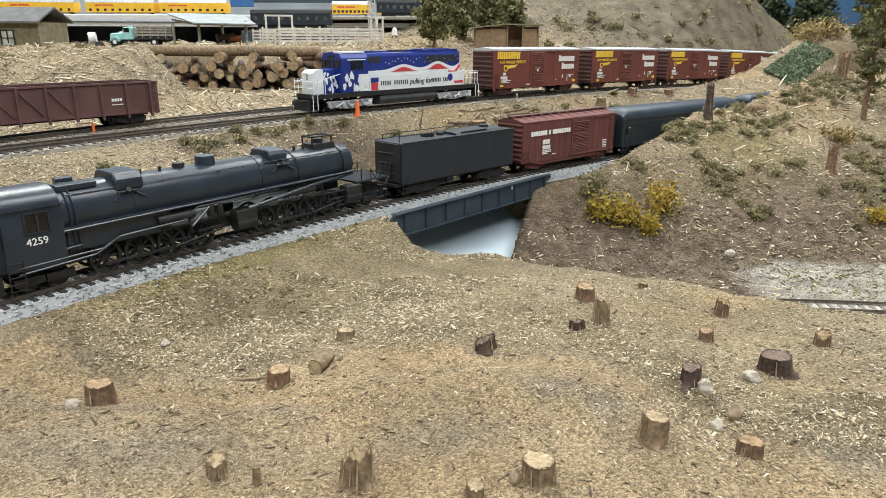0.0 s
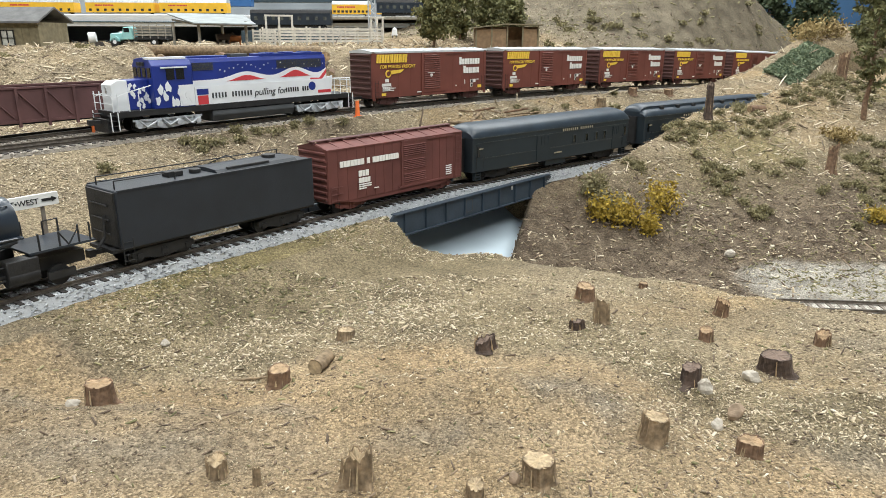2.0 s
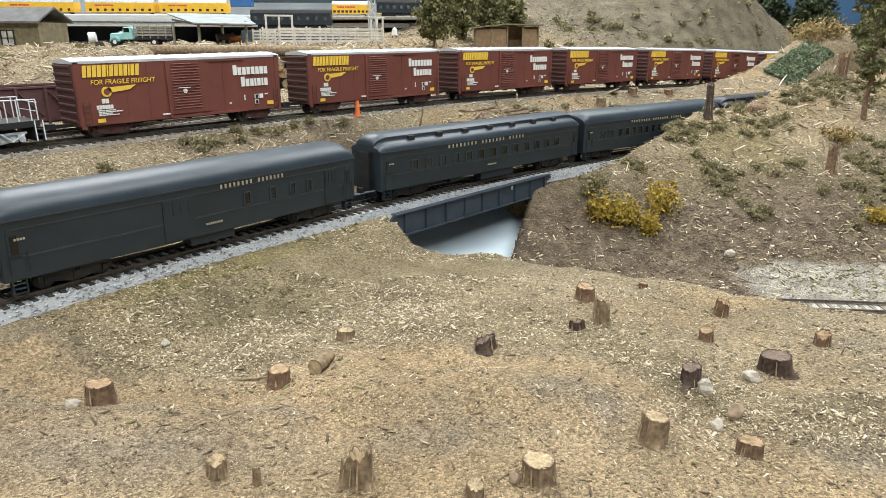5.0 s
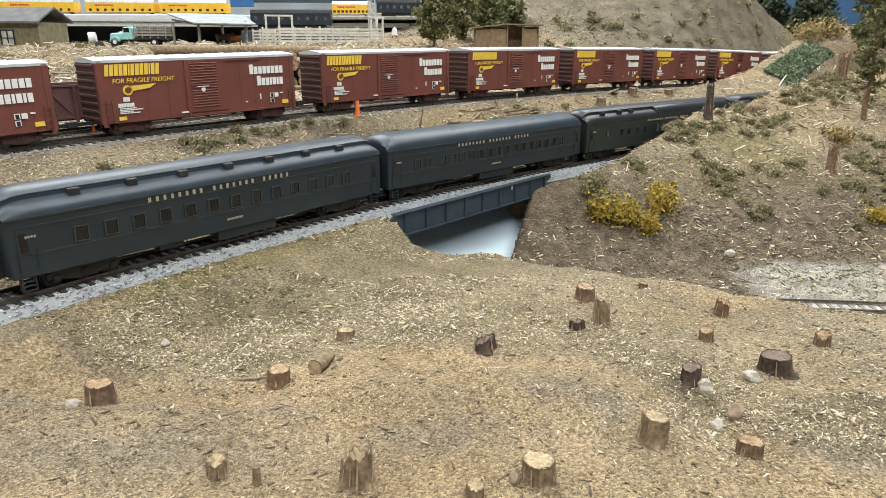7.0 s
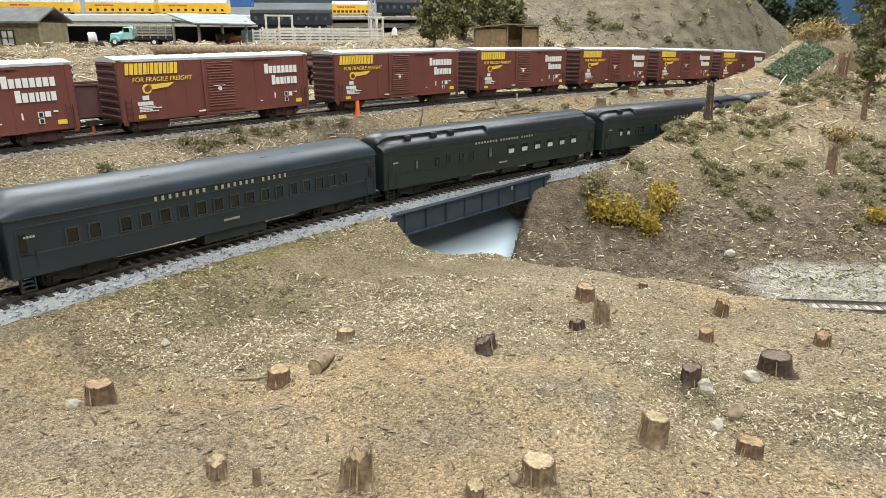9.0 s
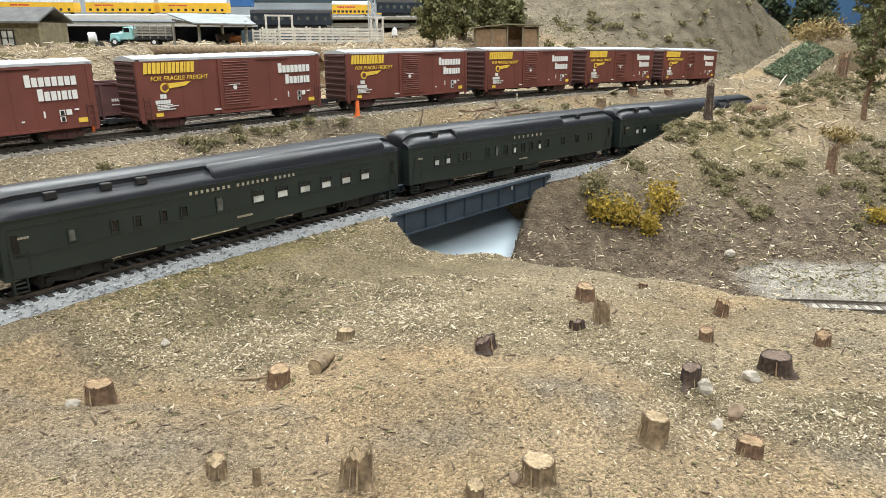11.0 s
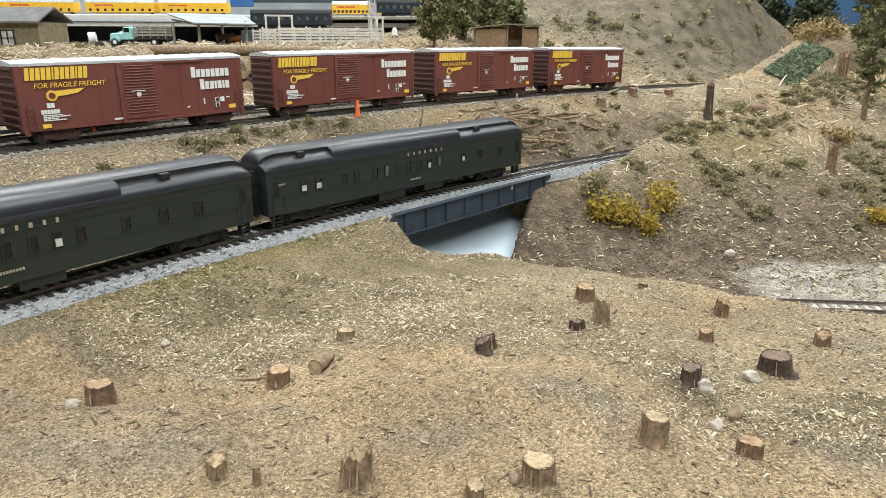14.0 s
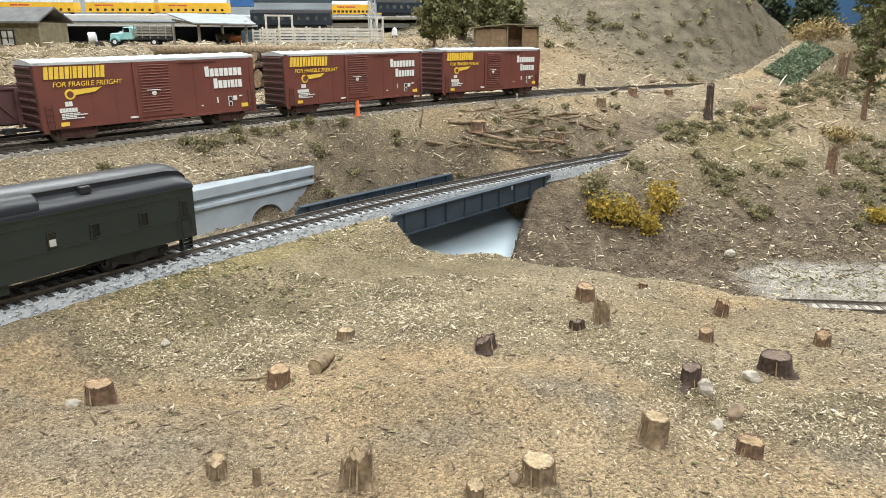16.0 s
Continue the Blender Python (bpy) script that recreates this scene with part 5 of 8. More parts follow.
    pipe(bm, [(-0.130, -0.0165, 0.0150), (-0.088, -0.0165, 0.0160), (-0.078, -0.0165, 0.0205), (-0.040, -0.0165, 0.0215), (-0.030, -0.0160, 0.0275), (0.03, -0.0158, 0.0285)], 0.0006)
    part("steam_pipe", bm, "black", car)
    bm = bmesh.new()
    pipe(bm, [(-0.130, -0.0168, 0.0120), (-0.092, -0.0168, 0.0138), (-0.083, -0.0168, 0.0180)], 0.0006)
    part("steam_pipe", bm, "black", car)
    bm = bmesh.new()
    pipe(bm, [(-0.034, -0.0158, 0.0170), (-0.022, -0.0160, 0.0265), (0.010, -0.0158, 0.0275)], 0.0008)
    part("steam_pipe", bm, "black", car)
    bm = bmesh.new()
    pipe(bm, [(0.006, -0.0155, 0.0200), (0.060, -0.0152, 0.0262), (0.098, -0.0148, 0.0290)], 0.0012)
    part("receiver_pipe", bm, "black", car)
    bm = bmesh.new()
    for x0, tilt_ in ((-0.0720, 25), (-0.0650, -25), (0.0330, 25), (0.0395, -30)):
        pipe(bm, [at_angle(x0, 60, r + 0.0008), at_angle(x0 + 0.001 * (1 if tilt_ > 0 else -1), 30, r + 0.0008), at_angle(x0 - tilt_ * 0.00022, 12, r + 0.0008)], 0.0005)
    for x0 in (-0.069, 0.0365):
        rod(bm, at_angle(x0, 30, r), at_angle(x0, 30, r + 0.0035), 0.0014, 10)
        pipe(bm, [at_angle(x0 - 0.006, 28, r + 0.002), at_angle(x0 + 0.006, 28, r + 0.002)], 0.0006)
    part("sander_pipes", bm, "soot", car)
    bm = bmesh.new()
    rod(bm, (-0.055, -0.0146, 0.0240), (-0.032, -0.0146, 0.0240), 0.0026, 14)
    rod(bm, (0.040, -0.0140, 0.0235), (0.062, -0.0140, 0.0235), 0.0022, 14)
    part("air_tank", bm, "soot", car, smooth=True)
    bm = bmesh.new()
    for k in range(2):
        rod(bm, (-0.0205 + 0.006 * k, -0.0150, 0.0190), (-0.0205 + 0.006 * k, -0.0150, 0.0275), 0.0021, 12)
        rod(bm, (-0.0205 + 0.006 * k, -0.0150, 0.0215), (-0.0205 + 0.006 * k, -0.0150, 0.0222), 0.0026, 12)
    part("air_pump", bm, "soot", car, smooth=True)
    ladder(car, -0.131, -hw - 0.0006, 0.003, 0.0200, 0.007, "soot", 5)
    # pilot
    bm = bmesh.new()
    box(bm, -0.1385, -0.1365, -0.0140, 0.0140, 0.0030, 0.0125)
    for k in range(9):
        y = -0.0128 + k * 0.0032
        box(bm, -0.1395, -0.1385, y - 0.0006, y + 0.0006, 0.0025, 0.0100)
    part("pilot", bm, "soot", car)
    return tagged(car, "satin black cab-forward steam locomotive with white cab number", "locomotive")


def tender():
    car = new("tender")
    L, hw = 0.138, 0.0165
    bm = bmesh.new()
    box(bm, -L / 2, L / 2, -hw, hw, 0.0120, 0.0445)
    part("tank_body", bm, "tender", car, "flat black slab-sided tank", bevel=0.0005)
    bm = bmesh.new()
    box(bm, -L / 2 + 0.001, L / 2 - 0.001, -hw - 0.0004, -hw + 0.001, 0.0440, 0.0450)
    box(bm, -L / 2 + 0.001, L / 2 - 0.001, hw - 0.001, hw + 0.0004, 0.0440, 0.0450)
    part("coping", bm, "tender", car)
    bm = bmesh.new()
    prism(bm, [(-hw + 0.003, 0.0445), (-hw + 0.005, 0.0462), (0, 0.0470), (hw - 0.005, 0.0462), (hw - 0.003, 0.0445)], -0.004, 0.058)
    part("oil_bunker", bm, "tender", car)
    bm = bmesh.new()
    box(bm, 0.004, 0.036, -0.0125, -0.0105, 0.0452, 0.0472)
    box(bm, -0.030, -0.020, -0.003, 0.004, 0.0445, 0.0475)
    rod(bm, (-0.0105, 0, 0.0445), (-0.0105, 0, 0.0470), 0.0035, 14)
    rod(bm, (0.045, 0, 0.0465), (0.045, 0, 0.0488), 0.0045, 16)
    part("hatch", bm, "soot", car, bevel=0.0003)
    bm = bmesh.new()
    pipe(bm, [(-0.066, -0.010, 0.0445), (-0.066, -0.010, 0.0490), (-0.030, -0.010, 0.0490), (-0.030, -0.010, 0.0445)], 0.0004)
    pipe(bm, [(-0.066, 0.010, 0.0445), (-0.066, 0.010, 0.0490), (0.060, 0.010, 0.0490), (0.060, 0.010, 0.0445)], 0.0004)
    pipe(bm, [(0.0, 0.011, 0.0445), (0.02, 0.011, 0.0500), (0.03, 0.011, 0.0445)], 0.0004)
    part("deck_rail", bm, "soot", car)
    bm = bmesh.new()
    box(bm, -L / 2 - 0.0012, -L / 2, -hw + 0.002, hw - 0.002, 0.0135, 0.0435)
    for k in range(3):
        z = 0.020 + 0.008 * k
        rod(bm, (-L / 2 - 0.002, -0.009, z), (-L / 2 - 0.002, 0.010, z), 0.0005, 6)
    pipe(bm, [(-L / 2 - 0.002, -0.004, 0.030), (-L / 2 - 0.003, -0.004, 0.018), (-L / 2 - 0.008, -0.004, 0.012)], 0.0008)
    part("front_bulkhead", bm, "soot", car)
    bm = bmesh.new()
    box(bm, -L / 2 - 0.004, L / 2 + 0.002, -0.013, 0.013, 0.0100, 0.0120)
    part("frame", bm, "soot", car)
    ladder(car, -L / 2 + 0.003, -hw - 0.0008, 0.004, 0.018, 0.006, "soot", 4)
    for sgn in (-1, 1):
        add_truck(car, sgn * 0.043, 0.0150, "soot", 3)
    coupler(car, L / 2, 0.005)
    coupler(car, -L / 2, 0.010)
    return tagged(car, "plain black slab-sided tender with deck rails and hatches", "tender")


def diesel():
    car = new("diesel_locomotive")
    y = -0.0098
    bm = bmesh.new()
    box(bm, -0.1105, 0.1125, -0.0160, 0.0160, 0.0130, 0.0172)
    part("walkway_deck", bm, "soot", car)
    bm = bmesh.new()
    prism(bm, [(y, 0.0172), (y, 0.0500), (y * 0.86, 0.0532), (-y * 0.86, 0.0532), (-y, 0.0500), (-y, 0.0172)], -0.047, 0.0885)
    part("hood", bm, "ublue", car, "royal blue long hood", bevel=0.0004)
    bm = bmesh.new()
    box(bm, -0.046, -0.010, -0.0060, 0.0060, 0.0532, 0.0548)
    box(bm, 0.020, 0.086, -0.0085, 0.0085, 0.0532, 0.0552)
    part("roof_housing", bm, "ublue", car)
    for k in range(3):
        bm = bmesh.new()
        rod(bm, (0.032 + 0.02 * k, 0, 0.0552), (0.032 + 0.02 * k, 0, 0.0560), 0.0068, 20)
        part("radiator_fan", bm, "ublue", car)
    bm = bmesh.new()
    box(bm, -0.006, 0.010, -0.0050, 0.0050, 0.0532, 0.0556)
    part("exhaust", bm, "tank", car)
    bm = bmesh.new()
    for k in range(12):
        z = 0.0425 + k * 0.00062
        box(bm, 0.035, 0.083, y - 0.0004, y, z, z + 0.0003)
    for k in range(10):
        z = 0.044 + k * 0.0006
        box(bm, -0.044, -0.026, y - 0.0004, y, z, z + 0.0003)
    part("radiator_grille", bm, "tank", car)
    # cab and nose
    bm = bmesh.new()
    prism(bm, [(-0.0158, 0.0172), (-0.0158, 0.0490), (-0.0120, 0.0536), (0, 0.0550), (0.0120, 0.0536), (0.0158, 0.0490), (0.0158, 0.0172)], -0.0800, -0.0475)
    cab = part("cab", bm, "ublue", car, "blue cab with white mural", bevel=0.0004)
    bm = bmesh.new()
    prism(bm, [(-0.1080, 0.0172), (-0.1080, 0.0360), (-0.1040, 0.0385), (-0.0800, 0.0395), (-0.0800, 0.0172)], -0.0082, 0.0082, "y")
    part("nose", bm, "ublue", car, bevel=0.0004)
    bm = bmesh.new()
    prism(bm, [(-0.1086, 0.0172), (-0.1086, 0.0362), (-0.1044, 0.0389), (-0.0965, 0.0391), (-0.0965, 0.0172)], -0.0085, 0.0085, "y")
    part("nose_front", bm, "uwhite", car, "white nose front")
    bm = bmesh.new()
    box(bm, -0.0800, -0.0500, -0.0125, -0.0040, 0.0535, 0.0550)
    box(bm, -0.0730, -0.0520, -0.0172, -0.0150, 0.0470, 0.0480)
    part("cab_roof_panel", bm, "uwhite", cab)
    rng = random.Random(3)
    bm = bmesh.new()
    for k in range(10):
        cx, cz = -0.0775 + 0.003 * k, 0.0205 + rng.uniform(0, 0.013)
        pts = [(cx + 0.0021 * math.cos(a) * rng.uniform(0.5, 1.4), cz + 0.0042 * math.sin(a) * rng.uniform(0.5, 1.2)) for a in np.linspace(0, 2 * math.pi, 8, endpoint=False)]
        prism(bm, pts, -0.0158 - 0.0003 - 0.00004 * k, -0.0156, "y")
    box(bm, -0.060, -0.0475, -0.01615, -0.0157, 0.0180, 0.0340)
    part("mural", bm, "uwhite", car, "white splashes on blue")
    bm = bmesh.new()
    for k in range(14):
        cx, cz = -0.0955 + 0.0011 * k, 0.0190 + rng.uniform(0, 0.017)
        pts = [(cx + 0.0012 * math.cos(a) * rng.uniform(0.5, 1.6), cz + 0.0020 * math.sin(a) * rng.uniform(0.5, 1.6)) for a in np.linspace(0, 2 * math.pi, 7, endpoint=False)]
        prism(bm, pts, -0.0085 - 0.00004 * k, -0.0081, "y")
    part("mural", bm, "uwhite", car)
    for x0, x1 in ((-0.0690, -0.0625), (-0.0610, -0.0545)):
        bm = bmesh.new()
        box(bm, x0, x1, -0.0163, -0.0157, 0.0385, 0.0465)
        part("side_window", bm, "glass", cab)
    bm = bmesh.new()
    for y0 in (-0.0140, -0.0062, 0.0020, 0.0088):
        box(bm, -0.0805, -0.0798, y0, y0 + 0.0052, 0.0405, 0.0475)
    part("windscreen", bm, "glass", cab)
    bm = bmesh.new()
    box(bm, -0.0815, -0.0795, -0.0050, -0.0005, 0.0490, 0.0515)
    box(bm, -0.0815, -0.0795, 0.0005, 0.0050, 0.0490, 0.0515)
    part("number_board", bm, "soot", cab)
    bm = bmesh.new()
    for z in (0.031, 0.034):
        rod(bm, (-0.1092, 0.0, z), (-0.1080, 0.0, z), 0.0012, 10)
    part("headlight", bm, "steel", car)
    # waves on the hood
    wave = lambda x: 0.0350 + 0.0052 * (math.exp(-((x - 0.004) / 0.017) ** 2) + 1.35 * math.exp(-((x - 0.054) / 0.016) ** 2) + 1.3 * math.exp(-((x - 0.094) / 0.010) ** 2))
    xs = np.linspace(-0.0465, 0.0885, 60)
    bm = bmesh.new()
    prism(bm, [(x, wave(x) + 0.0012) for x in xs] + [(xs[-1], 0.0180), (xs[0], 0.0180)], y - 0.0004, y + 0.0002, "y")
    part("wave_band", bm, "uwhite", car, "white wave along the hood")
    for cx, wd, h in ((0.004, 0.019, 0.0046), (0.054, 0.017, 0.0062)):
        bm = bmesh.new()
        base = 0.0344 if cx < 0.03 else 0.0350
        top = [(cx + wd * t, base + h * math.exp(-(1.5 * t) ** 2) - h * 0.105) for t in np.linspace(-1, 1, 17)]
        prism(bm, top, y - 0.0007, y - 0.0003, "y")
        part("red_swoosh", bm, "ured", car)
    bm = bmesh.new()
    prism(bm, [(0.070, 0.0330), (0.080, 0.0325), (0.0885, 0.0400), (0.0885, 0.0365), (0.080, 0.0285), (0.070, 0.0290)], y - 0.0007, y - 0.0003, "y")
    part("red_swoosh", bm, "ured", car)
    bm = bmesh.new()
    for k in range(26):
        cx, cz = -0.020 + 0.0042 * k, 0.0432 + rng.uniform(-0.0018, 0.0052)
        rr = rng.uniform(0.0003, 0.0007)
        pts = [(cx + rr * (1 if j % 2 else 0.45) * math.cos(j * math.pi / 5), cz + rr * (1 if j % 2 else 0.45) * math.sin(j * math.pi / 5)) for j in range(10)]
        if cz > wave(cx) + 0.003:
            prism(bm, pts, y - 0.0007, y - 0.0002, "y")
    part("stars", bm, "uwhite", car, "small white stars")
    # banner along the walkway
    yb = -0.0158
    bm = bmesh.new()
    box(bm, -0.0470, 0.0720, yb - 0.0003, yb + 0.0003, 0.0176, 0.0318)
    prism(bm, [(0.072, 0.0176), (0.0885, 0.0176), (0.0905, 0.030), (0.0905, 0.0345), (0.080, 0.0318), (0.072, 0.0318)], yb - 0.0003, yb + 0.0003, "y")
    part("banner", bm, "uwhite", car, "white banner along the walkway")
    bm = bmesh.new()
    strokes(bm, -0.0325, 0.0222, 0.0042, [0.0013] * 5 + [0] + [0.0013] * 7, yb - 0.0004, gap=0.75)
    part("road_name", bm, "tank", car, "grey road name in plain bars")
    words("banner_words", "pulling for", 0.0065, 0.0218, 0.0080, yb - 0.0005, "tank", car, shear=0.25)
    bm = bmesh.new()
    strokes(bm, 0.0385, 0.0225, 0.0038, [0.0012] * 6 + [0] + [0.0013] * 3, yb - 0.0004, gap=0.65)
    part("sponsor_name", bm, "soot", car, "dark name in plain bars")
    bm = bmesh.new()
    box(bm, -0.0450, -0.0360, yb - 0.0005, yb - 0.0002, 0.0180, 0.0248)
    box(bm, 0.0735, 0.0880, yb - 0.0005, yb - 0.0002, 0.0196, 0.0222)
    part("shield_stripes", bm, "ured", car)
    bm = bmesh.new()
    box(bm, -0.0455, -0.0355, yb - 0.0006, yb - 0.0002, 0.0255, 0.0300)
    rod(bm, (0.0670, yb - 0.0006, 0.0262), (0.0670, yb - 0.0002, 0.0262), 0.0038, 20)
    part("emblem", bm, "ublue", car)
    # handrails, steps, tank, trucks
    bm = bmesh.new()
    for x in (-0.1080, -0.1000, -0.0920, 0.0930, 0.1000, 0.1080, 0.1120, -0.1120):
        for yy in (-0.0157, 0.0157):
            rod(bm, (x, yy, 0.0172), (x, yy, 0.0310), 0.0004, 6)
    for yy in (-0.0157, 0.0157):
        pipe(bm, [(-0.1120, yy, 0.0270), (-0.1000, yy, 0.0310), (-0.0820, yy, 0.0350)], 0.0004)
        pipe(bm, [(0.0885, yy, 0.0318), (0.1120, yy, 0.0310)], 0.0004)
    for xx in (-0.1125, 0.1125):
        pipe(bm, [(xx, -0.0157, 0.029), (xx, 0.0157, 0.029)], 0.0004)
        pipe(bm, [(xx, -0.0157, 0.023), (xx, 0.0157, 0.023)], 0.0003)
    part("handrail", bm, "uwhite", car, "thin white handrails")
    for sx in (-1, 1):
        bm = bmesh.new()
        for k in range(4):
            for side in (-1, 1):
                a, b = sorted((side * 0.0095, side * 0.0158))
                box(bm, sx * 0.1120 - 0.0030, sx * 0.1120 + 0.0030, a, b, 0.0035 + 0.0036 * k, 0.0041 + 0.0036 * k)
        box(bm, sx * 0.1090 - 0.0006, sx * 0.1090 + 0.0006, -0.0158, 0.0158, 0.0035, 0.0172)
        part("step_well", bm, "soot", car)
        bm = bmesh.new()
        for side in (-1, 1):
            for k in range(2):
                rod(bm, (sx * (0.1092 + 0.0052 * k), side * 0.0160, 0.0035), (sx * (0.1092 + 0.0052 * k), side * 0.0160, 0.0172), 0.0004, 6)
        part("step_rail", bm, "uwhite", car)
        bm = bmesh.new()
        box(bm, sx * 0.1150 - 0.0012, sx * 0.1150 + 0.0012, -0.0125, 0.0125, 0.0025, 0.0120)
        part("snow_plough", bm, "soot", car)
        coupler(car, sx * 0.113, 0.010)
    bm = bmesh.new()
    prism(bm, [(-0.0150, 0.0125), (-0.0158, 0.0085), (-0.0130, 0.0035), (0.0130, 0.0035), (0.0158, 0.0085), (0.0150, 0.0125)], -0.0330, 0.0470)
    part("fuel_tank", bm, "tank", car, "grey fuel tank", bevel=0.0005)
    for sx in (-0.0700, 0.0760):
        t = add_truck(car, sx, 0.0205, "truck", 3, 0.0058)
        bm = bmesh.new()
        for k in range(4):
            x = sx - 0.024 + 0.016 * k
            box(bm, x - 0.0022, x + 0.0022, -0.0148, -0.0128, 0.0050, 0.0090)
            rod(bm, (x, -0.0148, 0.0060), (x, -0.0158, 0.0060), 0.0022, 10)
        box(bm, sx - 0.028, sx + 0.028, -0.0142, -0.0130, 0.0090, 0.0104)
        for k in range(3):
            pipe(bm, [(sx - 0.024 + 0.018 * k, -0.0152, 0.0100), (sx - 0.018 + 0.018 * k, -0.0152, 0.0045), (sx - 0.010 + 0.018 * k, -0.0152, 0.0085)], 0.0007)
        part("brake_rigging", bm, "truck", t)
    return tagged(car, "blue and white six-axle diesel locomotive with silver trucks", "locomotive")


MOVING.append((cab_forward(), LOWER, lower_s, -0.4384, 0.272))
MOVING.append((tender(), LOWER, lower_s, -0.1524, 0.138))
MOVING.append((diesel(), UPPER, upper_s, -0.2536, 0.230))
# ---- girder bridge over the gorge, culvert, creek bed, branch line ----
def rounded_plate(L, h, r, n=6):
    pts = [(0, 0), (L, 0)]
    pts += [(L - r + r * math.cos(a), h - r + r * math.sin(a)) for a in np.linspace(0, math.pi / 2, n)]
    pts += [(r - r * math.sin(a), h - r + r * math.cos(a)) for a in np.linspace(0, math.pi / 2, n)]
    return pts


def bridge():
    top = new("girder_bridge")
    a, b = Vector((-0.0400, 0.5010, 0)), Vector((0.1060, 0.6715, 0))
    L = (b - a).length
    turn = math.degrees(math.atan2(b.y - a.y, b.x - a.x))
    top.matrix_world = pose(a.x, a.y, 0, 0, 0, turn)
    for y, x0, ln, z1, name in ((0.0, 0.0, L, -0.0045, "near"), (0.068, -0.035, L * 0.85, -0.0030, "far")):
        bm = bmesh.new()
        outline = [(x0 + u, -0.0215 + w) for u, w in rounded_plate(ln, z1 + 0.0215, 0.006)]
        prism(bm, outline, y - 0.0008, y + 0.0008, "y")
        gd = part("girder", bm, "girder", top, "dark slate plate girder with rounded upper corners", bevel=0.0002)
        bm = bmesh.new()
        box(bm, x0 + 0.004, x0 + ln - 0.004, y - 0.0030, y + 0.0030, z1 - 0.0003, z1 + 0.0005)
        box(bm, x0 + 0.001, x0 + ln - 0.001, y - 0.0030, y + 0.0030, -0.0222, -0.0214)
        part("flange", bm, "girder", gd)
        for k in range(9):
            x = x0 + ln * (k + 0.6) / 9.2
            bm = bmesh.new()
            box(bm, x - 0.0004, x + 0.0004, y - 0.0026, y - 0.0006, -0.0214, z1)
            part("stiffener", bm, "girder", gd)
    bm = bmesh.new()
    for x0, x1, z0, z1 in ((0.090, 0.0906, -0.018, -0.0075), (0.0985, 0.0991, -0.018, -0.0075), (0.090, 0.099, -0.0081, -0.0075), (0.090, 0.099, -0.0186, -0.018)):
        box(bm, x0, x1, -0.0012, -0.0007, z0, z1)
    part("inspection_frame", bm, "tank", top, "grey scratched rectangle")
    bm = bmesh.new()
    box(bm, 0.1560, 0.1572, -0.0013, -0.0007, -0.0095, -0.0060)
    part("chipped_spot", bm, "white", top)
    bm = bmesh.new()
    box(bm, -0.030, L + 0.01, 0.003, 0.066, -0.0165, -0.0138)
    for k in range(10):
        x = L * (k + 0.5) / 10
        box(bm, x - 0.001, x + 0.001, 0.001, 0.067, -0.0205, -0.0165)
    part("floor_deck", bm, "girder", top)
    for x0, x1 in ((-0.012, 0.014), (L + 0.006, L + 0.02)):
        bm = bmesh.new()
        box(bm, x0, x1, 0.004, 0.062, -0.1080, -0.0222)
        box(bm, x0 - 0.003, x1 + 0.003, 0.001, 0.066, -0.0300, -0.0222)
        part("abutment", bm, "concrete", top, "pale grey concrete abutment", bevel=0.0008)
    return tagged(top, "dark slate plate girder bridge over the gorge", "bridge")


bridge()


def culvert_wall():
    top = new("culvert")
    ax, ay, bx, by = -0.180, 0.462, -0.1105, 0.5650
    L = math.hypot(bx - ax, by - ay)
    top.matrix_world = pose(ax, ay, 0, 0, 0, math.degrees(math.atan2(by - ay, bx - ax)))
    c = L - 0.048
    bm = bmesh.new()
    arch = [(c + 0.016 * math.cos(t), -0.014 + 0.012 * math.sin(t)) for t in np.linspace(math.pi, 0, 15)]
    prism(bm, [(0, -0.03), (c - 0.016, -0.03)] + arch + [(c + 0.016, -0.03), (L, -0.03), (L, 0.0210), (0, 0.0210)], 0.0, 0.030, "y")
    part("head_wall", bm, "concrete", top, bevel=0.0004)
    bm = bmesh.new()
    box(bm, -0.002, L + 0.003, -0.0030, 0.032, 0.0140, 0.0215)
    part("cornice", bm, "concrete", top, bevel=0.0005)
    bm = bmesh.new()
    prism(bm, [(-0.0026, 0.0068), (-0.0026, 0.0095), (0.002, 0.0120), (0.002, 0.005)], -0.002, L + 0.0026)
    part("ledge", bm, "concrete", top, bevel=0.0004)
    # flat dark plate standing in for the shade inside the arch
    bm = bmesh.new()
    box(bm, c - 0.02, c + 0.02, 0.024, 0.026, -0.03, 0.004)
    part("dark_barrel", bm, "soot", top)
    bm = bmesh.new()
    box(bm, L - 0.042, L - 0.035, 0.006, 0.010, 0.0215, 0.0250)
    part("wooden_block", bm, "tiegrey", top)
    return tagged(top, "grey-blue concrete culvert wall with stepped cornice", "culvert")


culvert_wall()


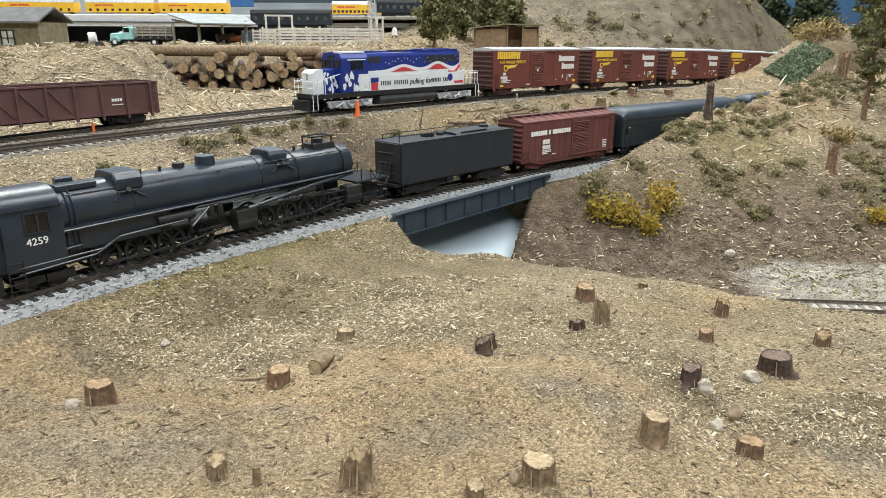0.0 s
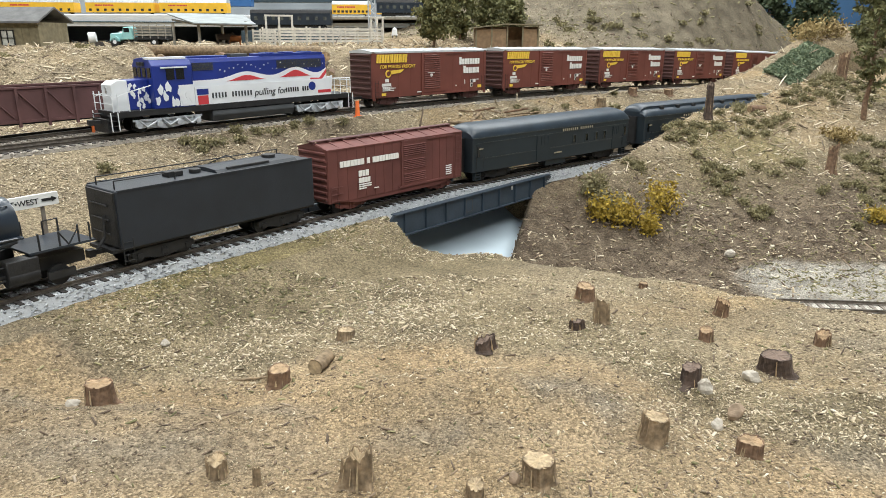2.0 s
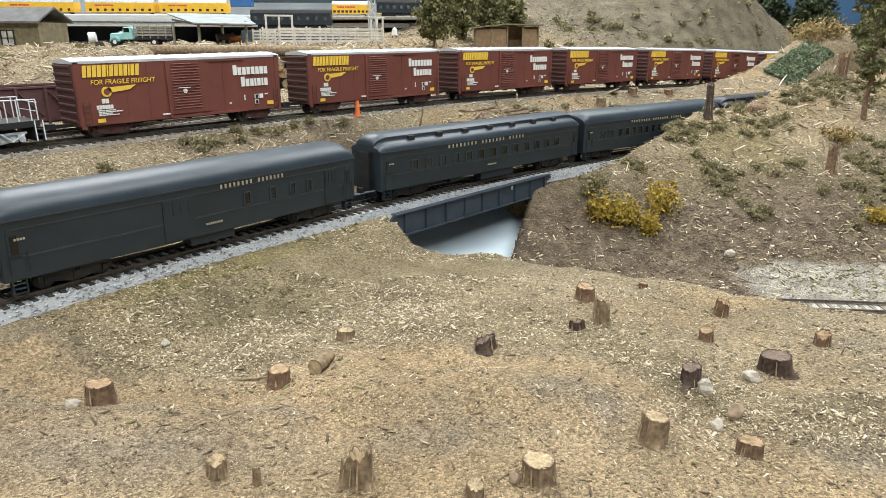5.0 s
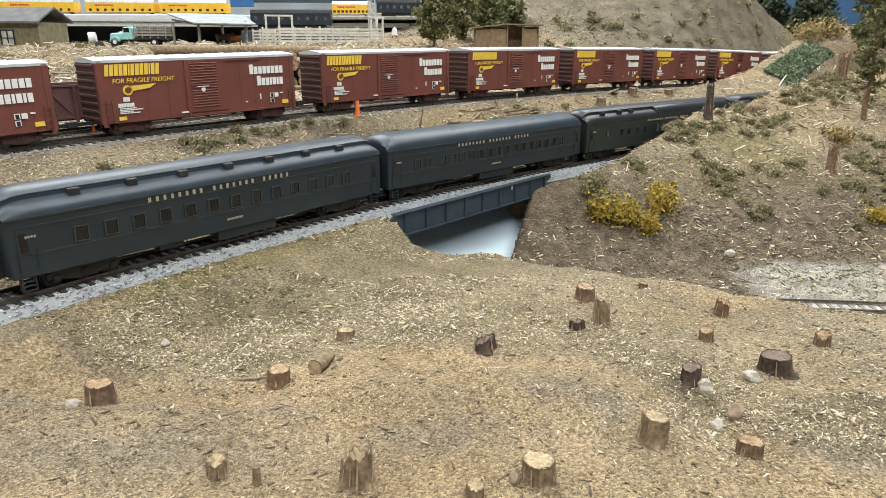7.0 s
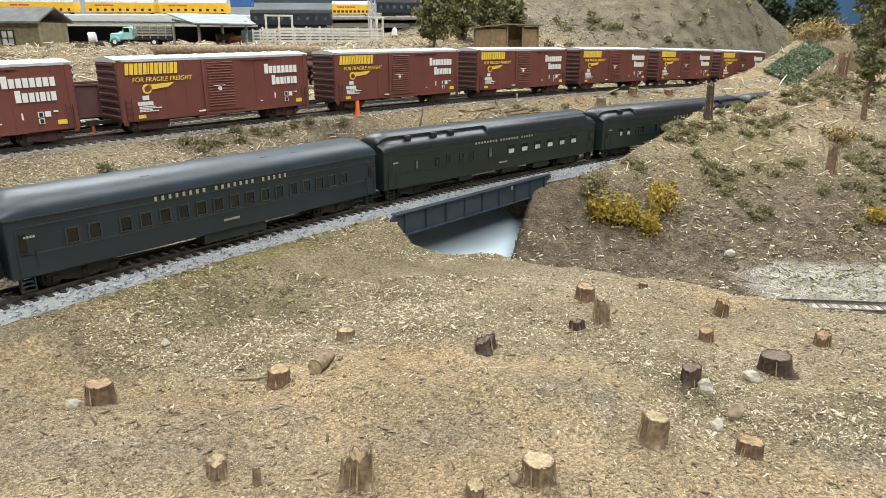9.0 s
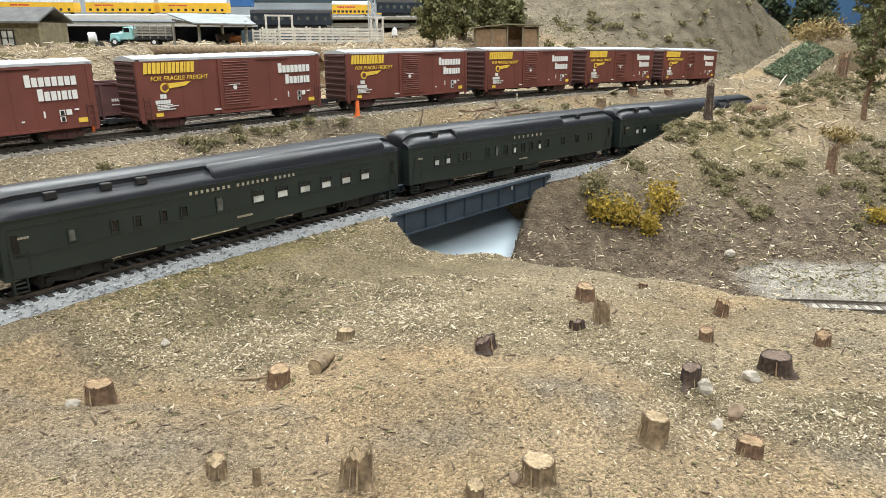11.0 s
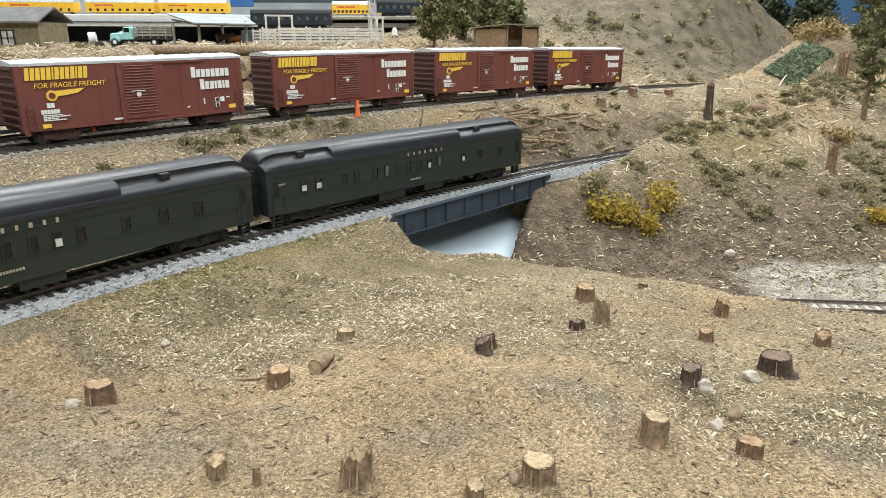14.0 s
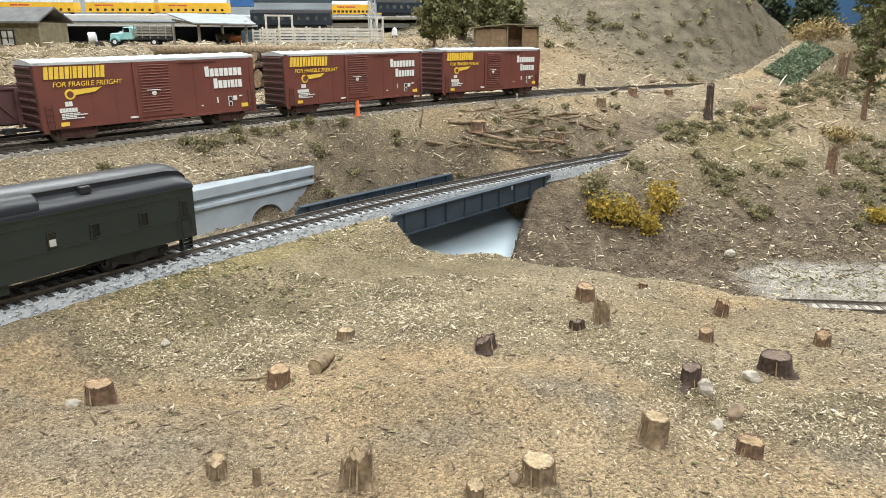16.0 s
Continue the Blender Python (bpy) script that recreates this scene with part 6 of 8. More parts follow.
def direction_sign():
    """White board on two posts beside the lower line, lettered for the running directions."""
    top = new("direction_sign")
    top.matrix_world = pose(-0.2461, 0.3483, 0, 0, 0, 53.7)
    bm = bmesh.new()
    box(bm, 0.0095, 0.0450, -0.0008, 0.0008, 0.0324, 0.0396)
    part("board", bm, "white", top, "white painted board", bevel=0.0002)
    for x in (0.0140, 0.0365):
        bm = bmesh.new()
        box(bm, x - 0.0009, x + 0.0009, 0.0008, 0.0024, -0.0200, 0.0385)
        part("post", bm, "tiegrey", top)
    words("lettering", "EAST\u2022WEST", 0.0118, 0.0345, 0.0043, -0.0010, "soot", top, "dark block letters")
    bm = bmesh.new()
    box(bm, 0.0358, 0.0415, -0.0012, -0.0007, 0.0353, 0.0367)
    prism(bm, [(0.0412, 0.0345), (0.0440, 0.0360), (0.0412, 0.0375)], -0.0012, -0.0007, "y")
    part("arrow", bm, "soot", top, "black arrow")
    return tagged(top, "white direction board with dark letters and arrow on posts", "sign")


direction_sign()


def creek_bed():
    """A smooth painted sheet that falls through the gorge under the bridge."""
    verts, faces, nu, nv = [], [], 24, 30
    for i in range(nu):
        for j in range(nv):
            d = -0.062 + 0.20 * j / (nv - 1)
            s = 0.070 + (0.205 - 0.75 * max(0.0, d)) * i / (nu - 1)
            p, t, n = frame_at(LOWER, s, d)
            f = (d + 0.062) / 0.20
            z = -0.022 - 0.070 * (f ** 0.75) + 0.0015 * math.sin(9 * s + 30 * d)
            verts.append((p[0], p[1], z))
    for i in range(nu - 1):
        for j in range(nv - 1):
            a = i * nv + j
            faces.append((a, a + 1, a + nv + 1, a + nv))
    m = shader("painted_creek", (0.56, 0.66, 0.73), 0.55, 0.0, 0.14, 9, 0.05, 300)
    ob = put_mesh("creek_bed", verts, faces, m, True)
    return tagged(ob, "smooth pale blue-grey painted creek bed", "creek", kind="structure")


creek_bed()
BRANCH = make_path(0.305, 0.454, (math.radians(173.5), 0.9), (-0.0560,), -0.2, 0.35)
track("rusty branch line on the gorge floor", BRANCH, -0.9, 0.20, 0.0, shader("pale_bed", (0.50, 0.47, 0.42), 0.9, 0, 0.3, 700, 0.5, 900, island=0.5,
      spread=[(0.0, (0.25, 0.22, 0.19)), (0.5, (0.50, 0.47, 0.41)), (1.0, (0.66, 0.63, 0.56))]), "tiegrey", -0.12, 0.18, bed=0.022)


# ---- loose cover on the ground ----
def scatter(count, seed, y0=0.15, y1=1.5, t0=-0.95, t1=0.95):
    rng = np.random.default_rng(seed)
    y = np.exp(rng.uniform(math.log(y0), math.log(y1), count))
    x = rng.uniform(t0, t1, count) * (0.05 + 0.70 * y)
    return rng, x, y


def on_track(x, y):
    d = np.abs(side_of(LOWER, x, y)[1])
    du = side_of(UPPER, x, y)[1]
    su = side_of(UPPER, x, y)[0]
    db = np.abs(side_of(BRANCH, x, y)[1])
    return (d < 0.020) | ((du < 0.018) & (du > np.where(su < 0.6, -0.078, -0.018))) | (db < 0.017)


CHIP_TAN = shader("wood_chips", (0.47, 0.38, 0.26), 0.9, 0, 0.2, 500, 0.2, 900, island=0.7,
                  spread=[(0.0, (0.07, 0.052, 0.034)), (0.25, (0.22, 0.17, 0.105)), (0.45, (0.42, 0.34, 0.225)), (0.8, (0.60, 0.51, 0.365)), (1.0, (0.78, 0.71, 0.57))])
CHIP_DARK = shader("bark_mulch", (0.16, 0.115, 0.08), 0.9, 0, 0.3, 500, 0.2, 900, island=0.8,
                   spread=[(0.0, (0.055, 0.038, 0.028)), (0.55, (0.15, 0.105, 0.07)), (0.85, (0.27, 0.20, 0.13)), (1.0, (0.48, 0.40, 0.30))])
CHIP_OLIVE = shader("dry_turf_flock", (0.22, 0.20, 0.10), 0.95, 0, 0.3, 500, 0.2, 900, island=0.8,
                    spread=[(0.0, (0.08, 0.075, 0.035)), (0.6, (0.20, 0.18, 0.085)), (1.0, (0.36, 0.31, 0.17))])


GRIT = shader("sandy_grit", (0.36, 0.27, 0.165), 0.9, 0, 0.2, 500, 0.2, 900, island=0.7,
              spread=[(0.0, (0.11, 0.082, 0.055)), (0.3, (0.25, 0.188, 0.118)), (0.75, (0.40, 0.308, 0.20)), (1.0, (0.62, 0.54, 0.41))])


def cover(name, count, seed, size, material, keep, longness=2.2, y1=1.5, label="", y0=0.15):
    rng, x, y = scatter(count, seed, y0, y1)
    z, dark, green, sand, orange, grey, *_ = terrain(x, y)
    ok = keep(x, y, dark, green, sand, orange, grey, rng) & ~on_track(x, y)
    x, y, z = x[ok], y[ok], z[ok]
    n = len(x)
    sz = size * np.minimum(rng.lognormal(0, 0.45, n), 1.9) * (0.65 + 0.9 * np.minimum(y, 1.2))
    pts = np.stack([x, y, z + sz * 0.28], 1)
    ob = chips(name, pts, sz, rng, material, longness)
    return tagged(ob, label, "ground cover", kind="stuff")


def litter(x, y):
    """How thickly the wood chips lie: heaped above the chip line, thin on the sand below it and along the rim."""
    up = y - chip_line(x) + 0.012 * rough(x, y, 0.04, 14, 2)
    thick = 0.05 + 0.95 * ramp(up, -0.006, 0.010)
    thick = thick * (1 - 0.72 * ramp(x, 0.02, 0.07) * ramp(up, 0.035, 0.06) * (y < 0.47)) * (1 - 0.55 * spot(x, y, -0.12, 0.40, 0.05, 0.04))
    return np.clip(thick + 0.30 * spot(x, y, 0.05, 0.262, 0.04, 0.014) + 0.9 * spot(x, y, 0.112, 0.268, 0.02, 0.028), 0, 1)


patch = lambda x, y, k, seed: rough(x, y, k, seed, 2)
cover("wood_chips", 260000, 101, 0.00060, CHIP_TAN, lambda x, y, dk, gr, sd, og, gy, r: (dk < 0.55) & (r.random(len(x)) < litter(x, y)) & (r.random(len(x)) < 0.62 + 0.7 * patch(x, y, 0.06, 5)) & (r.random(len(x)) > 0.6 * gy), 1.35,
      label="pale tan wood chips strewn over the dirt")
cover("fine_grit", 90000, 109, 0.00026, GRIT, lambda x, y, dk, gr, sd, og, gy, r: (dk < 0.6) & (r.random(len(x)) < 0.45 + 0.9 * patch(x, y, 0.022, 15)), 1.25, y1=0.46, label="fine tan grit on the sand", y0=0.17)
cover("wood_slivers", 1500, 102, 0.0005, CHIP_TAN, lambda x, y, dk, gr, sd, og, gy, r: (dk < 0.7) & (r.random(len(x)) < litter(x, y)) & (r.random(len(x)) < 0.35 + 0.7 * patch(x, y, 0.08, 6)), 4.0, label="long pale splinters of wood on the dirt")
cover("large_chips", 9500, 107, 0.00105, CHIP_TAN, lambda x, y, dk, gr, sd, og, gy, r: (gy < 0.4) & (r.random(len(x)) < litter(x, y)) & (r.random(len(x)) < 0.5 + 0.8 * patch(x, y, 0.06, 9)), 1.7, y1=0.9,
      label="larger pale wood chips on the dirt")
cover("slope_chips", 16000, 111, 0.00095, CHIP_TAN, lambda x, y, dk, gr, sd, og, gy, r: (gy < 0.3) & (sd < 0.3) & (r.random(len(x)) < 0.45 + 0.8 * patch(x, y, 0.07, 18)), 1.8, y1=1.15, label="pale chips and splinters on the banks", y0=0.5)
cover("dark_crumbs", 12000, 110, 0.00062, CHIP_DARK, lambda x, y, dk, gr, sd, og, gy, r: (dk < 0.5) & (r.random(len(x)) < 0.35 + 0.9 * patch(x, y, 0.04, 16)), 1.3, y1=0.6, label="dark crumbs of bark and soil on the dirt")
# mulch follows the dark mask, so it also thickens in the painted shade
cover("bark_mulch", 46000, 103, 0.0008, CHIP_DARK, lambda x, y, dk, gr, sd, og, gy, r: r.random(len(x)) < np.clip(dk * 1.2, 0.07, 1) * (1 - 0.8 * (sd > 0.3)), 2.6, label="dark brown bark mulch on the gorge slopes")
cover("turf_flock", 52000, 104, 0.0009, CHIP_OLIVE, lambda x, y, dk, gr, sd, og, gy, r: r.random(len(x)) < np.clip(gr * 1.1, 0.03, 1), 1.8, label="dull olive dry turf flock")
cover("twigs", 6000, 105, 0.0007, CHIP_DARK, lambda x, y, dk, gr, sd, og, gy, r: (y > 0.52) & (gy < 0.8), 8.0, label="fine brown twigs on the banks", y0=0.5)
cover("pale_twigs", 8000, 106, 0.00085, CHIP_TAN, lambda x, y, dk, gr, sd, og, gy, r: (y > 0.55) & (gy < 0.4) & (dk < 0.6), 8.0, label="bleached twigs on the banks", y0=0.5)

# ---- stumps ----
BARK = [shader("bark_brown", (0.17, 0.105, 0.065), 0.9, 0, 0.45, 300, 0.8, 500), shader("bark_dark", (0.066, 0.044, 0.033), 0.85, 0, 0.45, 300, 0.8, 500),
        shader("bark_bleached", (0.215, 0.155, 0.095), 0.9, 0, 0.5, 300, 0.8, 500)]
CUT = [shader("cut_wood", (0.31, 0.215, 0.125), 0.9, 0, 0.45, 350, 0.3, 700), shader("cut_dark", (0.15, 0.105, 0.08), 0.85, 0, 0.3, 350, 0.3, 700),
       shader("cut_pale", (0.36, 0.275, 0.17), 0.9, 0, 0.45, 350, 0.3, 700)]


def stump(x, y, r, h, kind, lean=0.0, ragged=0.0, seed=0, label="", name="tree_stump"):
    """A sawn trunk: torn, furrowed bark over a lobed root flare, a shallow cut face with rings, shreds of wood at the rim."""
    rng = random.Random(seed)
    top = new(name)
    z = ground_z(x, y)
    top.matrix_world = pose(x, y, z - 0.0016, lean * 40, lean * 25, rng.uniform(0, 360))
    seg = 36
    ang = [i * 2 * math.pi / seg for i in range(seg)]
    ph, ph2 = rng.uniform(0, 6), rng.uniform(0, 6)
    lobes = rng.choice((4, 5, 6))
    oval = [1 + 0.10 * math.cos(2 * a + ph) + 0.05 * math.sin(3 * a + ph2) for a in ang]
    furrow = [rng.uniform(-0.16, 0.03) if i % 3 == 0 else rng.uniform(-0.03, 0.07) for i in range(seg)]
    cut = [h * (1 + ragged * (0.28 * math.sin(a + ph) + 0.12 * math.sin(3 * a + 2 * ph)) + (0.03 + 0.16 * ragged) * rng.uniform(-1, 1)) for a in ang]
    bm = bmesh.new()
    rings = []
    for f, k, lob in ((0.0, 1.42, 0.26), (0.10, 1.20, 0.17), (0.24, 1.06, 0.08), (0.45, 1.0, 0.03), (0.72, 0.97, 0.0), (1.0, 0.95, 0.0)):
        ring = []
        for i, a in enumerate(ang):
            q = r * oval[i] * (k + lob * math.sin(lobes * a + ph2) + furrow[i] * (0.5 + 0.5 * f) + rng.uniform(-0.035, 0.035))
            ring.append(bm.verts.new((q * math.cos(a), q * math.sin(a), cut[i] * f)))
        rings.append(ring)
    inner = [bm.verts.new((v.co.x * 0.88, v.co.y * 0.88, v.co.z - 0.02 * h)) for v in rings[-1]]
    low = [bm.verts.new((v.co.x * 0.9, v.co.y * 0.9, v.co.z * 0.85)) for v in inner]
    for a, b in zip(rings + [inner], rings[1:] + [inner, low]):
        if a is b:
            continue
        for i in range(seg):
            bm.faces.new((a[i], a[(i + 1) % seg], b[(i + 1) % seg], b[i]))
    part("bark", bm, BARK[kind], top)
    bm = bmesh.new()
    mid = sum(cut) / seg * (1.0 - 0.30 * ragged)
    loops = []
    for f in (0.93, 0.62, 0.30):
        loops.append([bm.verts.new((f * r * oval[i] * math.cos(a), f * r * oval[i] * math.sin(a), (cut[i] * f + mid * (1 - f)) * rng.uniform(0.965, 0.995))) for i, a in enumerate(ang)])
    c = bm.verts.new((0, 0, mid * 0.98))
    for a, b in zip(loops[:-1], loops[1:]):
        for i in range(seg):
            bm.faces.new((a[i], a[(i + 1) % seg], b[(i + 1) % seg], b[i]))
    for i in range(seg):
        bm.faces.new((loops[-1][i], loops[-1][(i + 1) % seg], c))
    part("cut_face", bm, CUT[kind], top)
    bm = bmesh.new()
    for k in range(int(5 + 9 * ragged)):
        a = rng.uniform(0, 2 * math.pi)
        q = (0.98 * r * math.cos(a), 0.98 * r * math.sin(a))
        f0, f1 = rng.uniform(0.05, 0.35), rng.uniform(0.55, 0.95 + 0.25 * ragged)
        rod(bm, (q[0] * 1.12, q[1] * 1.12, h * f0), (q[0], q[1], h * f1), r * rng.uniform(0.05, 0.11), 5, r * 0.03)
    part("torn_wood", bm, CUT[2 if kind != 1 else 0], top)
    text = label or ("dark brown sawn tree stump", "nearly black sawn tree stump", "bleached pale tree stump")[kind] + " in wood chips"
    return tagged(top, text, "tree stump", "stumps")


STUMPS = ((-0.149, 0.269, 0.0057, 0.0113, 0, 0), (-0.077, 0.292, 0.0053, 0.0090, 0, 0), (-0.050, 0.328, 0.0041, 0.0060, 2, 0.3), (-0.031, 0.215, 0.0052, 0.0135, 2, 0.7),
          (-0.083, 0.219, 0.0037, 0.0080, 2, 0.4), (0.011, 0.204, 0.0035, 0.0078, 2, 0.2), (0.035, 0.214, 0.0056, 0.0104, 2, 0.05), (0.083, 0.378, 0.0058, 0.0095, 0, 0.15),
          (0.086, 0.346, 0.0042, 0.0128, 2, 0.9), (0.126, 0.408, 0.0028, 0.0052, 0, 0.1), (0.158, 0.365, 0.0036, 0.0103, 0, 0.3))
STUMPS_B = ((0.135, 0.326, 0.0038, 0.0073, 0, 0.2), (0.113, 0.283, 0.0047, 0.0093, 1, 0.2), (0.157, 0.295, 0.0064, 0.0100, 1, 0.05), (0.082, 0.237, 0.0056, 0.0125, 2, 0.15),
            (0.116, 0.227, 0.0043, 0.0081, 0, 0.1), (0.195, 0.326, 0.0041, 0.0081, 0, 0.4), (0.022, 0.322, 0.0052, 0.0062, 1, 0.9), (0.072, 0.341, 0.0040, 0.0050, 1, 0.8),
            (0.206, 0.923, 0.0062, 0.0150, 2, 0.1), (0.037, 0.743, 0.0080, 0.0110, 0, 0.1), (0.134, 0.794, 0.0052, 0.0112, 0, 0.1))
STUMPS_C = ((0.269, 1.007, 0.0056, 0.0113, 0, 0.2), (0.335, 1.054, 0.0059, 0.0101, 0, 0.2), (0.218, 1.129, 0.0058, 0.0190, 1, 0.1), (-0.067, 0.214, 0.0014, 0.0082, 2, 0.2))
for i, (x, y, r, h, kind, ragged) in enumerate(STUMPS + STUMPS_B + STUMPS_C):
    stump(x, y, r, h, kind, lean=0.12 * math.sin(i * 2.3), ragged=ragged, seed=i)
stump(0.402, 0.711, 0.0046, 0.0290, 0, 0.05, 0.25, 60, "tall broken snag with a white cut top", "tree_snag")
stump(0.2985, 0.791, 0.0043, 0.0390, 1, 0.02, 0.05, 61, "slim dark weathered post on the knoll", "wooden_post")
stump(0.554, 0.993, 0.0064, 0.0360, 0, 0.05, 0.3, 62, "reddish broken snag on the ridge", "tree_snag")


def fallen_log(x, y, length, r, yaw, kind=2, tilt_=0.0, lift=0.0, label="bleached fallen log on the slope", group="logs"):
    top = new("log")
    top.matrix_world = pose(x, y, ground_z(x, y) + r * 0.8 + lift, 0, tilt_, yaw)
    rng = random.Random(int(x * 9999 + y * 777))
    seg = 12
    bm = bmesh.new()
    rings = []
    for k in range(5):
        f = k / 4
        rr = r * (1 - 0.12 * f) * rng.uniform(0.93, 1.07)
        rings.append([bm.verts.new(((f - 0.5) * length, rr * math.cos(i * 2 * math.pi / seg), rr * math.sin(i * 2 * math.pi / seg) + r * 0.1 * math.sin(f * 5 + x * 50))) for i in range(seg)])
    for a, b in zip(rings[:-1], rings[1:]):
        for i in range(seg):
            bm.faces.new((a[i], a[(i + 1) % seg], b[(i + 1) % seg], b[i]))
    ends = [[v.co.copy() for v in rings[0]], [v.co.copy() for v in rings[-1]]]
    part("bark", bm, BARK[kind], top, smooth=True)
    for pts, dx in ((ends[0], -0.0003), (ends[1], 0.0003)):
        bm = bmesh.new()
        bm.faces.new([bm.verts.new((p.x + dx, p.y * 0.97, p.z * 0.97)) for p in pts])
        part("cut_end", bm, CUT[2 if kind == 2 else 0], top)
    return tagged(top, label, "log", group)


fallen_log(-0.058, 0.302, 0.013, 0.0038, 70, 2, label="short bleached log in wood chips")
fallen_log(0.377, 0.845, 0.022, 0.0048, 20, 0, label="short reddish log on the knoll")
fallen_log(-0.093, 0.291, 0.024, 0.0006, 12, 2, label="thin straw-coloured stick on the dirt")
fallen_log(0.372, 1.255, 0.020, 0.0042, 15, 2)
for i, (x, y, ln, r, yaw) in enumerate(((0.020, 0.745, 0.05, 0.0019, 8), (0.050, 0.735, 0.055, 0.0022, -12), (0.075, 0.745, 0.06, 0.0024, -35), (0.035, 0.760, 0.03, 0.0020, 70),
                                        (0.015, 0.725, 0.04, 0.0015, -20), (0.060, 0.722, 0.045, 0.0016, 15), (0.095, 0.740, 0.04, 0.0020, -40), (0.085, 0.800, 0.04, 0.0014, 30),
                                        (0.120, 0.830, 0.035, 0.0015, -30), (0.160, 0.850, 0.04, 0.0014, 55), (0.180, 0.880, 0.03, 0.0014, -50), (0.140, 0.775, 0.03, 0.0012, -60))):
    fallen_log(x, y, ln, r, yaw, 2, 12 * math.sin(i * 1.7), 0.002 if i < 7 else 0, "bleached dead branch in a slash pile", "dead branches")

rng_s = random.Random(44)
for i in range(34):
    x = rng_s.uniform(-0.01, 0.20)
    y = 0.725 + 0.55 * max(0.0, x) + rng_s.uniform(-0.02, 0.07)
    if abs(side_of(LOWER, [x], [y])[1][0]) > 0.035 and side_of(UPPER, [x], [y])[1][0] > 0.03:
        fallen_log(x, y, rng_s.uniform(0.02, 0.055), rng_s.uniform(0.0009, 0.0020), rng_s.uniform(-60, 60), rng_s.choice((2, 2, 2, 0)), rng_s.uniform(-15, 15), 0.0015,
                   "bleached dead branch strewn on the bank", "dead branches")

# ---- rocks ----
ROCK = [shader("pale_rock", (0.42, 0.38, 0.32), 0.9, 0, 0.25, 250, 0.7, 500), shader("brown_rock", (0.26, 0.19, 0.13), 0.9, 0, 0.3, 250, 0.7, 500)]


def rock(x, y, r, h, kind, seed):
    rng = random.Random(seed)
    bm = bmesh.new()
    bmesh.ops.create_icosphere(bm, subdivisions=2, radius=1.0)
    for v in bm.verts:
        k = 1 + 0.50 * noise.noise(v.co * 1.1 + Vector((seed * 1.37, 0.3, 0))) + rng.uniform(-0.07, 0.07)
        v.co = Vector((v.co.x * r * k, v.co.y * r * 0.8 * k, max(v.co.z, -0.5) * h * 0.6 * k))
    ob = part("rock", bm, ROCK[kind])
    ob.matrix_world = pose(x, y, ground_z(x, y) + h * 0.22, 0, 0, rng.uniform(0, 360))
    return tagged(ob, ("pale angular rock on the dirt", "brown angular rock on the dirt")[kind], "rock", "rocks")


for i, (x, y, r, h, k) in enumerate(((0.117, 0.276, 0.0035, 0.0066, 0), (0.142, 0.286, 0.0039, 0.0060, 0), (0.124, 0.259, 0.0038, 0.0066, 1), (0.115, 0.255, 0.0030, 0.0045, 0),
                                     (-0.141, 0.321, 0.0027, 0.0032, 0), (-0.161, 0.268, 0.0032, 0.0030, 0), (0.026, 0.212, 0.0024, 0.0044, 1), (0.245, 0.564, 0.0048, 0.0070, 0),
                                     (-0.040, 0.358, 0.0018, 0.0020, 0), (0.120, 0.243, 0.0024, 0.0030, 1), (0.060, 0.605, 0.010, 0.014, 1), (-0.006, 0.560, 0.006, 0.012, 1))):
    rock(x, y, r, h, k, 200 + i)

# ---- bushes and trees ----
def leaf_cloud(name, centres, sizes, rng, material):
    """Many small bent leaf quads in one mesh."""
    n = len(centres)
    unit = np.array([(-1, 0, 0), (0, -.55, .15), (1, 0, 0), (0, .55, .15)], float)
    q = rng.normal(size=(n, 4))
    q /= np.linalg.norm(q, axis=1)[:, None]
    w, x, y, z = q.T
    rot = np.stack([np.stack([1 - 2 * (y * y + z * z), 2 * (x * y - z * w), 2 * (x * z + y * w)], 1), np.stack([2 * (x * y + z * w), 1 - 2 * (x * x + z * z), 2 * (y * z - x * w)], 1),
                    np.stack([2 * (x * z - y * w), 2 * (y * z + x * w), 1 - 2 * (x * x + y * y)], 1)], 1)
    v = np.einsum("nij,kj->nki", rot, unit) * sizes[:, None, None] + centres[:, None]
    f = (np.arange(n) * 4)[:, None] + np.arange(4)[None]
    me = bpy.data.meshes.new(name)
    me.from_pydata(v.reshape(-1, 3).tolist(), [], f.tolist())
    me.materials.append(material)
    return new(name, me)


def leafmat(name, dark_, mid, light):
    return shader(name, mid, 0.85, 0, 0.25, 300, 0.0, island=0.8, spread=[(0.0, dark_), (0.6, mid), (1.0, light)])


LEAF = {
    "olive": leafmat("olive_foliage", (0.10, 0.09, 0.045), (0.23, 0.20, 0.10), (0.38, 0.34, 0.19)),
    "yellow": leafmat("yellow_autumn_foliage", (0.16, 0.11, 0.015), (0.36, 0.25, 0.03), (0.52, 0.38, 0.06)),
    "pine": leafmat("pine_needles", (0.018, 0.03, 0.014), (0.045, 0.065, 0.03), (0.09, 0.11, 0.05)),
    "broad": leafmat("olive_tree_foliage", (0.06, 0.065, 0.025), (0.16, 0.16, 0.065), (0.30, 0.28, 0.13)),
    "straw": leafmat("straw_weeds", (0.16, 0.11, 0.04), (0.30, 0.22, 0.09), (0.42, 0.33, 0.16)),
    "green": leafmat("green_mat_foliage", (0.07, 0.10, 0.06), (0.16, 0.20, 0.12), (0.28, 0.32, 0.20)),
}


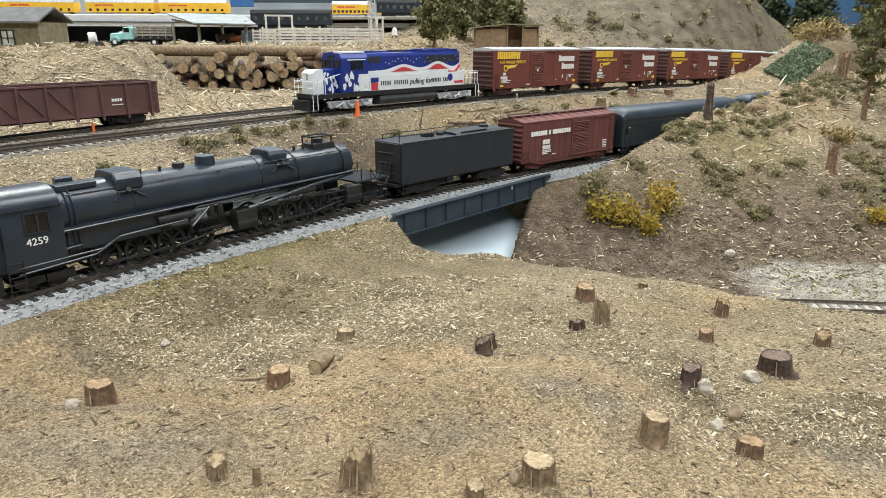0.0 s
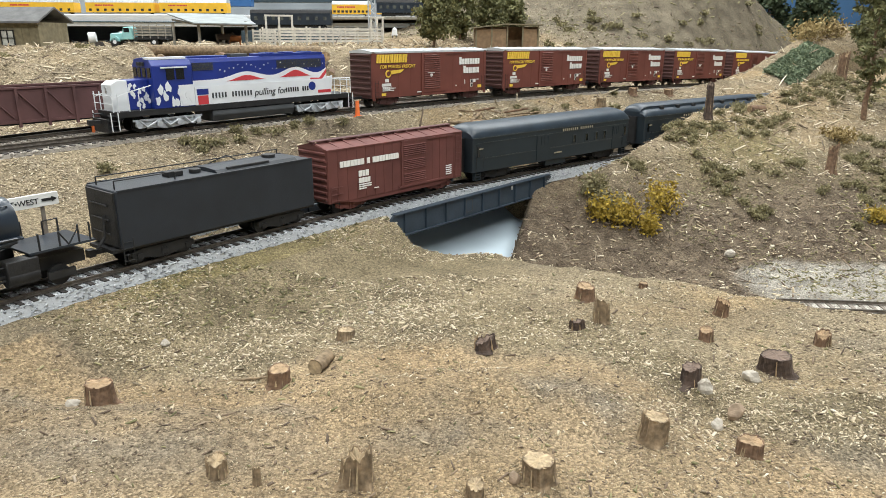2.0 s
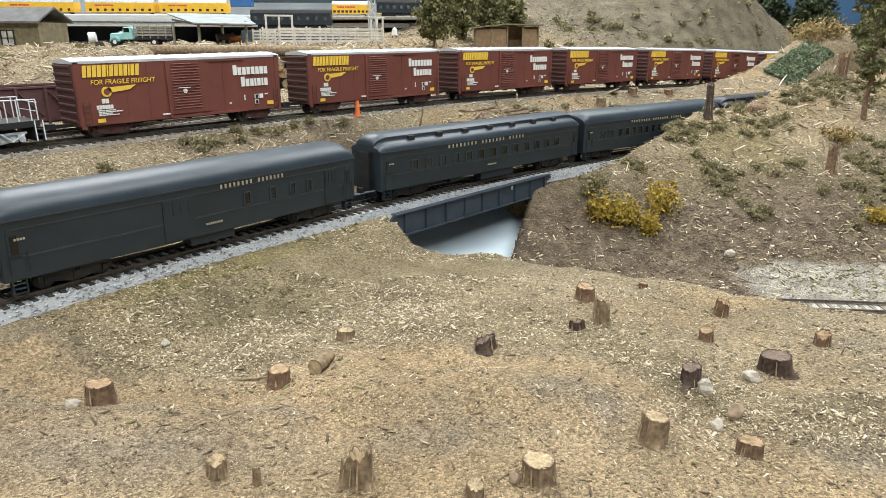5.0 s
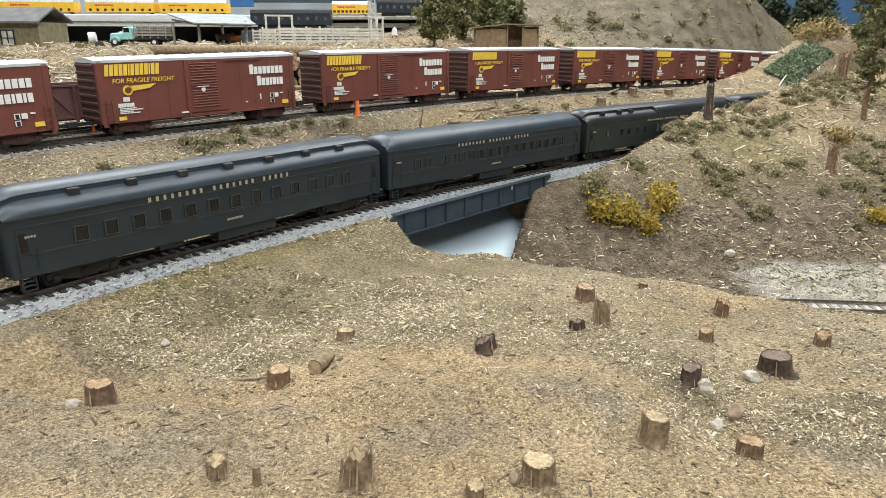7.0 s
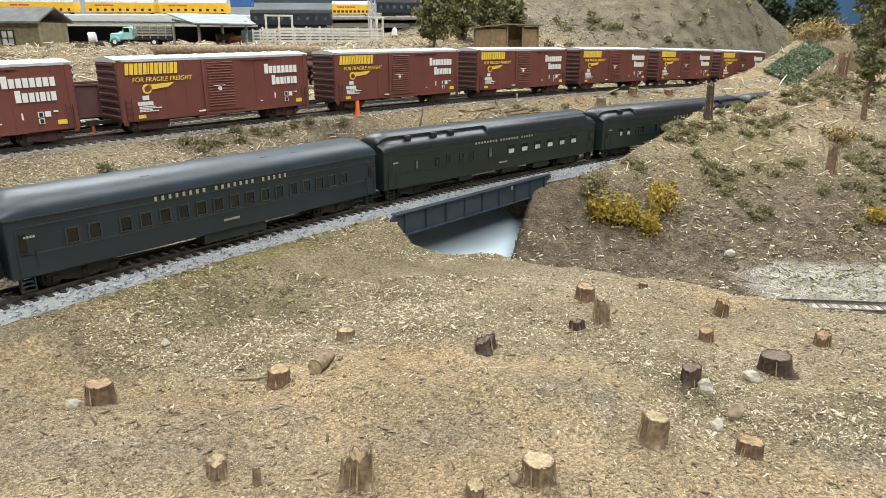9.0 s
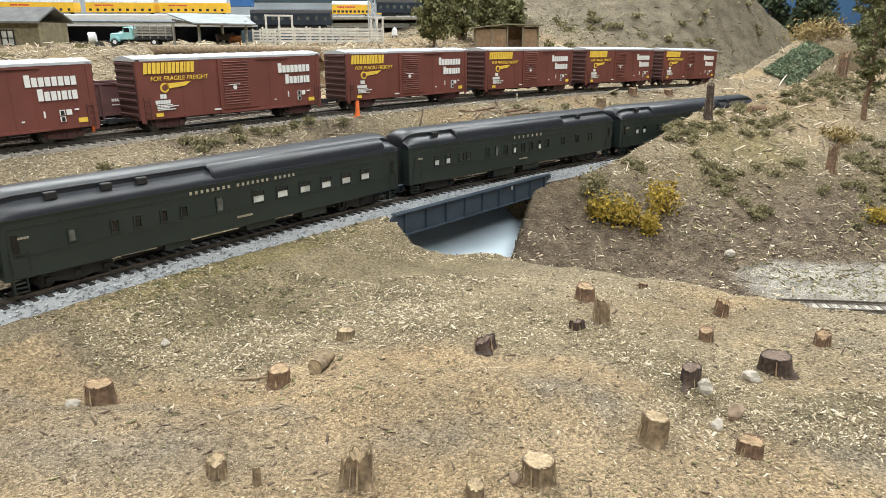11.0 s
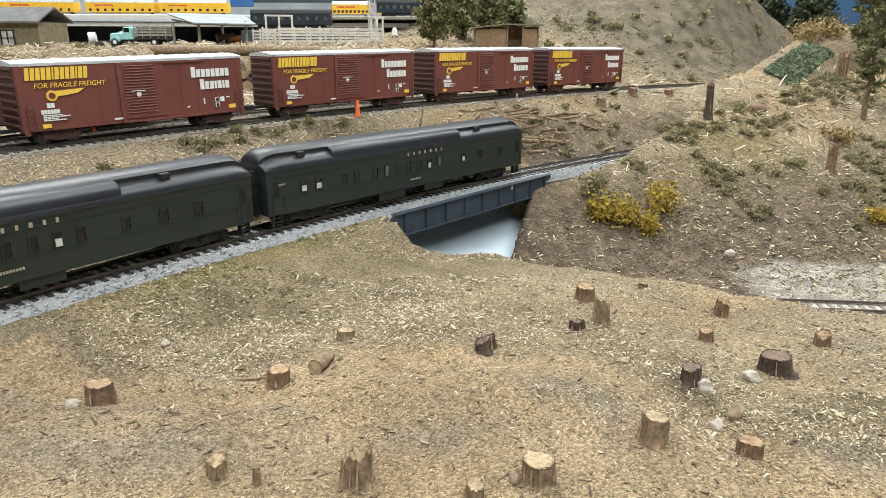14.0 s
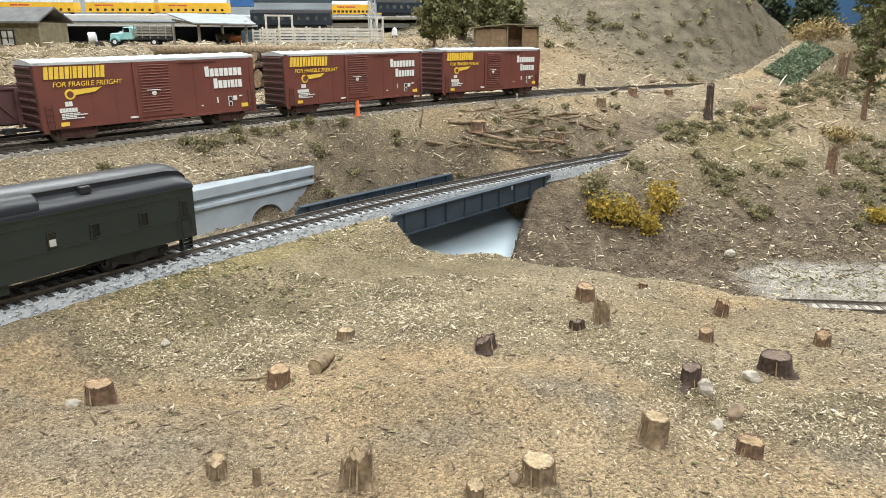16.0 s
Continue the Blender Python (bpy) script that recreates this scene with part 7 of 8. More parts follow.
def bush(w, h, leaf, seed, count=150, label="", size=0.0013):
    rng = np.random.default_rng(seed)
    top = new("bush")
    lobes = rng.uniform(-0.75, 0.75, (6, 3)) * np.array([w, w, 0]) + np.array([0, 0, h * 0.45])
    which = rng.integers(0, 6, count)
    p = rng.normal(size=(count, 3)) * np.array([w * 0.30, w * 0.30, h * 0.26]) + lobes[which]
    p[:, 2] = np.abs(p[:, 2])
    o = leaf_cloud("foliage", p, size * rng.uniform(0.6, 1.6, count), rng, LEAF[leaf])
    o.parent = top
    bm = bmesh.new()
    for k in range(6):
        rod(bm, (0, 0, -0.002), tuple(lobes[k]), 0.0005, 4, 0.0002)
    part("stems", bm, "tie", top)
    return tagged(top, label, "bush", "bushes")


small = [bush(0.0062, 0.0075, "olive", 300 + k, 260, "small dull olive bush on the bank", 0.0010) for k in range(4)]
BUSHES = ((-0.200, 0.534), (-0.190, 0.537), (-0.171, 0.571), (-0.165, 0.562), (-0.155, 0.582), (-0.142, 0.590), (-0.131, 0.615), (-0.121, 0.628), (-0.229, 0.466), (-0.178, 0.545),
          (0.239, 0.989), (-0.094, 0.653), (-0.185, 0.530), (-0.112, 0.612), (0.02, 0.70), (0.10, 0.77))
spots = [(x, y) for x, y in BUSHES]
rng_m = random.Random(14)
for _ in range(45):
    q_ = frame_at(LOWER, rng_m.uniform(0.02, 0.62), -rng_m.uniform(0.035, 0.115))[0]
    if side_of(UPPER, [q_[0]], [q_[1]])[1][0] > 0.028 and not (0.03 < side_of(LOWER, [q_[0]], [q_[1]])[0][0] < 0.26 and rng_m.random() < 0.5):
        spots.append((q_[0], q_[1]))
rng_b = random.Random(9)
cand = np.array([frame_at(LOWER, rng_b.uniform(0.36, 0.85), rng_b.uniform(0.028, 0.30))[0] for _ in range(1200)])
cz_ = terrain(cand[:, 0], cand[:, 1])[0]
for p_, z_, n_ in zip(cand, cz_, rough(cand[:, 0], cand[:, 1], 0.09, 7)):
    if abs(p_[0] / p_[1]) < 0.66 and n_ > -0.12 and z_ > -0.045 and len(spots) < 200:
        spots.append((p_[0], p_[1]))
spot_z = terrain([p[0] for p in spots], [p[1] for p in spots])[0]
for i, (x, y) in enumerate(spots):
    m = pose(x, y, spot_z[i] - 0.0005, 0, 0, rng_b.uniform(0, 360))
    if i < 4:
        small[i].matrix_world = m
    else:
        copy_thing(small[i % 4], m)
rng_k = random.Random(71)
lx, ly = np.array([(rng_k.uniform(-0.75, -0.40), rng_k.uniform(0.78, 1.0)) for _ in range(160)]).T
lz = terrain(lx, ly)[0]
brush = bush(0.012, 0.012, "olive", 360, 320, "scrubby olive brush on the sandy bank", 0.0016)
brush_spots = [(x, y, z) for x, y, z in zip(lx, ly, lz) if 0.072 < z < 0.106][:16]
for i, (x, y, z) in enumerate(brush_spots):
    m = pose(x, y, z - 0.001, 0, 0, rng_k.uniform(0, 360))
    if i == 0:
        brush.matrix_world = m
    else:
        copy_thing(brush, m)
for i, (x, y, w, h, leaf, lab) in enumerate(((0.207, 0.626, 0.019, 0.030, "yellow", "bright yellow autumn bush on the gorge slope"), (0.169, 0.610, 0.014, 0.026, "yellow", "yellow autumn bush on the gorge slope"),
                                             (0.190, 0.600, 0.011, 0.018, "yellow", "low yellow autumn bush on the gorge slope"), (0.150, 0.628, 0.012, 0.024, "yellow", "yellow autumn bush on the gorge slope"), (0.143, 0.652, 0.013, 0.028, "olive", "yellow-green bush beside the bridge"), (0.158, 0.630, 0.012, 0.020, "olive", "olive bush on the gorge slope"),
                                             (0.443, 0.784, 0.016, 0.016, "straw", "straw-coloured weeds on the knoll"), (0.407, 0.621, 0.012, 0.014, "yellow", "yellowish weeds on the slope"),
                                             (0.690, 1.370, 0.034, 0.040, "straw", "straw-coloured brush on the ridge"), (0.735, 1.400, 0.034, 0.036, "straw", "straw-coloured brush on the ridge"))):
    o = bush(w, h, leaf, 400 + i, 900 if y < 1 else 700, lab, 0.0015 if y < 1 else 0.0028)
    o.matrix_world = pose(x, y, ground_z(x, y) - 0.002, 0, 0, i * 40)


def tree(x, y, height, spread, leaf, seed, bare=0.25, conifer=False, label="", count=2600, size=0.0030, z=None, lean=0.0):
    rng = np.random.default_rng(seed)
    top = new("tree")
    z = ground_z(x, y) if z is None else z
    top.matrix_world = pose(x, y, z - 0.003, lean, -lean * 0.5, float(rng.uniform(0, 360)))
    bm = bmesh.new()
    r0 = height * 0.022
    knots_ = [(height * 0.012 * math.sin(k * 1.9 + seed), height * 0.012 * math.cos(k * 2.3 + seed), height * k / 6 * 0.96) for k in range(7)]
    for k in range(6):
        rod(bm, knots_[k], knots_[k + 1], r0 * (1 - k / 6.6), 8, r0 * (1 - (k + 1) / 6.6))
    part("trunk", bm, BARK[0], top, smooth=True)
    tips = []
    bm = bmesh.new()
    limbs = 46 if conifer else 22
    for k in range(limbs):
        f = bare + (0.97 - bare) * (k + 0.5) / limbs
        a = k * 2.4 + rng.uniform(-0.4, 0.4)
        reach = spread * ((1 - f) * 1.05 + 0.06 if conifer else math.sin(math.pi * min(0.95, 0.25 + 0.7 * (f - bare) / (1 - bare))) * rng.uniform(0.6, 1.1))
        base = Vector((0, 0, height * f))
        tip = base + Vector((math.cos(a) * reach, math.sin(a) * reach, height * (-0.03 if conifer else 0.07) * rng.uniform(0.3, 1.2)))
        rod(bm, base, tip, r0 * 0.25, 5, r0 * 0.06)
        tips.append((base, tip))
    part("limbs", bm, BARK[0], top)
    per = count // limbs
    pts = []
    for b, t in tips:
        u = rng.uniform(0.25, 1.08, per) ** 0.8
        seg_ = np.array(b)[None] + (np.array(t) - np.array(b))[None] * u[:, None]
        pts.append(seg_ + rng.normal(size=(per, 3)) * np.array([1, 1, 0.7]) * (spread * (0.10 if conifer else 0.17)))
    pts = np.concatenate(pts)
    o = leaf_cloud("crown", pts, size * rng.uniform(0.6, 1.5, len(pts)), rng, LEAF[leaf])
    o.parent = top
    return tagged(top, label, "tree", "trees")


tree(-0.016, 1.25, 0.125, 0.036, "broad", 1, 0.12, False, "olive-green model tree beside the stock pens", 5200, 0.0034)
tree(0.030, 1.38, 0.120, 0.034, "broad", 2, 0.10, False, "shaggy olive-green model tree by the hut", 4200, 0.0036)
tree(0.085, 1.42, 0.110, 0.036, "broad", 3, 0.10, False, "shaggy olive-green model tree by the hut", 4200, 0.0036)
tree(0.135, 1.50, 0.060, 0.030, "broad", 4, 0.08, False, "low olive-green model tree on the hillside", 2600, 0.0036)
tree(1.00, 2.25, 0.22, 0.075, "pine", 5, 0.10, True, "dark green conifer before the blue backdrop", 3600, 0.0075)
tree(1.12, 2.20, 0.24, 0.080, "pine", 6, 0.10, True, "dark green conifer before the blue backdrop", 3600, 0.0075)
tree(0.93, 2.32, 0.20, 0.060, "pine", 7, 0.10, True, "dark green conifer before the blue backdrop", 3000, 0.0075)
tree(1.05, 2.10, 0.20, 0.065, "pine", 21, 0.10, True, "dark green conifer before the blue backdrop", 3000, 0.0075)
tree(0.745, 1.27, 0.20, 0.030, "broad", 8, 0.30, False, "tall dark olive tree on the ridge", 4200, 0.0036, z=0.055)
tree(0.830, 1.30, 0.22, 0.045, "pine", 9, 0.20, False, "tall dark green tree on the ridge", 4200, 0.0036, z=0.05)
tree(0.508, 0.845, 0.160, 0.020, "broad", 10, 0.25, False, "slender dark tree leaning over the knoll", 2600, 0.0024, lean=5)
tree(0.590, 0.880, 0.150, 0.030, "pine", 11, 0.15, False, "dark green tree on the knoll", 4200, 0.0028)


def green_mat():
    """Felled green boughs laid over the ridge."""
    rng = np.random.default_rng(77)
    n = 5200
    su_, du_ = rng.uniform(0.93, 1.10, n), rng.uniform(0.060, 0.112, n)
    pts = np.array([frame_at(UPPER, s, d)[0] for s, d in zip(su_, du_)])
    pts[:, 2] = terrain(pts[:, 0], pts[:, 1])[0] + rng.uniform(0.001, 0.006, n)
    o = leaf_cloud("felled_boughs", pts, 0.0032 * rng.uniform(0.6, 1.6, n), rng, LEAF["green"])
    return tagged(o, "felled green boughs laid on the ridge", "foliage", kind="stuff")


green_mat()


def cone(x, y, h, z):
    top = new("traffic_cone")
    top.matrix_world = pose(x, y, z)
    m = MAT.get("cone") or MAT.setdefault("cone", shader("orange_plastic", (0.90, 0.20, 0.05), 0.5, 0, 0.1, 200, 0.0))
    bm = bmesh.new()
    rod(bm, (0, 0, 0.0006), (0, 0, h), h * 0.16, 16, h * 0.11)
    part("cone_body", bm, m, top, smooth=True)
    bm = bmesh.new()
    box(bm, -h * 0.24, h * 0.24, -h * 0.24, h * 0.24, 0, 0.0008)
    part("base_plate", bm, m, top)
    return tagged(top, "bright orange track marker cone beside the rails", "cone", "marker cones")


cone(-0.0829, 0.676, 0.0150, ground_z(-0.0829, 0.676))
cone(-0.2797, 0.556, 0.0095, ground_z(-0.2797, 0.556))
cover("hillside_tufts", 16000, 107, 0.0012, CHIP_OLIVE, lambda x, y, dk, gr, sd, og, gy, r: (gy > 0.25) & (r.random(len(x)) < 0.5 + 0.9 * patch(x, y, 0.06, 8)), 2.5, 2.0, "olive tufts on the bare hill", 1.05)
cover("hillside_stones", 22000, 108, 0.0011, CHIP_DARK, lambda x, y, dk, gr, sd, og, gy, r: (gy > 0.2) & (r.random(len(x)) < 0.5), 2.0, 2.0, "brown grit on the bare hill", 1.05)
tuft = [bush(0.011, 0.011, "olive", 350 + k, 110, "low olive tuft on the bare hillside", 0.0026) for k in range(3)]
rng_t = random.Random(31)
made_ = 0
hx, hy = np.array([(rng_t.uniform(0.12, 0.75), rng_t.uniform(1.2, 1.85)) for _ in range(900)]).T
hz, _1, _2, _3, _4, hg, *_ = terrain(hx, hy)
for x, y, z_, g_, n_ in zip(hx, hy, hz, hg, rough(hx, hy, 0.12, 17)):
    if made_ < 70 and g_ > 0.2 and n_ > 0.0:
        m = pose(x, y, z_ - 0.001, 0, 0, rng_t.uniform(0, 360))
        if made_ < 3:
            tuft[made_].matrix_world = m
        else:
            copy_thing(tuft[made_ % 3], m)
        made_ += 1
# ---- gondola on the siding ----
def gondola():
    L, hw, sill, top = 0.178, 0.0165, 0.0110, 0.0355
    car = new("gondola_car")
    for y0, y1 in ((-hw, -hw + 0.0008), (hw - 0.0008, hw)):
        bm = bmesh.new()
        box(bm, -L / 2, L / 2, y0, y1, sill, top)
        part("side_wall", bm, "gondred", car)
    for x0, x1 in ((-L / 2, -L / 2 + 0.0008), (L / 2 - 0.0008, L / 2)):
        bm = bmesh.new()
        box(bm, x0, x1, -hw + 0.0008, hw - 0.0008, sill, top)
        part("end_wall", bm, "gondred", car)
    bm = bmesh.new()
    box(bm, -L / 2 + 0.0008, L / 2 - 0.0008, -hw + 0.0008, hw - 0.0008, sill, sill + 0.0012)
    part("floor_plate", bm, "gondred", car)
    bm = bmesh.new()
    box(bm, -L / 2 - 0.0004, L / 2 + 0.0004, -hw - 0.0010, -hw + 0.0012, top - 0.0012, top + 0.0002)
    box(bm, -L / 2 - 0.0004, L / 2 + 0.0004, hw - 0.0012, hw + 0.0010, top - 0.0012, top + 0.0002)
    box(bm, -L / 2, L / 2, -hw - 0.0008, -hw, sill - 0.0010, sill + 0.0010)
    part("rim", bm, "gondred", car)
    for k in range(9):
        x = -L / 2 + L * (k + 0.35) / 8.7
        bm = bmesh.new()
        box(bm, x - 0.0009, x + 0.0009, -hw - 0.0020, -hw, sill - 0.004, top - 0.001)
        part("side_post", bm, "gondred", car)
    for k in range(3):
        x = -L / 2 + L * (k * 1 + 2.35) / 8.7 * 1.0
        bm = bmesh.new()
        pipe(bm, [(x + 0.002, -hw - 0.0006, top - 0.004), (x + 0.017, -hw - 0.0006, sill + 0.003)], 0.0006)
        part("diagonal_brace", bm, "gondred", car)
    ladder(car, L / 2 - 0.006, -hw - 0.0014, sill - 0.003, top - 0.001, 0.0062, "gondred", 6)
    bm = bmesh.new()
    strokes(bm, L / 2 - 0.040, 0.0210, 0.0022, [0.0016] * 4, -hw - 0.0004, gap=0.6)
    strokes(bm, L / 2 - 0.040, 0.0180, 0.0008, [0.0016] * 5, -hw - 0.0004, gap=0.6)
    part("lettering", bm, "white", car)
    bm = bmesh.new()
    box(bm, -L / 2 + 0.004, L / 2 - 0.004, -0.004, 0.004, 0.0075, sill)
    part("underframe", bm, "soot", car)
    for sgn in (-1, 1):
        add_truck(car, sgn * (L / 2 - 0.025), 0.0198, "soot")
        coupler(car, sgn * L / 2, 0.006)
    return tagged(car, "faded brown ribbed gondola standing on the siding", "gondola car")


g_car = gondola()
p_, t_, n_ = frame_at(UPPER, -0.172, -0.055)
g_car.matrix_world = pose(*p_, 0, 0, math.degrees(math.atan2(t_[1], t_[0])) + 2.0)

# ---- log pile ----
rng_l = random.Random(21)
PILE = pose(-0.287, 1.045, 0, 0, 0, 16)
row_z = 0.052
for layer in range(4):
    n = 17 - layer
    for k in range(n):
        if layer == 3 and k % 2:
            continue
        r = rng_l.uniform(0.0045, 0.0080)
        u = -0.175 + 0.30 * (k + 0.5 * (layer % 2) + 0.3) / n + rng_l.uniform(-0.003, 0.003)
        p = PILE @ Vector((u, rng_l.uniform(-0.018, 0.010), 0))
        kind = rng_l.choice((0, 0, 1, 1, 2))
        log = fallen_log(p.x, p.y, rng_l.uniform(0.07, 0.10), r, 106 + rng_l.uniform(-14, 14), kind, rng_l.uniform(-4, 4), 0, "cut log with pale sawn ends in the log pile", "logs of the pile")
        log.location.z = row_z + layer * 0.0118 + r
for x, y, z, ln, yaw in ((-0.352, 1.010, 0.1035, 0.125, 12), (-0.238, 1.036, 0.1030, 0.120, 10)):
    log = fallen_log(x, y, ln, 0.0078, yaw, 2, 0, 0, "long bleached log laid along the top of the pile", "logs of the pile")
    log.location.z = z
for x, y, ln, r, yaw in ((-0.185, 0.99, 0.06, 0.003, 35), (-0.160, 1.03, 0.07, 0.003, 25), (-0.25, 0.975, 0.05, 0.003, 10), (-0.30, 0.96, 0.05, 0.0026, -5), (-0.20, 0.96, 0.05, 0.0022, 50)):
    fallen_log(x, y, ln, r, yaw, 2)

# ---- sheds, pens, truck ----
PLANK = shader("grey_weathered_plank", (0.30, 0.28, 0.24), 0.9, 0, 0.3, 150, 0.4, 500)
PALE = shader("bleached_white_plank", (0.58, 0.55, 0.49), 0.9, 0, 0.2, 150, 0.4, 500)
OLIVE = shader("olive_board", (0.20, 0.17, 0.105), 0.85, 0, 0.25, 150, 0.3, 500)
TIN = shader("grey_tin_roof", (0.27, 0.29, 0.29), 0.5, 0.3, 0.2, 60, 0.2, 400)
TAR = shader("dark_tar_roof", (0.12, 0.12, 0.12), 0.85, 0, 0.25, 80, 0.3, 500)
PINEWOOD = shader("brown_shack_board", (0.23, 0.15, 0.085), 0.85, 0, 0.25, 150, 0.3, 500)


def shack():
    top = new("shack")
    top.matrix_world = pose(-0.600, 1.020, 0.1005, 0, 0, -4)
    bm = bmesh.new()
    box(bm, -0.075, 0.049, -0.028, 0.040, 0.0, 0.0400)
    part("wall", bm, OLIVE, top)
    for k in range(12):
        x = -0.070 + k * 0.0105
        bm = bmesh.new()
        box(bm, x - 0.0005, x + 0.0005, -0.0287, -0.0280, 0.001, 0.0398)
        part("batten", bm, OLIVE, top)
    bm = bmesh.new()
    prism(bm, [(-0.036, 0.0385), (-0.036, 0.0410), (0.006, 0.0610), (0.048, 0.0420), (0.048, 0.0395), (0.006, 0.0585)], -0.080, 0.055)
    part("roof", bm, TAR, top, "dark felt roof")
    bm = bmesh.new()
    for x0, x1, z0, z1 in ((-0.006, 0.014, 0.0285, 0.0300), (-0.006, 0.014, 0.0085, 0.0100), (-0.006, -0.0045, 0.0085, 0.030), (0.0125, 0.014, 0.0085, 0.030), (0.0033, 0.0047, 0.010, 0.0285), (-0.0045, 0.0125, 0.0188, 0.0198)):
        box(bm, x0, x1, -0.0298, -0.0282, z0, z1)
    w = part("window", bm, "soot", top)
    bm = bmesh.new()
    box(bm, -0.0045, 0.0125, -0.0288, -0.0281, 0.010, 0.0285)
    part("pane", bm, "pane_pale", w)
    return tagged(top, "weathered olive board shack with dark felt roof", "shack")


shack()


def open_shed():
    top = new("open_shed")
    posts = ((-0.457, 1.225), (-0.392, 1.160), (-0.322, 1.180), (-0.385, 1.26))
    for x, y in posts:
        bm = bmesh.new()
        rod(bm, (x, y, ground_z(x, y) - 0.002), (x, y, 0.146), 0.0024, 8)
        part("post", bm, PLANK, top)
    bm = bmesh.new()
    vs = [bm.verts.new(c) for c in ((-0.392, 1.135, 0.1415), (-0.300, 1.160, 0.1400), (-0.350, 1.270, 0.1570), (-0.475, 1.240, 0.1590))]
    bm.faces.new(vs)
    ret = bmesh.ops.extrude_face_region(bm, geom=bm.faces[:])
    for v in (e for e in ret["geom"] if isinstance(e, bmesh.types.BMVert)):
        v.co.z += 0.0018
    part("roof", bm, TIN, top, "grey sloping tin roof")
    bm = bmesh.new()
    pipe(bm, [(-0.457, 1.225, 0.149), (-0.392, 1.150, 0.141), (-0.310, 1.175, 0.140)], 0.0016)
    part("beam", bm, PLANK, top)
    return tagged(top, "open cattle shed with sloping grey tin roof on posts", "shed")


open_shed()


def fence_run(x0, y0, x1, y1, z0, height, n, label, rails=5):
    top = new("stock_fence")
    L = math.hypot(x1 - x0, y1 - y0)
    top.matrix_world = pose(x0, y0, z0, 0, 0, math.degrees(math.atan2(y1 - y0, x1 - x0)))
    for k in range(n + 1):
        bm = bmesh.new()
        x = L * k / n
        box(bm, x - 0.0014, x + 0.0014, -0.0014, 0.0014, -0.014, height * 1.06)
        part("post", bm, PALE, top)
    for k in range(rails):
        z = height * (k + 0.45) / rails
        bm = bmesh.new()
        box(bm, -0.001, L + 0.001, -0.0026, -0.0014, z - height * 0.062, z + height * 0.062)
        o = part("rail", bm, PALE, top)
        o.rotation_euler = (0, radians(0.5 * math.sin(k * 3.1)), 0)
    return tagged(top, label, "fence", "stock pens")


fence_run(-0.335, 1.27, -0.300, 1.285, 0.108, 0.026, 3, "bleached plank stock fence beside the shed")
fence_run(-0.292, 1.285, -0.120, 1.40, 0.112, 0.027, 8, "long bleached plank stock fence")
fence_run(-0.340, 1.36, -0.150, 1.46, 0.112, 0.026, 7, "bleached plank stock fence behind the pens")


def gate_frame(x, y, z, w, h, yaw):
    top = new("pen_gate")
    top.matrix_world = pose(x, y, z, 0, 0, yaw)
    bm = bmesh.new()
    for a in (0, w * 0.5, w):
        box(bm, a - 0.0016, a + 0.0016, -0.0016, 0.0016, -0.01, h)
    box(bm, -0.002, w + 0.002, -0.0020, 0.0020, h - 0.001, h + 0.002)
    part("gate_posts", bm, PALE, top)
    bm = bmesh.new()
    pipe(bm, [(0.001, -0.002, 0.003), (w * 0.5, -0.002, h * 0.5)], 0.0012)
    pipe(bm, [(0.001, -0.002, h * 0.5), (w * 0.5, -0.002, 0.003)], 0.0012)
    part("cross_brace", bm, PALE, top)
    return tagged(top, "tall bleached timber gate frame of the stock pens", "gate")


gate_frame(-0.318, 1.30, 0.106, 0.046, 0.052, 20)
gate_frame(-0.142, 1.42, 0.112, 0.024, 0.046, 25)


def cow(x, y, yaw, shade, label):
    z = ground_z(x, y)
    m = shader("cow_hide", shade, 0.8, 0, 0.2, 200, 0)
    top = new("cow")
    top.matrix_world = pose(x, y, z, 0, 0, yaw)
    bm = bmesh.new()
    rod(bm, (-0.011, 0, 0.0125), (0.010, 0, 0.0130), 0.0048, 12, 0.0052)
    part("body", bm, m, top, smooth=True)
    bm = bmesh.new()
    rod(bm, (0.009, 0, 0.0145), (0.015, 0, 0.0185), 0.0026, 10, 0.0020)
    rod(bm, (0.014, 0, 0.0190), (0.0195, 0, 0.0160), 0.0022, 10, 0.0013)
    part("head", bm, m, top, smooth=True)
    for a, b in ((-0.009, -0.003), (-0.009, 0.003), (0.008, -0.003), (0.008, 0.003)):
        bm = bmesh.new()
        rod(bm, (a, b, 0.011), (a, b, -0.001), 0.0014, 8, 0.0009)
        part("leg", bm, m, top)
    return tagged(top, label, "cow")


cow(-0.362, 1.185, 30, (0.05, 0.035, 0.03), "dark brown toy cow under the shed")
cow(-0.348, 1.20, 200, (0.42, 0.15, 0.05), "orange-brown toy cow under the shed")


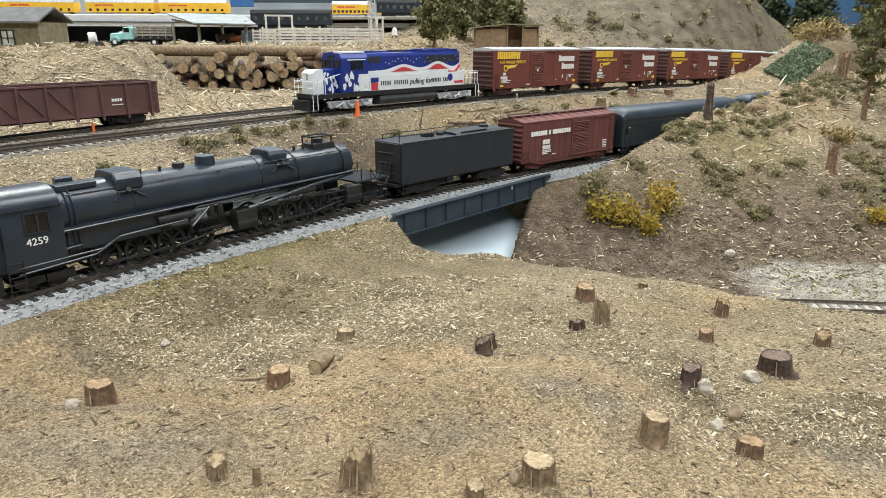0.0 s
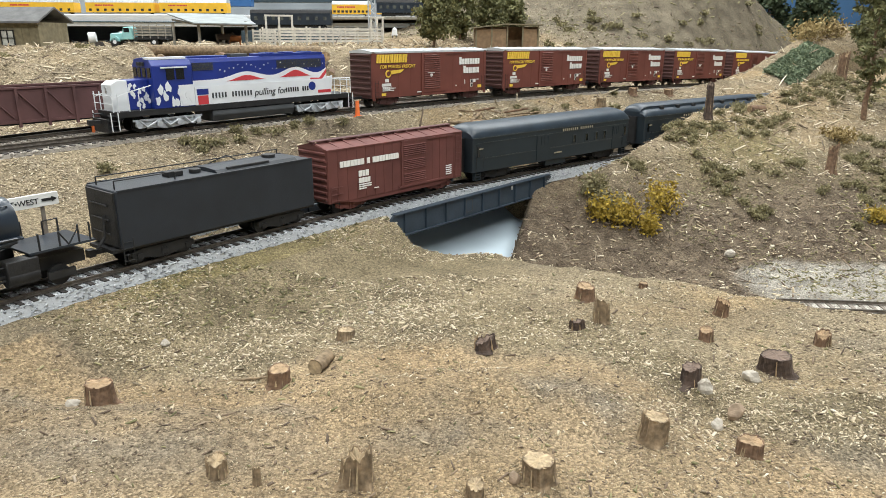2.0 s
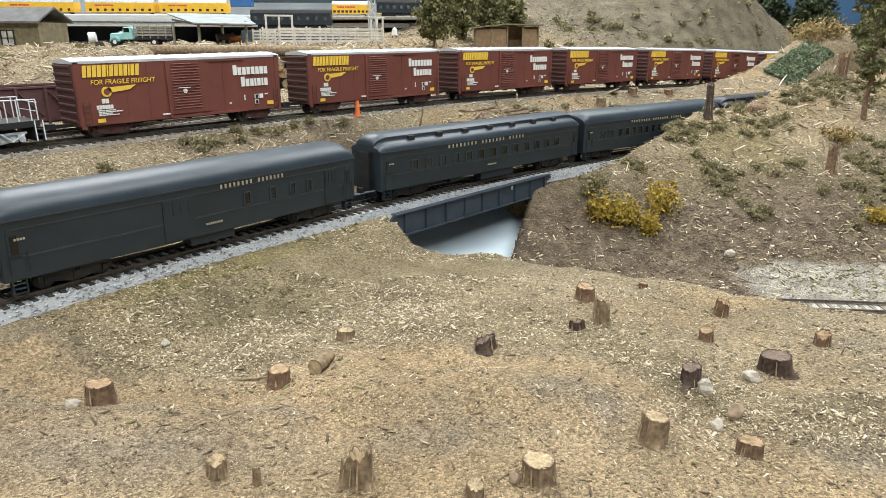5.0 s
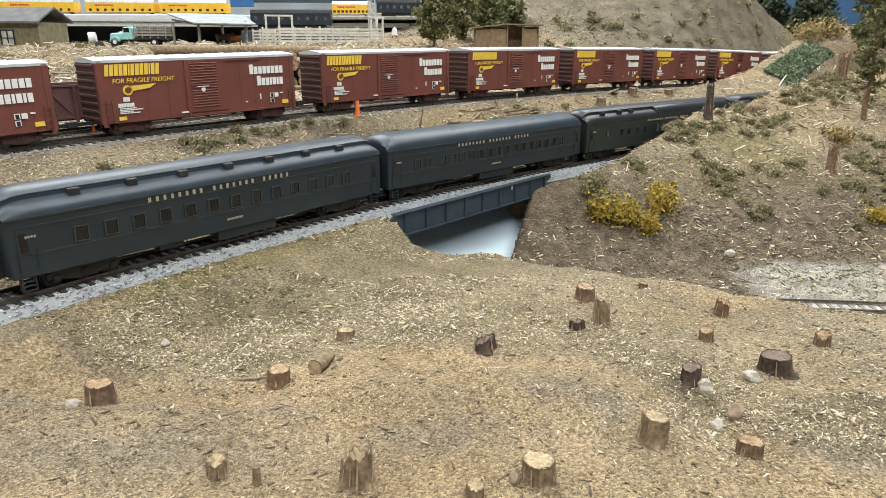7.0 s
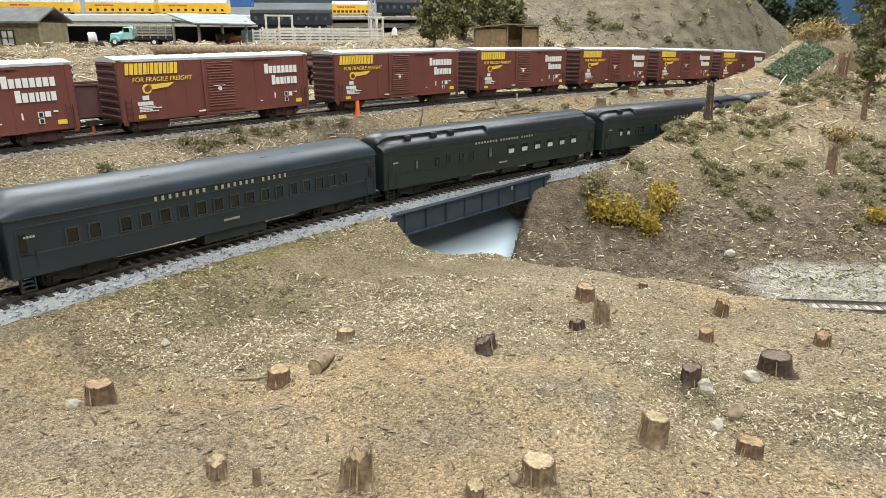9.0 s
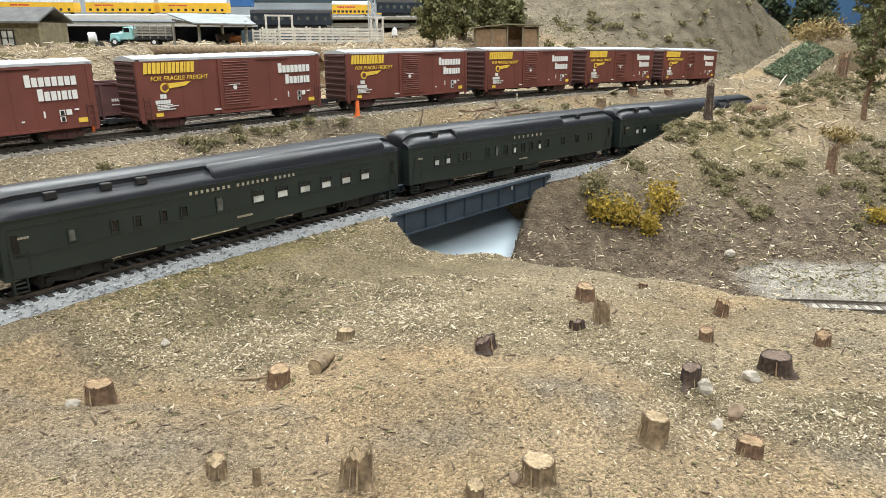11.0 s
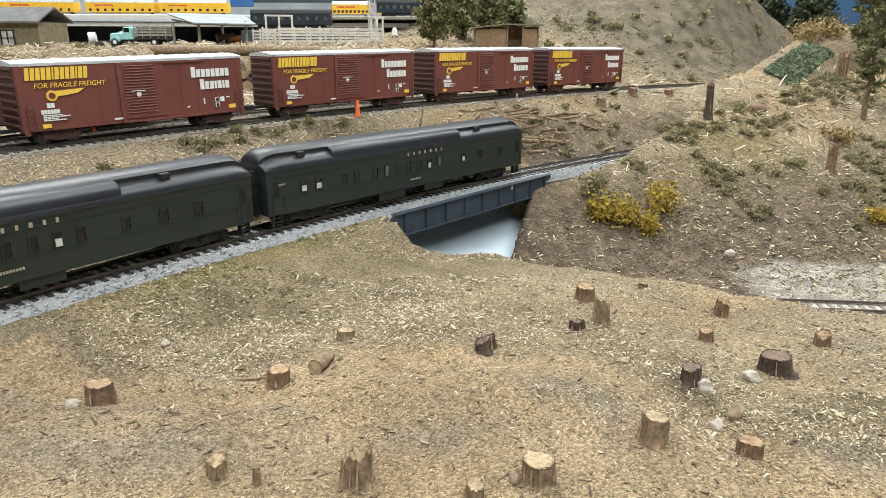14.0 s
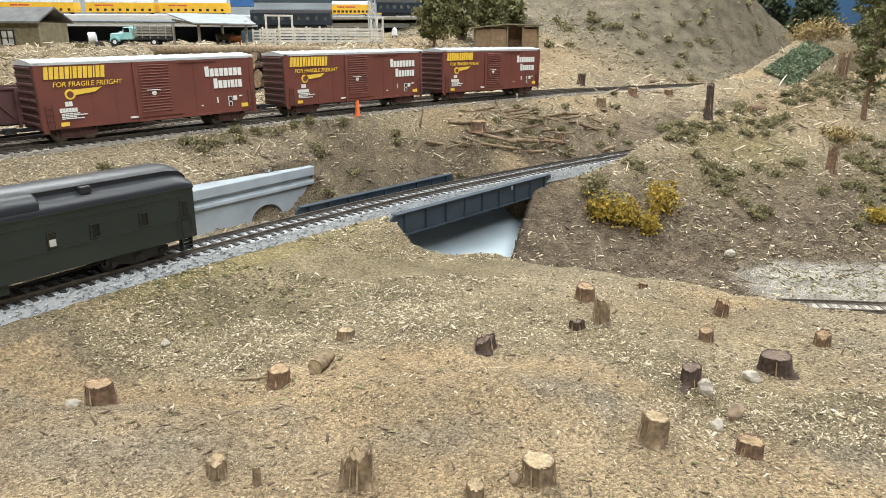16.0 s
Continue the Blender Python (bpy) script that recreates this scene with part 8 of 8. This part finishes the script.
def stake_truck():
    top = new("stake_truck")
    top.matrix_world = pose(-0.474, 1.125, ground_z(-0.474, 1.125) + 0.002, 0, 0, 2)
    teal = shader("pale_teal_enamel", (0.30, 0.58, 0.58), 0.35, 0, 0.06, 100, 0)
    bm = bmesh.new()
    prism(bm, [(-0.022, 0.009), (-0.022, 0.019), (-0.0195, 0.0275), (-0.0080, 0.0285), (-0.0060, 0.0265), (-0.0050, 0.009)], -0.0105, 0.0105, "y")
    part("cab", bm, teal, top, "pale teal cab", bevel=0.0012)
    bm = bmesh.new()
    prism(bm, [(-0.042, 0.008), (-0.0425, 0.0155), (-0.0400, 0.0185), (-0.0215, 0.0195), (-0.0215, 0.008)], -0.0075, 0.0075, "y")
    part("bonnet", bm, teal, top, bevel=0.0015)
    bm = bmesh.new()
    for sgn in (-1, 1):
        pts = [(-0.034 + 0.0075 * math.cos(a), 0.0065 + 0.0075 * math.sin(a)) for a in np.linspace(0, math.pi, 12)]
        prism(bm, pts, min(sgn * 0.0070, sgn * 0.0112), max(sgn * 0.0070, sgn * 0.0112), "y")
    part("mudguard", bm, teal, top)
    bm = bmesh.new()
    box(bm, -0.0190, -0.0105, -0.0109, -0.0104, 0.0200, 0.0262)
    part("side_window", bm, "glass", top)
    for x in (-0.034, 0.026):
        for sgn in (-1, 1):
            bm = bmesh.new()
            disc(bm, x, sgn * 0.0078, sgn * 0.0112, 0.0055, 0.0058, 16)
            wl = part("wheel", bm, "soot", top)
            bm = bmesh.new()
            disc(bm, x, sgn * 0.0110, sgn * 0.0116, 0.0055, 0.0028, 12)
            part("hub", bm, "uwhite", wl)
    bm = bmesh.new()
    box(bm, -0.042, 0.044, -0.0045, 0.0045, 0.0060, 0.0085)
    box(bm, -0.003, 0.046, -0.0125, 0.0125, 0.0095, 0.0125)
    part("chassis", bm, "soot", top)
    for k in range(4):
        bm = bmesh.new()
        z = 0.0145 + 0.0042 * k
        for y in (-0.0125, 0.0120):
            box(bm, -0.003, 0.046, y, y + 0.0006, z, z + 0.0026)
        box(bm, -0.003, -0.0024, -0.0125, 0.0125, z, z + 0.0026)
        part("stake_board", bm, PLANK, top)
    for k in range(5):
        bm = bmesh.new()
        x = -0.002 + 0.0118 * k
        box(bm, x - 0.0006, x + 0.0006, -0.0132, -0.0125, 0.0110, 0.0310)
        part("stake", bm, PLANK, top)
    return tagged(top, "small teal farm truck with grey stake bed", "truck")


stake_truck()


def barrel_lot():
    """Tanks and junk parked by the shack."""
    for i, (x, y, r) in enumerate(((-0.560, 1.15, 0.0085), (-0.520, 1.17, 0.0085))):
        top = new("handcart")
        top.matrix_world = pose(x, y, ground_z(x, y), 0, 0, 15 + 30 * i)
        bm = bmesh.new()
        rod(bm, (-0.004, 0, 0.0165), (0.006, 0, 0.0175), r, 16, r * 0.9)
        part("white_tank", bm, "uwhite", top, "white drum", smooth=True)
        bm = bmesh.new()
        box(bm, -0.018, 0.014, -0.0045, 0.0045, 0.0065, 0.0085)
        pipe(bm, [(-0.018, 0, 0.007), (-0.030, 0, 0.012)], 0.001)
        part("frame", bm, "soot", top)
        for dx in (-0.012, 0.010):
            bm = bmesh.new()
            disc(bm, dx, -0.0062, -0.0048, 0.0055, 0.0056, 16)
            disc(bm, dx, 0.0048, 0.0062, 0.0055, 0.0056, 16)
            part("wheel", bm, "tie", top)
        tagged(top, "old dark handcart carrying a white drum", "cart", "handcarts")


barrel_lot()


def hut():
    top = new("hut")
    top.matrix_world = pose(0.112, 1.290, 0.0985, 0, 0, 4)
    for k in range(5):
        x = -0.056 + 0.0275 * k
        if k not in (2, 4):
            bm = bmesh.new()
            box(bm, x, x + 0.0255, -0.014, -0.012, 0.004, 0.0385)
            part("panel", bm, PINEWOOD, top)
        bm = bmesh.new()
        box(bm, x - 0.0012, x + 0.0012, -0.0150, -0.0120, -0.012, 0.0450)
        part("post", bm, OLIVE, top)
    bm = bmesh.new()
    box(bm, -0.057, 0.056, 0.018, 0.020, -0.012, 0.042)
    box(bm, -0.057, -0.055, -0.012, 0.018, -0.012, 0.040)
    box(bm, 0.054, 0.056, -0.012, 0.018, -0.012, 0.042)
    part("back_wall", bm, PINEWOOD, top)
    bm = bmesh.new()
    prism(bm, [(-0.066, 0.0385), (-0.064, 0.0405), (-0.005, 0.0475), (0.062, 0.0462), (0.062, 0.0445), (-0.005, 0.0455)], -0.020, 0.026, "y")
    part("roof", bm, OLIVE, top, "flat board roof")
    return tagged(top, "brown board trackside hut with flat roof", "hut")


hut()


def lattice_tower():
    top = new("signal_tower")
    top.matrix_world = pose(-0.158, 1.60, 0.112)
    for a, b in ((-0.008, -0.008), (0.008, -0.008), (0.008, 0.008), (-0.008, 0.008)):
        bm = bmesh.new()
        rod(bm, (a, b, 0), (a * 0.75, b * 0.75, 0.13), 0.0011, 6)
        part("leg", bm, "truck", top)
    for k in range(7):
        z0, z1 = 0.13 * k / 7, 0.13 * (k + 1) / 7
        bm = bmesh.new()
        for sgn in (-1, 1):
            rod(bm, (-0.008 * sgn, -0.008, z0), (0.008 * sgn * 0.95, -0.008, z1), 0.0007, 5)
            rod(bm, (-0.008, -0.008 * sgn, z0), (-0.008, 0.008 * sgn * 0.95, z1), 0.0007, 5)
        part("lattice_brace", bm, "truck", top)
    return tagged(top, "grey steel lattice tower behind the pens", "tower")


lattice_tower()


def yard_lamp():
    top = new("water_tank")
    top.matrix_world = pose(-0.102, 1.50, ground_z(-0.102, 1.50))
    bm = bmesh.new()
    rod(bm, (0, 0, 0.010), (0, 0, 0.022), 0.0062, 16, 0.0050)
    rod(bm, (0, 0, 0.022), (0, 0, 0.026), 0.0050, 16, 0.001)
    part("drum", bm, "uwhite", top, smooth=True)
    bm = bmesh.new()
    for a, b in ((-0.004, -0.004), (0.004, -0.004), (0.004, 0.004), (-0.004, 0.004)):
        rod(bm, (a, b, -0.002), (a, b, 0.010), 0.0008, 6)
    part("stand", bm, "soot", top)
    return tagged(top, "small white drum on a dark stand", "tank")


yard_lamp()

# ---- display shelf with parked trains ----
SILVER = shader("silver_shelf_edge", (0.72, 0.75, 0.78), 0.35, 0.2, 0.06, 20, 0)
DEEP = shader("deep_teal_beam", (0.03, 0.055, 0.075), 0.5, 0, 0.2, 20, 0.05, 300)
AMBER = shader("parked_train_yellow", (0.78, 0.45, 0.03), 0.5, 0, 0.08, 60, 0)


def shelf_block(name, x0, x1, y0, y1, z0, z1, m, label):
    bm = bmesh.new()
    box(bm, x0, x1, y0, y1, z0, z1)
    o = part(name, bm, m, bevel=0.001)
    return tagged(o, label, "shelf", kind="structure")


shelf_block("shelf_edge", -1.9, -0.42, 1.660, 1.672, 0.143, 0.1690, SILVER, "silver-white edge of the display shelf")
shelf_block("shelf_rail", -1.9, -0.42, 1.655, 1.660, 0.1515, 0.1545, DEEP, "dark line along the shelf edge")
shelf_block("shelf_deck", -1.9, -0.02, 1.672, 2.20, 0.160, 0.1670, PLANK, "grey deck of the display shelf")
shelf_block("shelf_edge_2", -0.42, -0.02, 1.700, 1.712, 0.143, 0.1530, SILVER, "silver-white edge of the display shelf")
shelf_block("shelf_post", -0.43, -0.41, 1.662, 1.70, 0.10, 0.160, DEEP, "dark post of the display shelf")
shelf_block("shelf_back", -1.9, 0.0, 2.20, 2.22, 0.09, 0.26, shader("grey_back_panel", (0.25, 0.28, 0.31), 0.8, 0, 0.3, 6, 0.05, 100), "grey panel behind the display shelf")


def parked(x, y, z, L, body, roof_, label, yaw=0.0, dark=False):
    top = new("parked_train_car")
    top.matrix_world = pose(x, y, z, 0, 0, yaw)
    bm = bmesh.new()
    box(bm, -L / 2, L / 2, -0.017, 0.017, 0.0095, 0.0330)
    part("body", bm, body, top, bevel=0.0006)
    bm = bmesh.new()
    prism(bm, [(-0.0174, 0.0325), (-0.0150, 0.0385), (0, 0.0410), (0.0150, 0.0385), (0.0174, 0.0325)], -L / 2, L / 2)
    part("roof", bm, roof_, top)
    if not dark:
        bm = bmesh.new()
        strokes(bm, -L * 0.36, 0.0245, 0.0032, [0.0030] * 5 + [0] + [0.003] * 7, -0.0172, gap=0.4)
        part("lettering", bm, "ured", top)
    for k in range(9):
        bm = bmesh.new()
        w = -L * 0.43 + L * 0.86 * k / 8
        box(bm, w - 0.0032, w + 0.0032, -0.0176, -0.0168, 0.0130 if not dark else 0.0190, 0.0185 if not dark else 0.0260)
        part("window", bm, "soot" if not dark else "pane_grey", top)
    bm = bmesh.new()
    box(bm, -L * 0.28, L * 0.28, -0.012, 0.012, 0.0040, 0.0095)
    part("underframe", bm, "truck" if not dark else "soot", top)
    for sgn in (-1, 1):
        add_truck(top, sgn * (L / 2 - 0.028), 0.022, "truck" if not dark else "soot")
    return tagged(top, label, "train car", "parked trains")


for x, L in ((-0.992, 0.180), (-0.790, 0.168), (-0.612, 0.165), (-1.19, 0.18)):
    parked(x, 1.80, 0.1672, L, AMBER, "truck", "parked yellow streamliner car with grey roof on the display shelf")
parked(-0.318, 1.525, 0.136, 0.165, "black", "soot", "parked black coach behind the stock pens", 2, True)
shelf_block("coach_stand", -0.42, -0.22, 1.50, 1.56, 0.098, 0.1335, DEEP, "dark ledge behind the stock pens")
parked(-0.235, 1.86, 0.1672, 0.095, AMBER, "truck", "parked yellow switcher on the display shelf")
parked(-0.120, 1.86, 0.1672, 0.100, AMBER, "truck", "parked yellow car on the display shelf")
parked(-0.085, 1.745, 0.1672, 0.150, "black", "soot", "parked black coach at the end of the display shelf", 3, True)
shelf_block("beam", -0.70, 0.05, 1.93, 1.97, 0.208, 0.222, DEEP, "dark teal beam above the display shelf")
shelf_block("beam_blue", -0.70, -0.50, 1.90, 1.93, 0.196, 0.222, shader("blue_beam", (0.03, 0.12, 0.33), 0.5, 0, 0.15, 20, 0), "blue painted beam above the display shelf")

# ---- room ----
WALL = shader("room_wall_paint", (0.50, 0.50, 0.48), 0.9, 0, 0.05, 2, 0.05, 40)
CEIL = shader("white_ceiling", (0.78, 0.78, 0.76), 0.9, 0, 0.04, 2, 0.05, 40)
SKY = shader("painted_sky", (0.50, 0.66, 0.80), 0.9, 0, 0.30, 1.6, 0.0)
NIGHT = shader("deep_blue_backdrop", (0.045, 0.115, 0.235), 0.9, 0, 0.12, 3, 0.0)


def slab(name, x0, x1, y0, y1, z0, z1, m, label):
    bm = bmesh.new()
    box(bm, x0, x1, y0, y1, z0, z1)
    return tagged(part(name, bm, m), label, "room", kind="structure")


slab("wall_back", -3.4, 3.4, 3.10, 3.20, -1.1, 1.75, WALL, "plain painted room wall")
slab("wall_front", -3.4, 3.4, -3.30, -3.20, -1.1, 1.75, WALL, "plain painted room wall")
slab("wall_left", -3.5, -3.4, -3.3, 3.2, -1.1, 1.75, WALL, "plain painted room wall")
slab("wall_right", 3.4, 3.5, -3.3, 3.2, -1.1, 1.75, WALL, "plain painted room wall")
slab("ceiling", -3.5, 3.5, -3.3, 3.2, 1.75, 1.85, CEIL, "white ceiling")
slab("floor", -3.5, 3.5, -3.3, 3.2, -1.2, -1.1, shader("grey_floor", (0.25, 0.24, 0.23), 0.7, 0, 0.1, 3, 0.05, 40), "grey room floor")
slab("backdrop_sky", -3.3, 0.55, 2.90, 2.92, -0.1, 1.0, SKY, "pale blue painted sky backdrop")
slab("backdrop_blue", 0.55, 3.3, 2.86, 2.88, -0.1, 1.0, NIGHT, "deep blue painted backdrop")
for lx, ly in ((-0.9, 0.55), (0.75, 0.55), (-0.9, 1.9), (0.8, 1.9), (-0.9, -0.9), (0.7, -0.9)):
    slab("ceiling_fixture", lx - 0.68, lx + 0.68, ly - 0.2, ly + 0.2, 1.64, 1.74, CEIL, "white fluorescent ceiling fixture")
# ---- everything that moves ----
def motions():
    times = [0.5 * i for i in range(33)]
    for thing, path, position, behind, length in MOVING:
        walk(thing, [(t, car_pose(path, position(t) + behind, length)) for t in times])


motions()
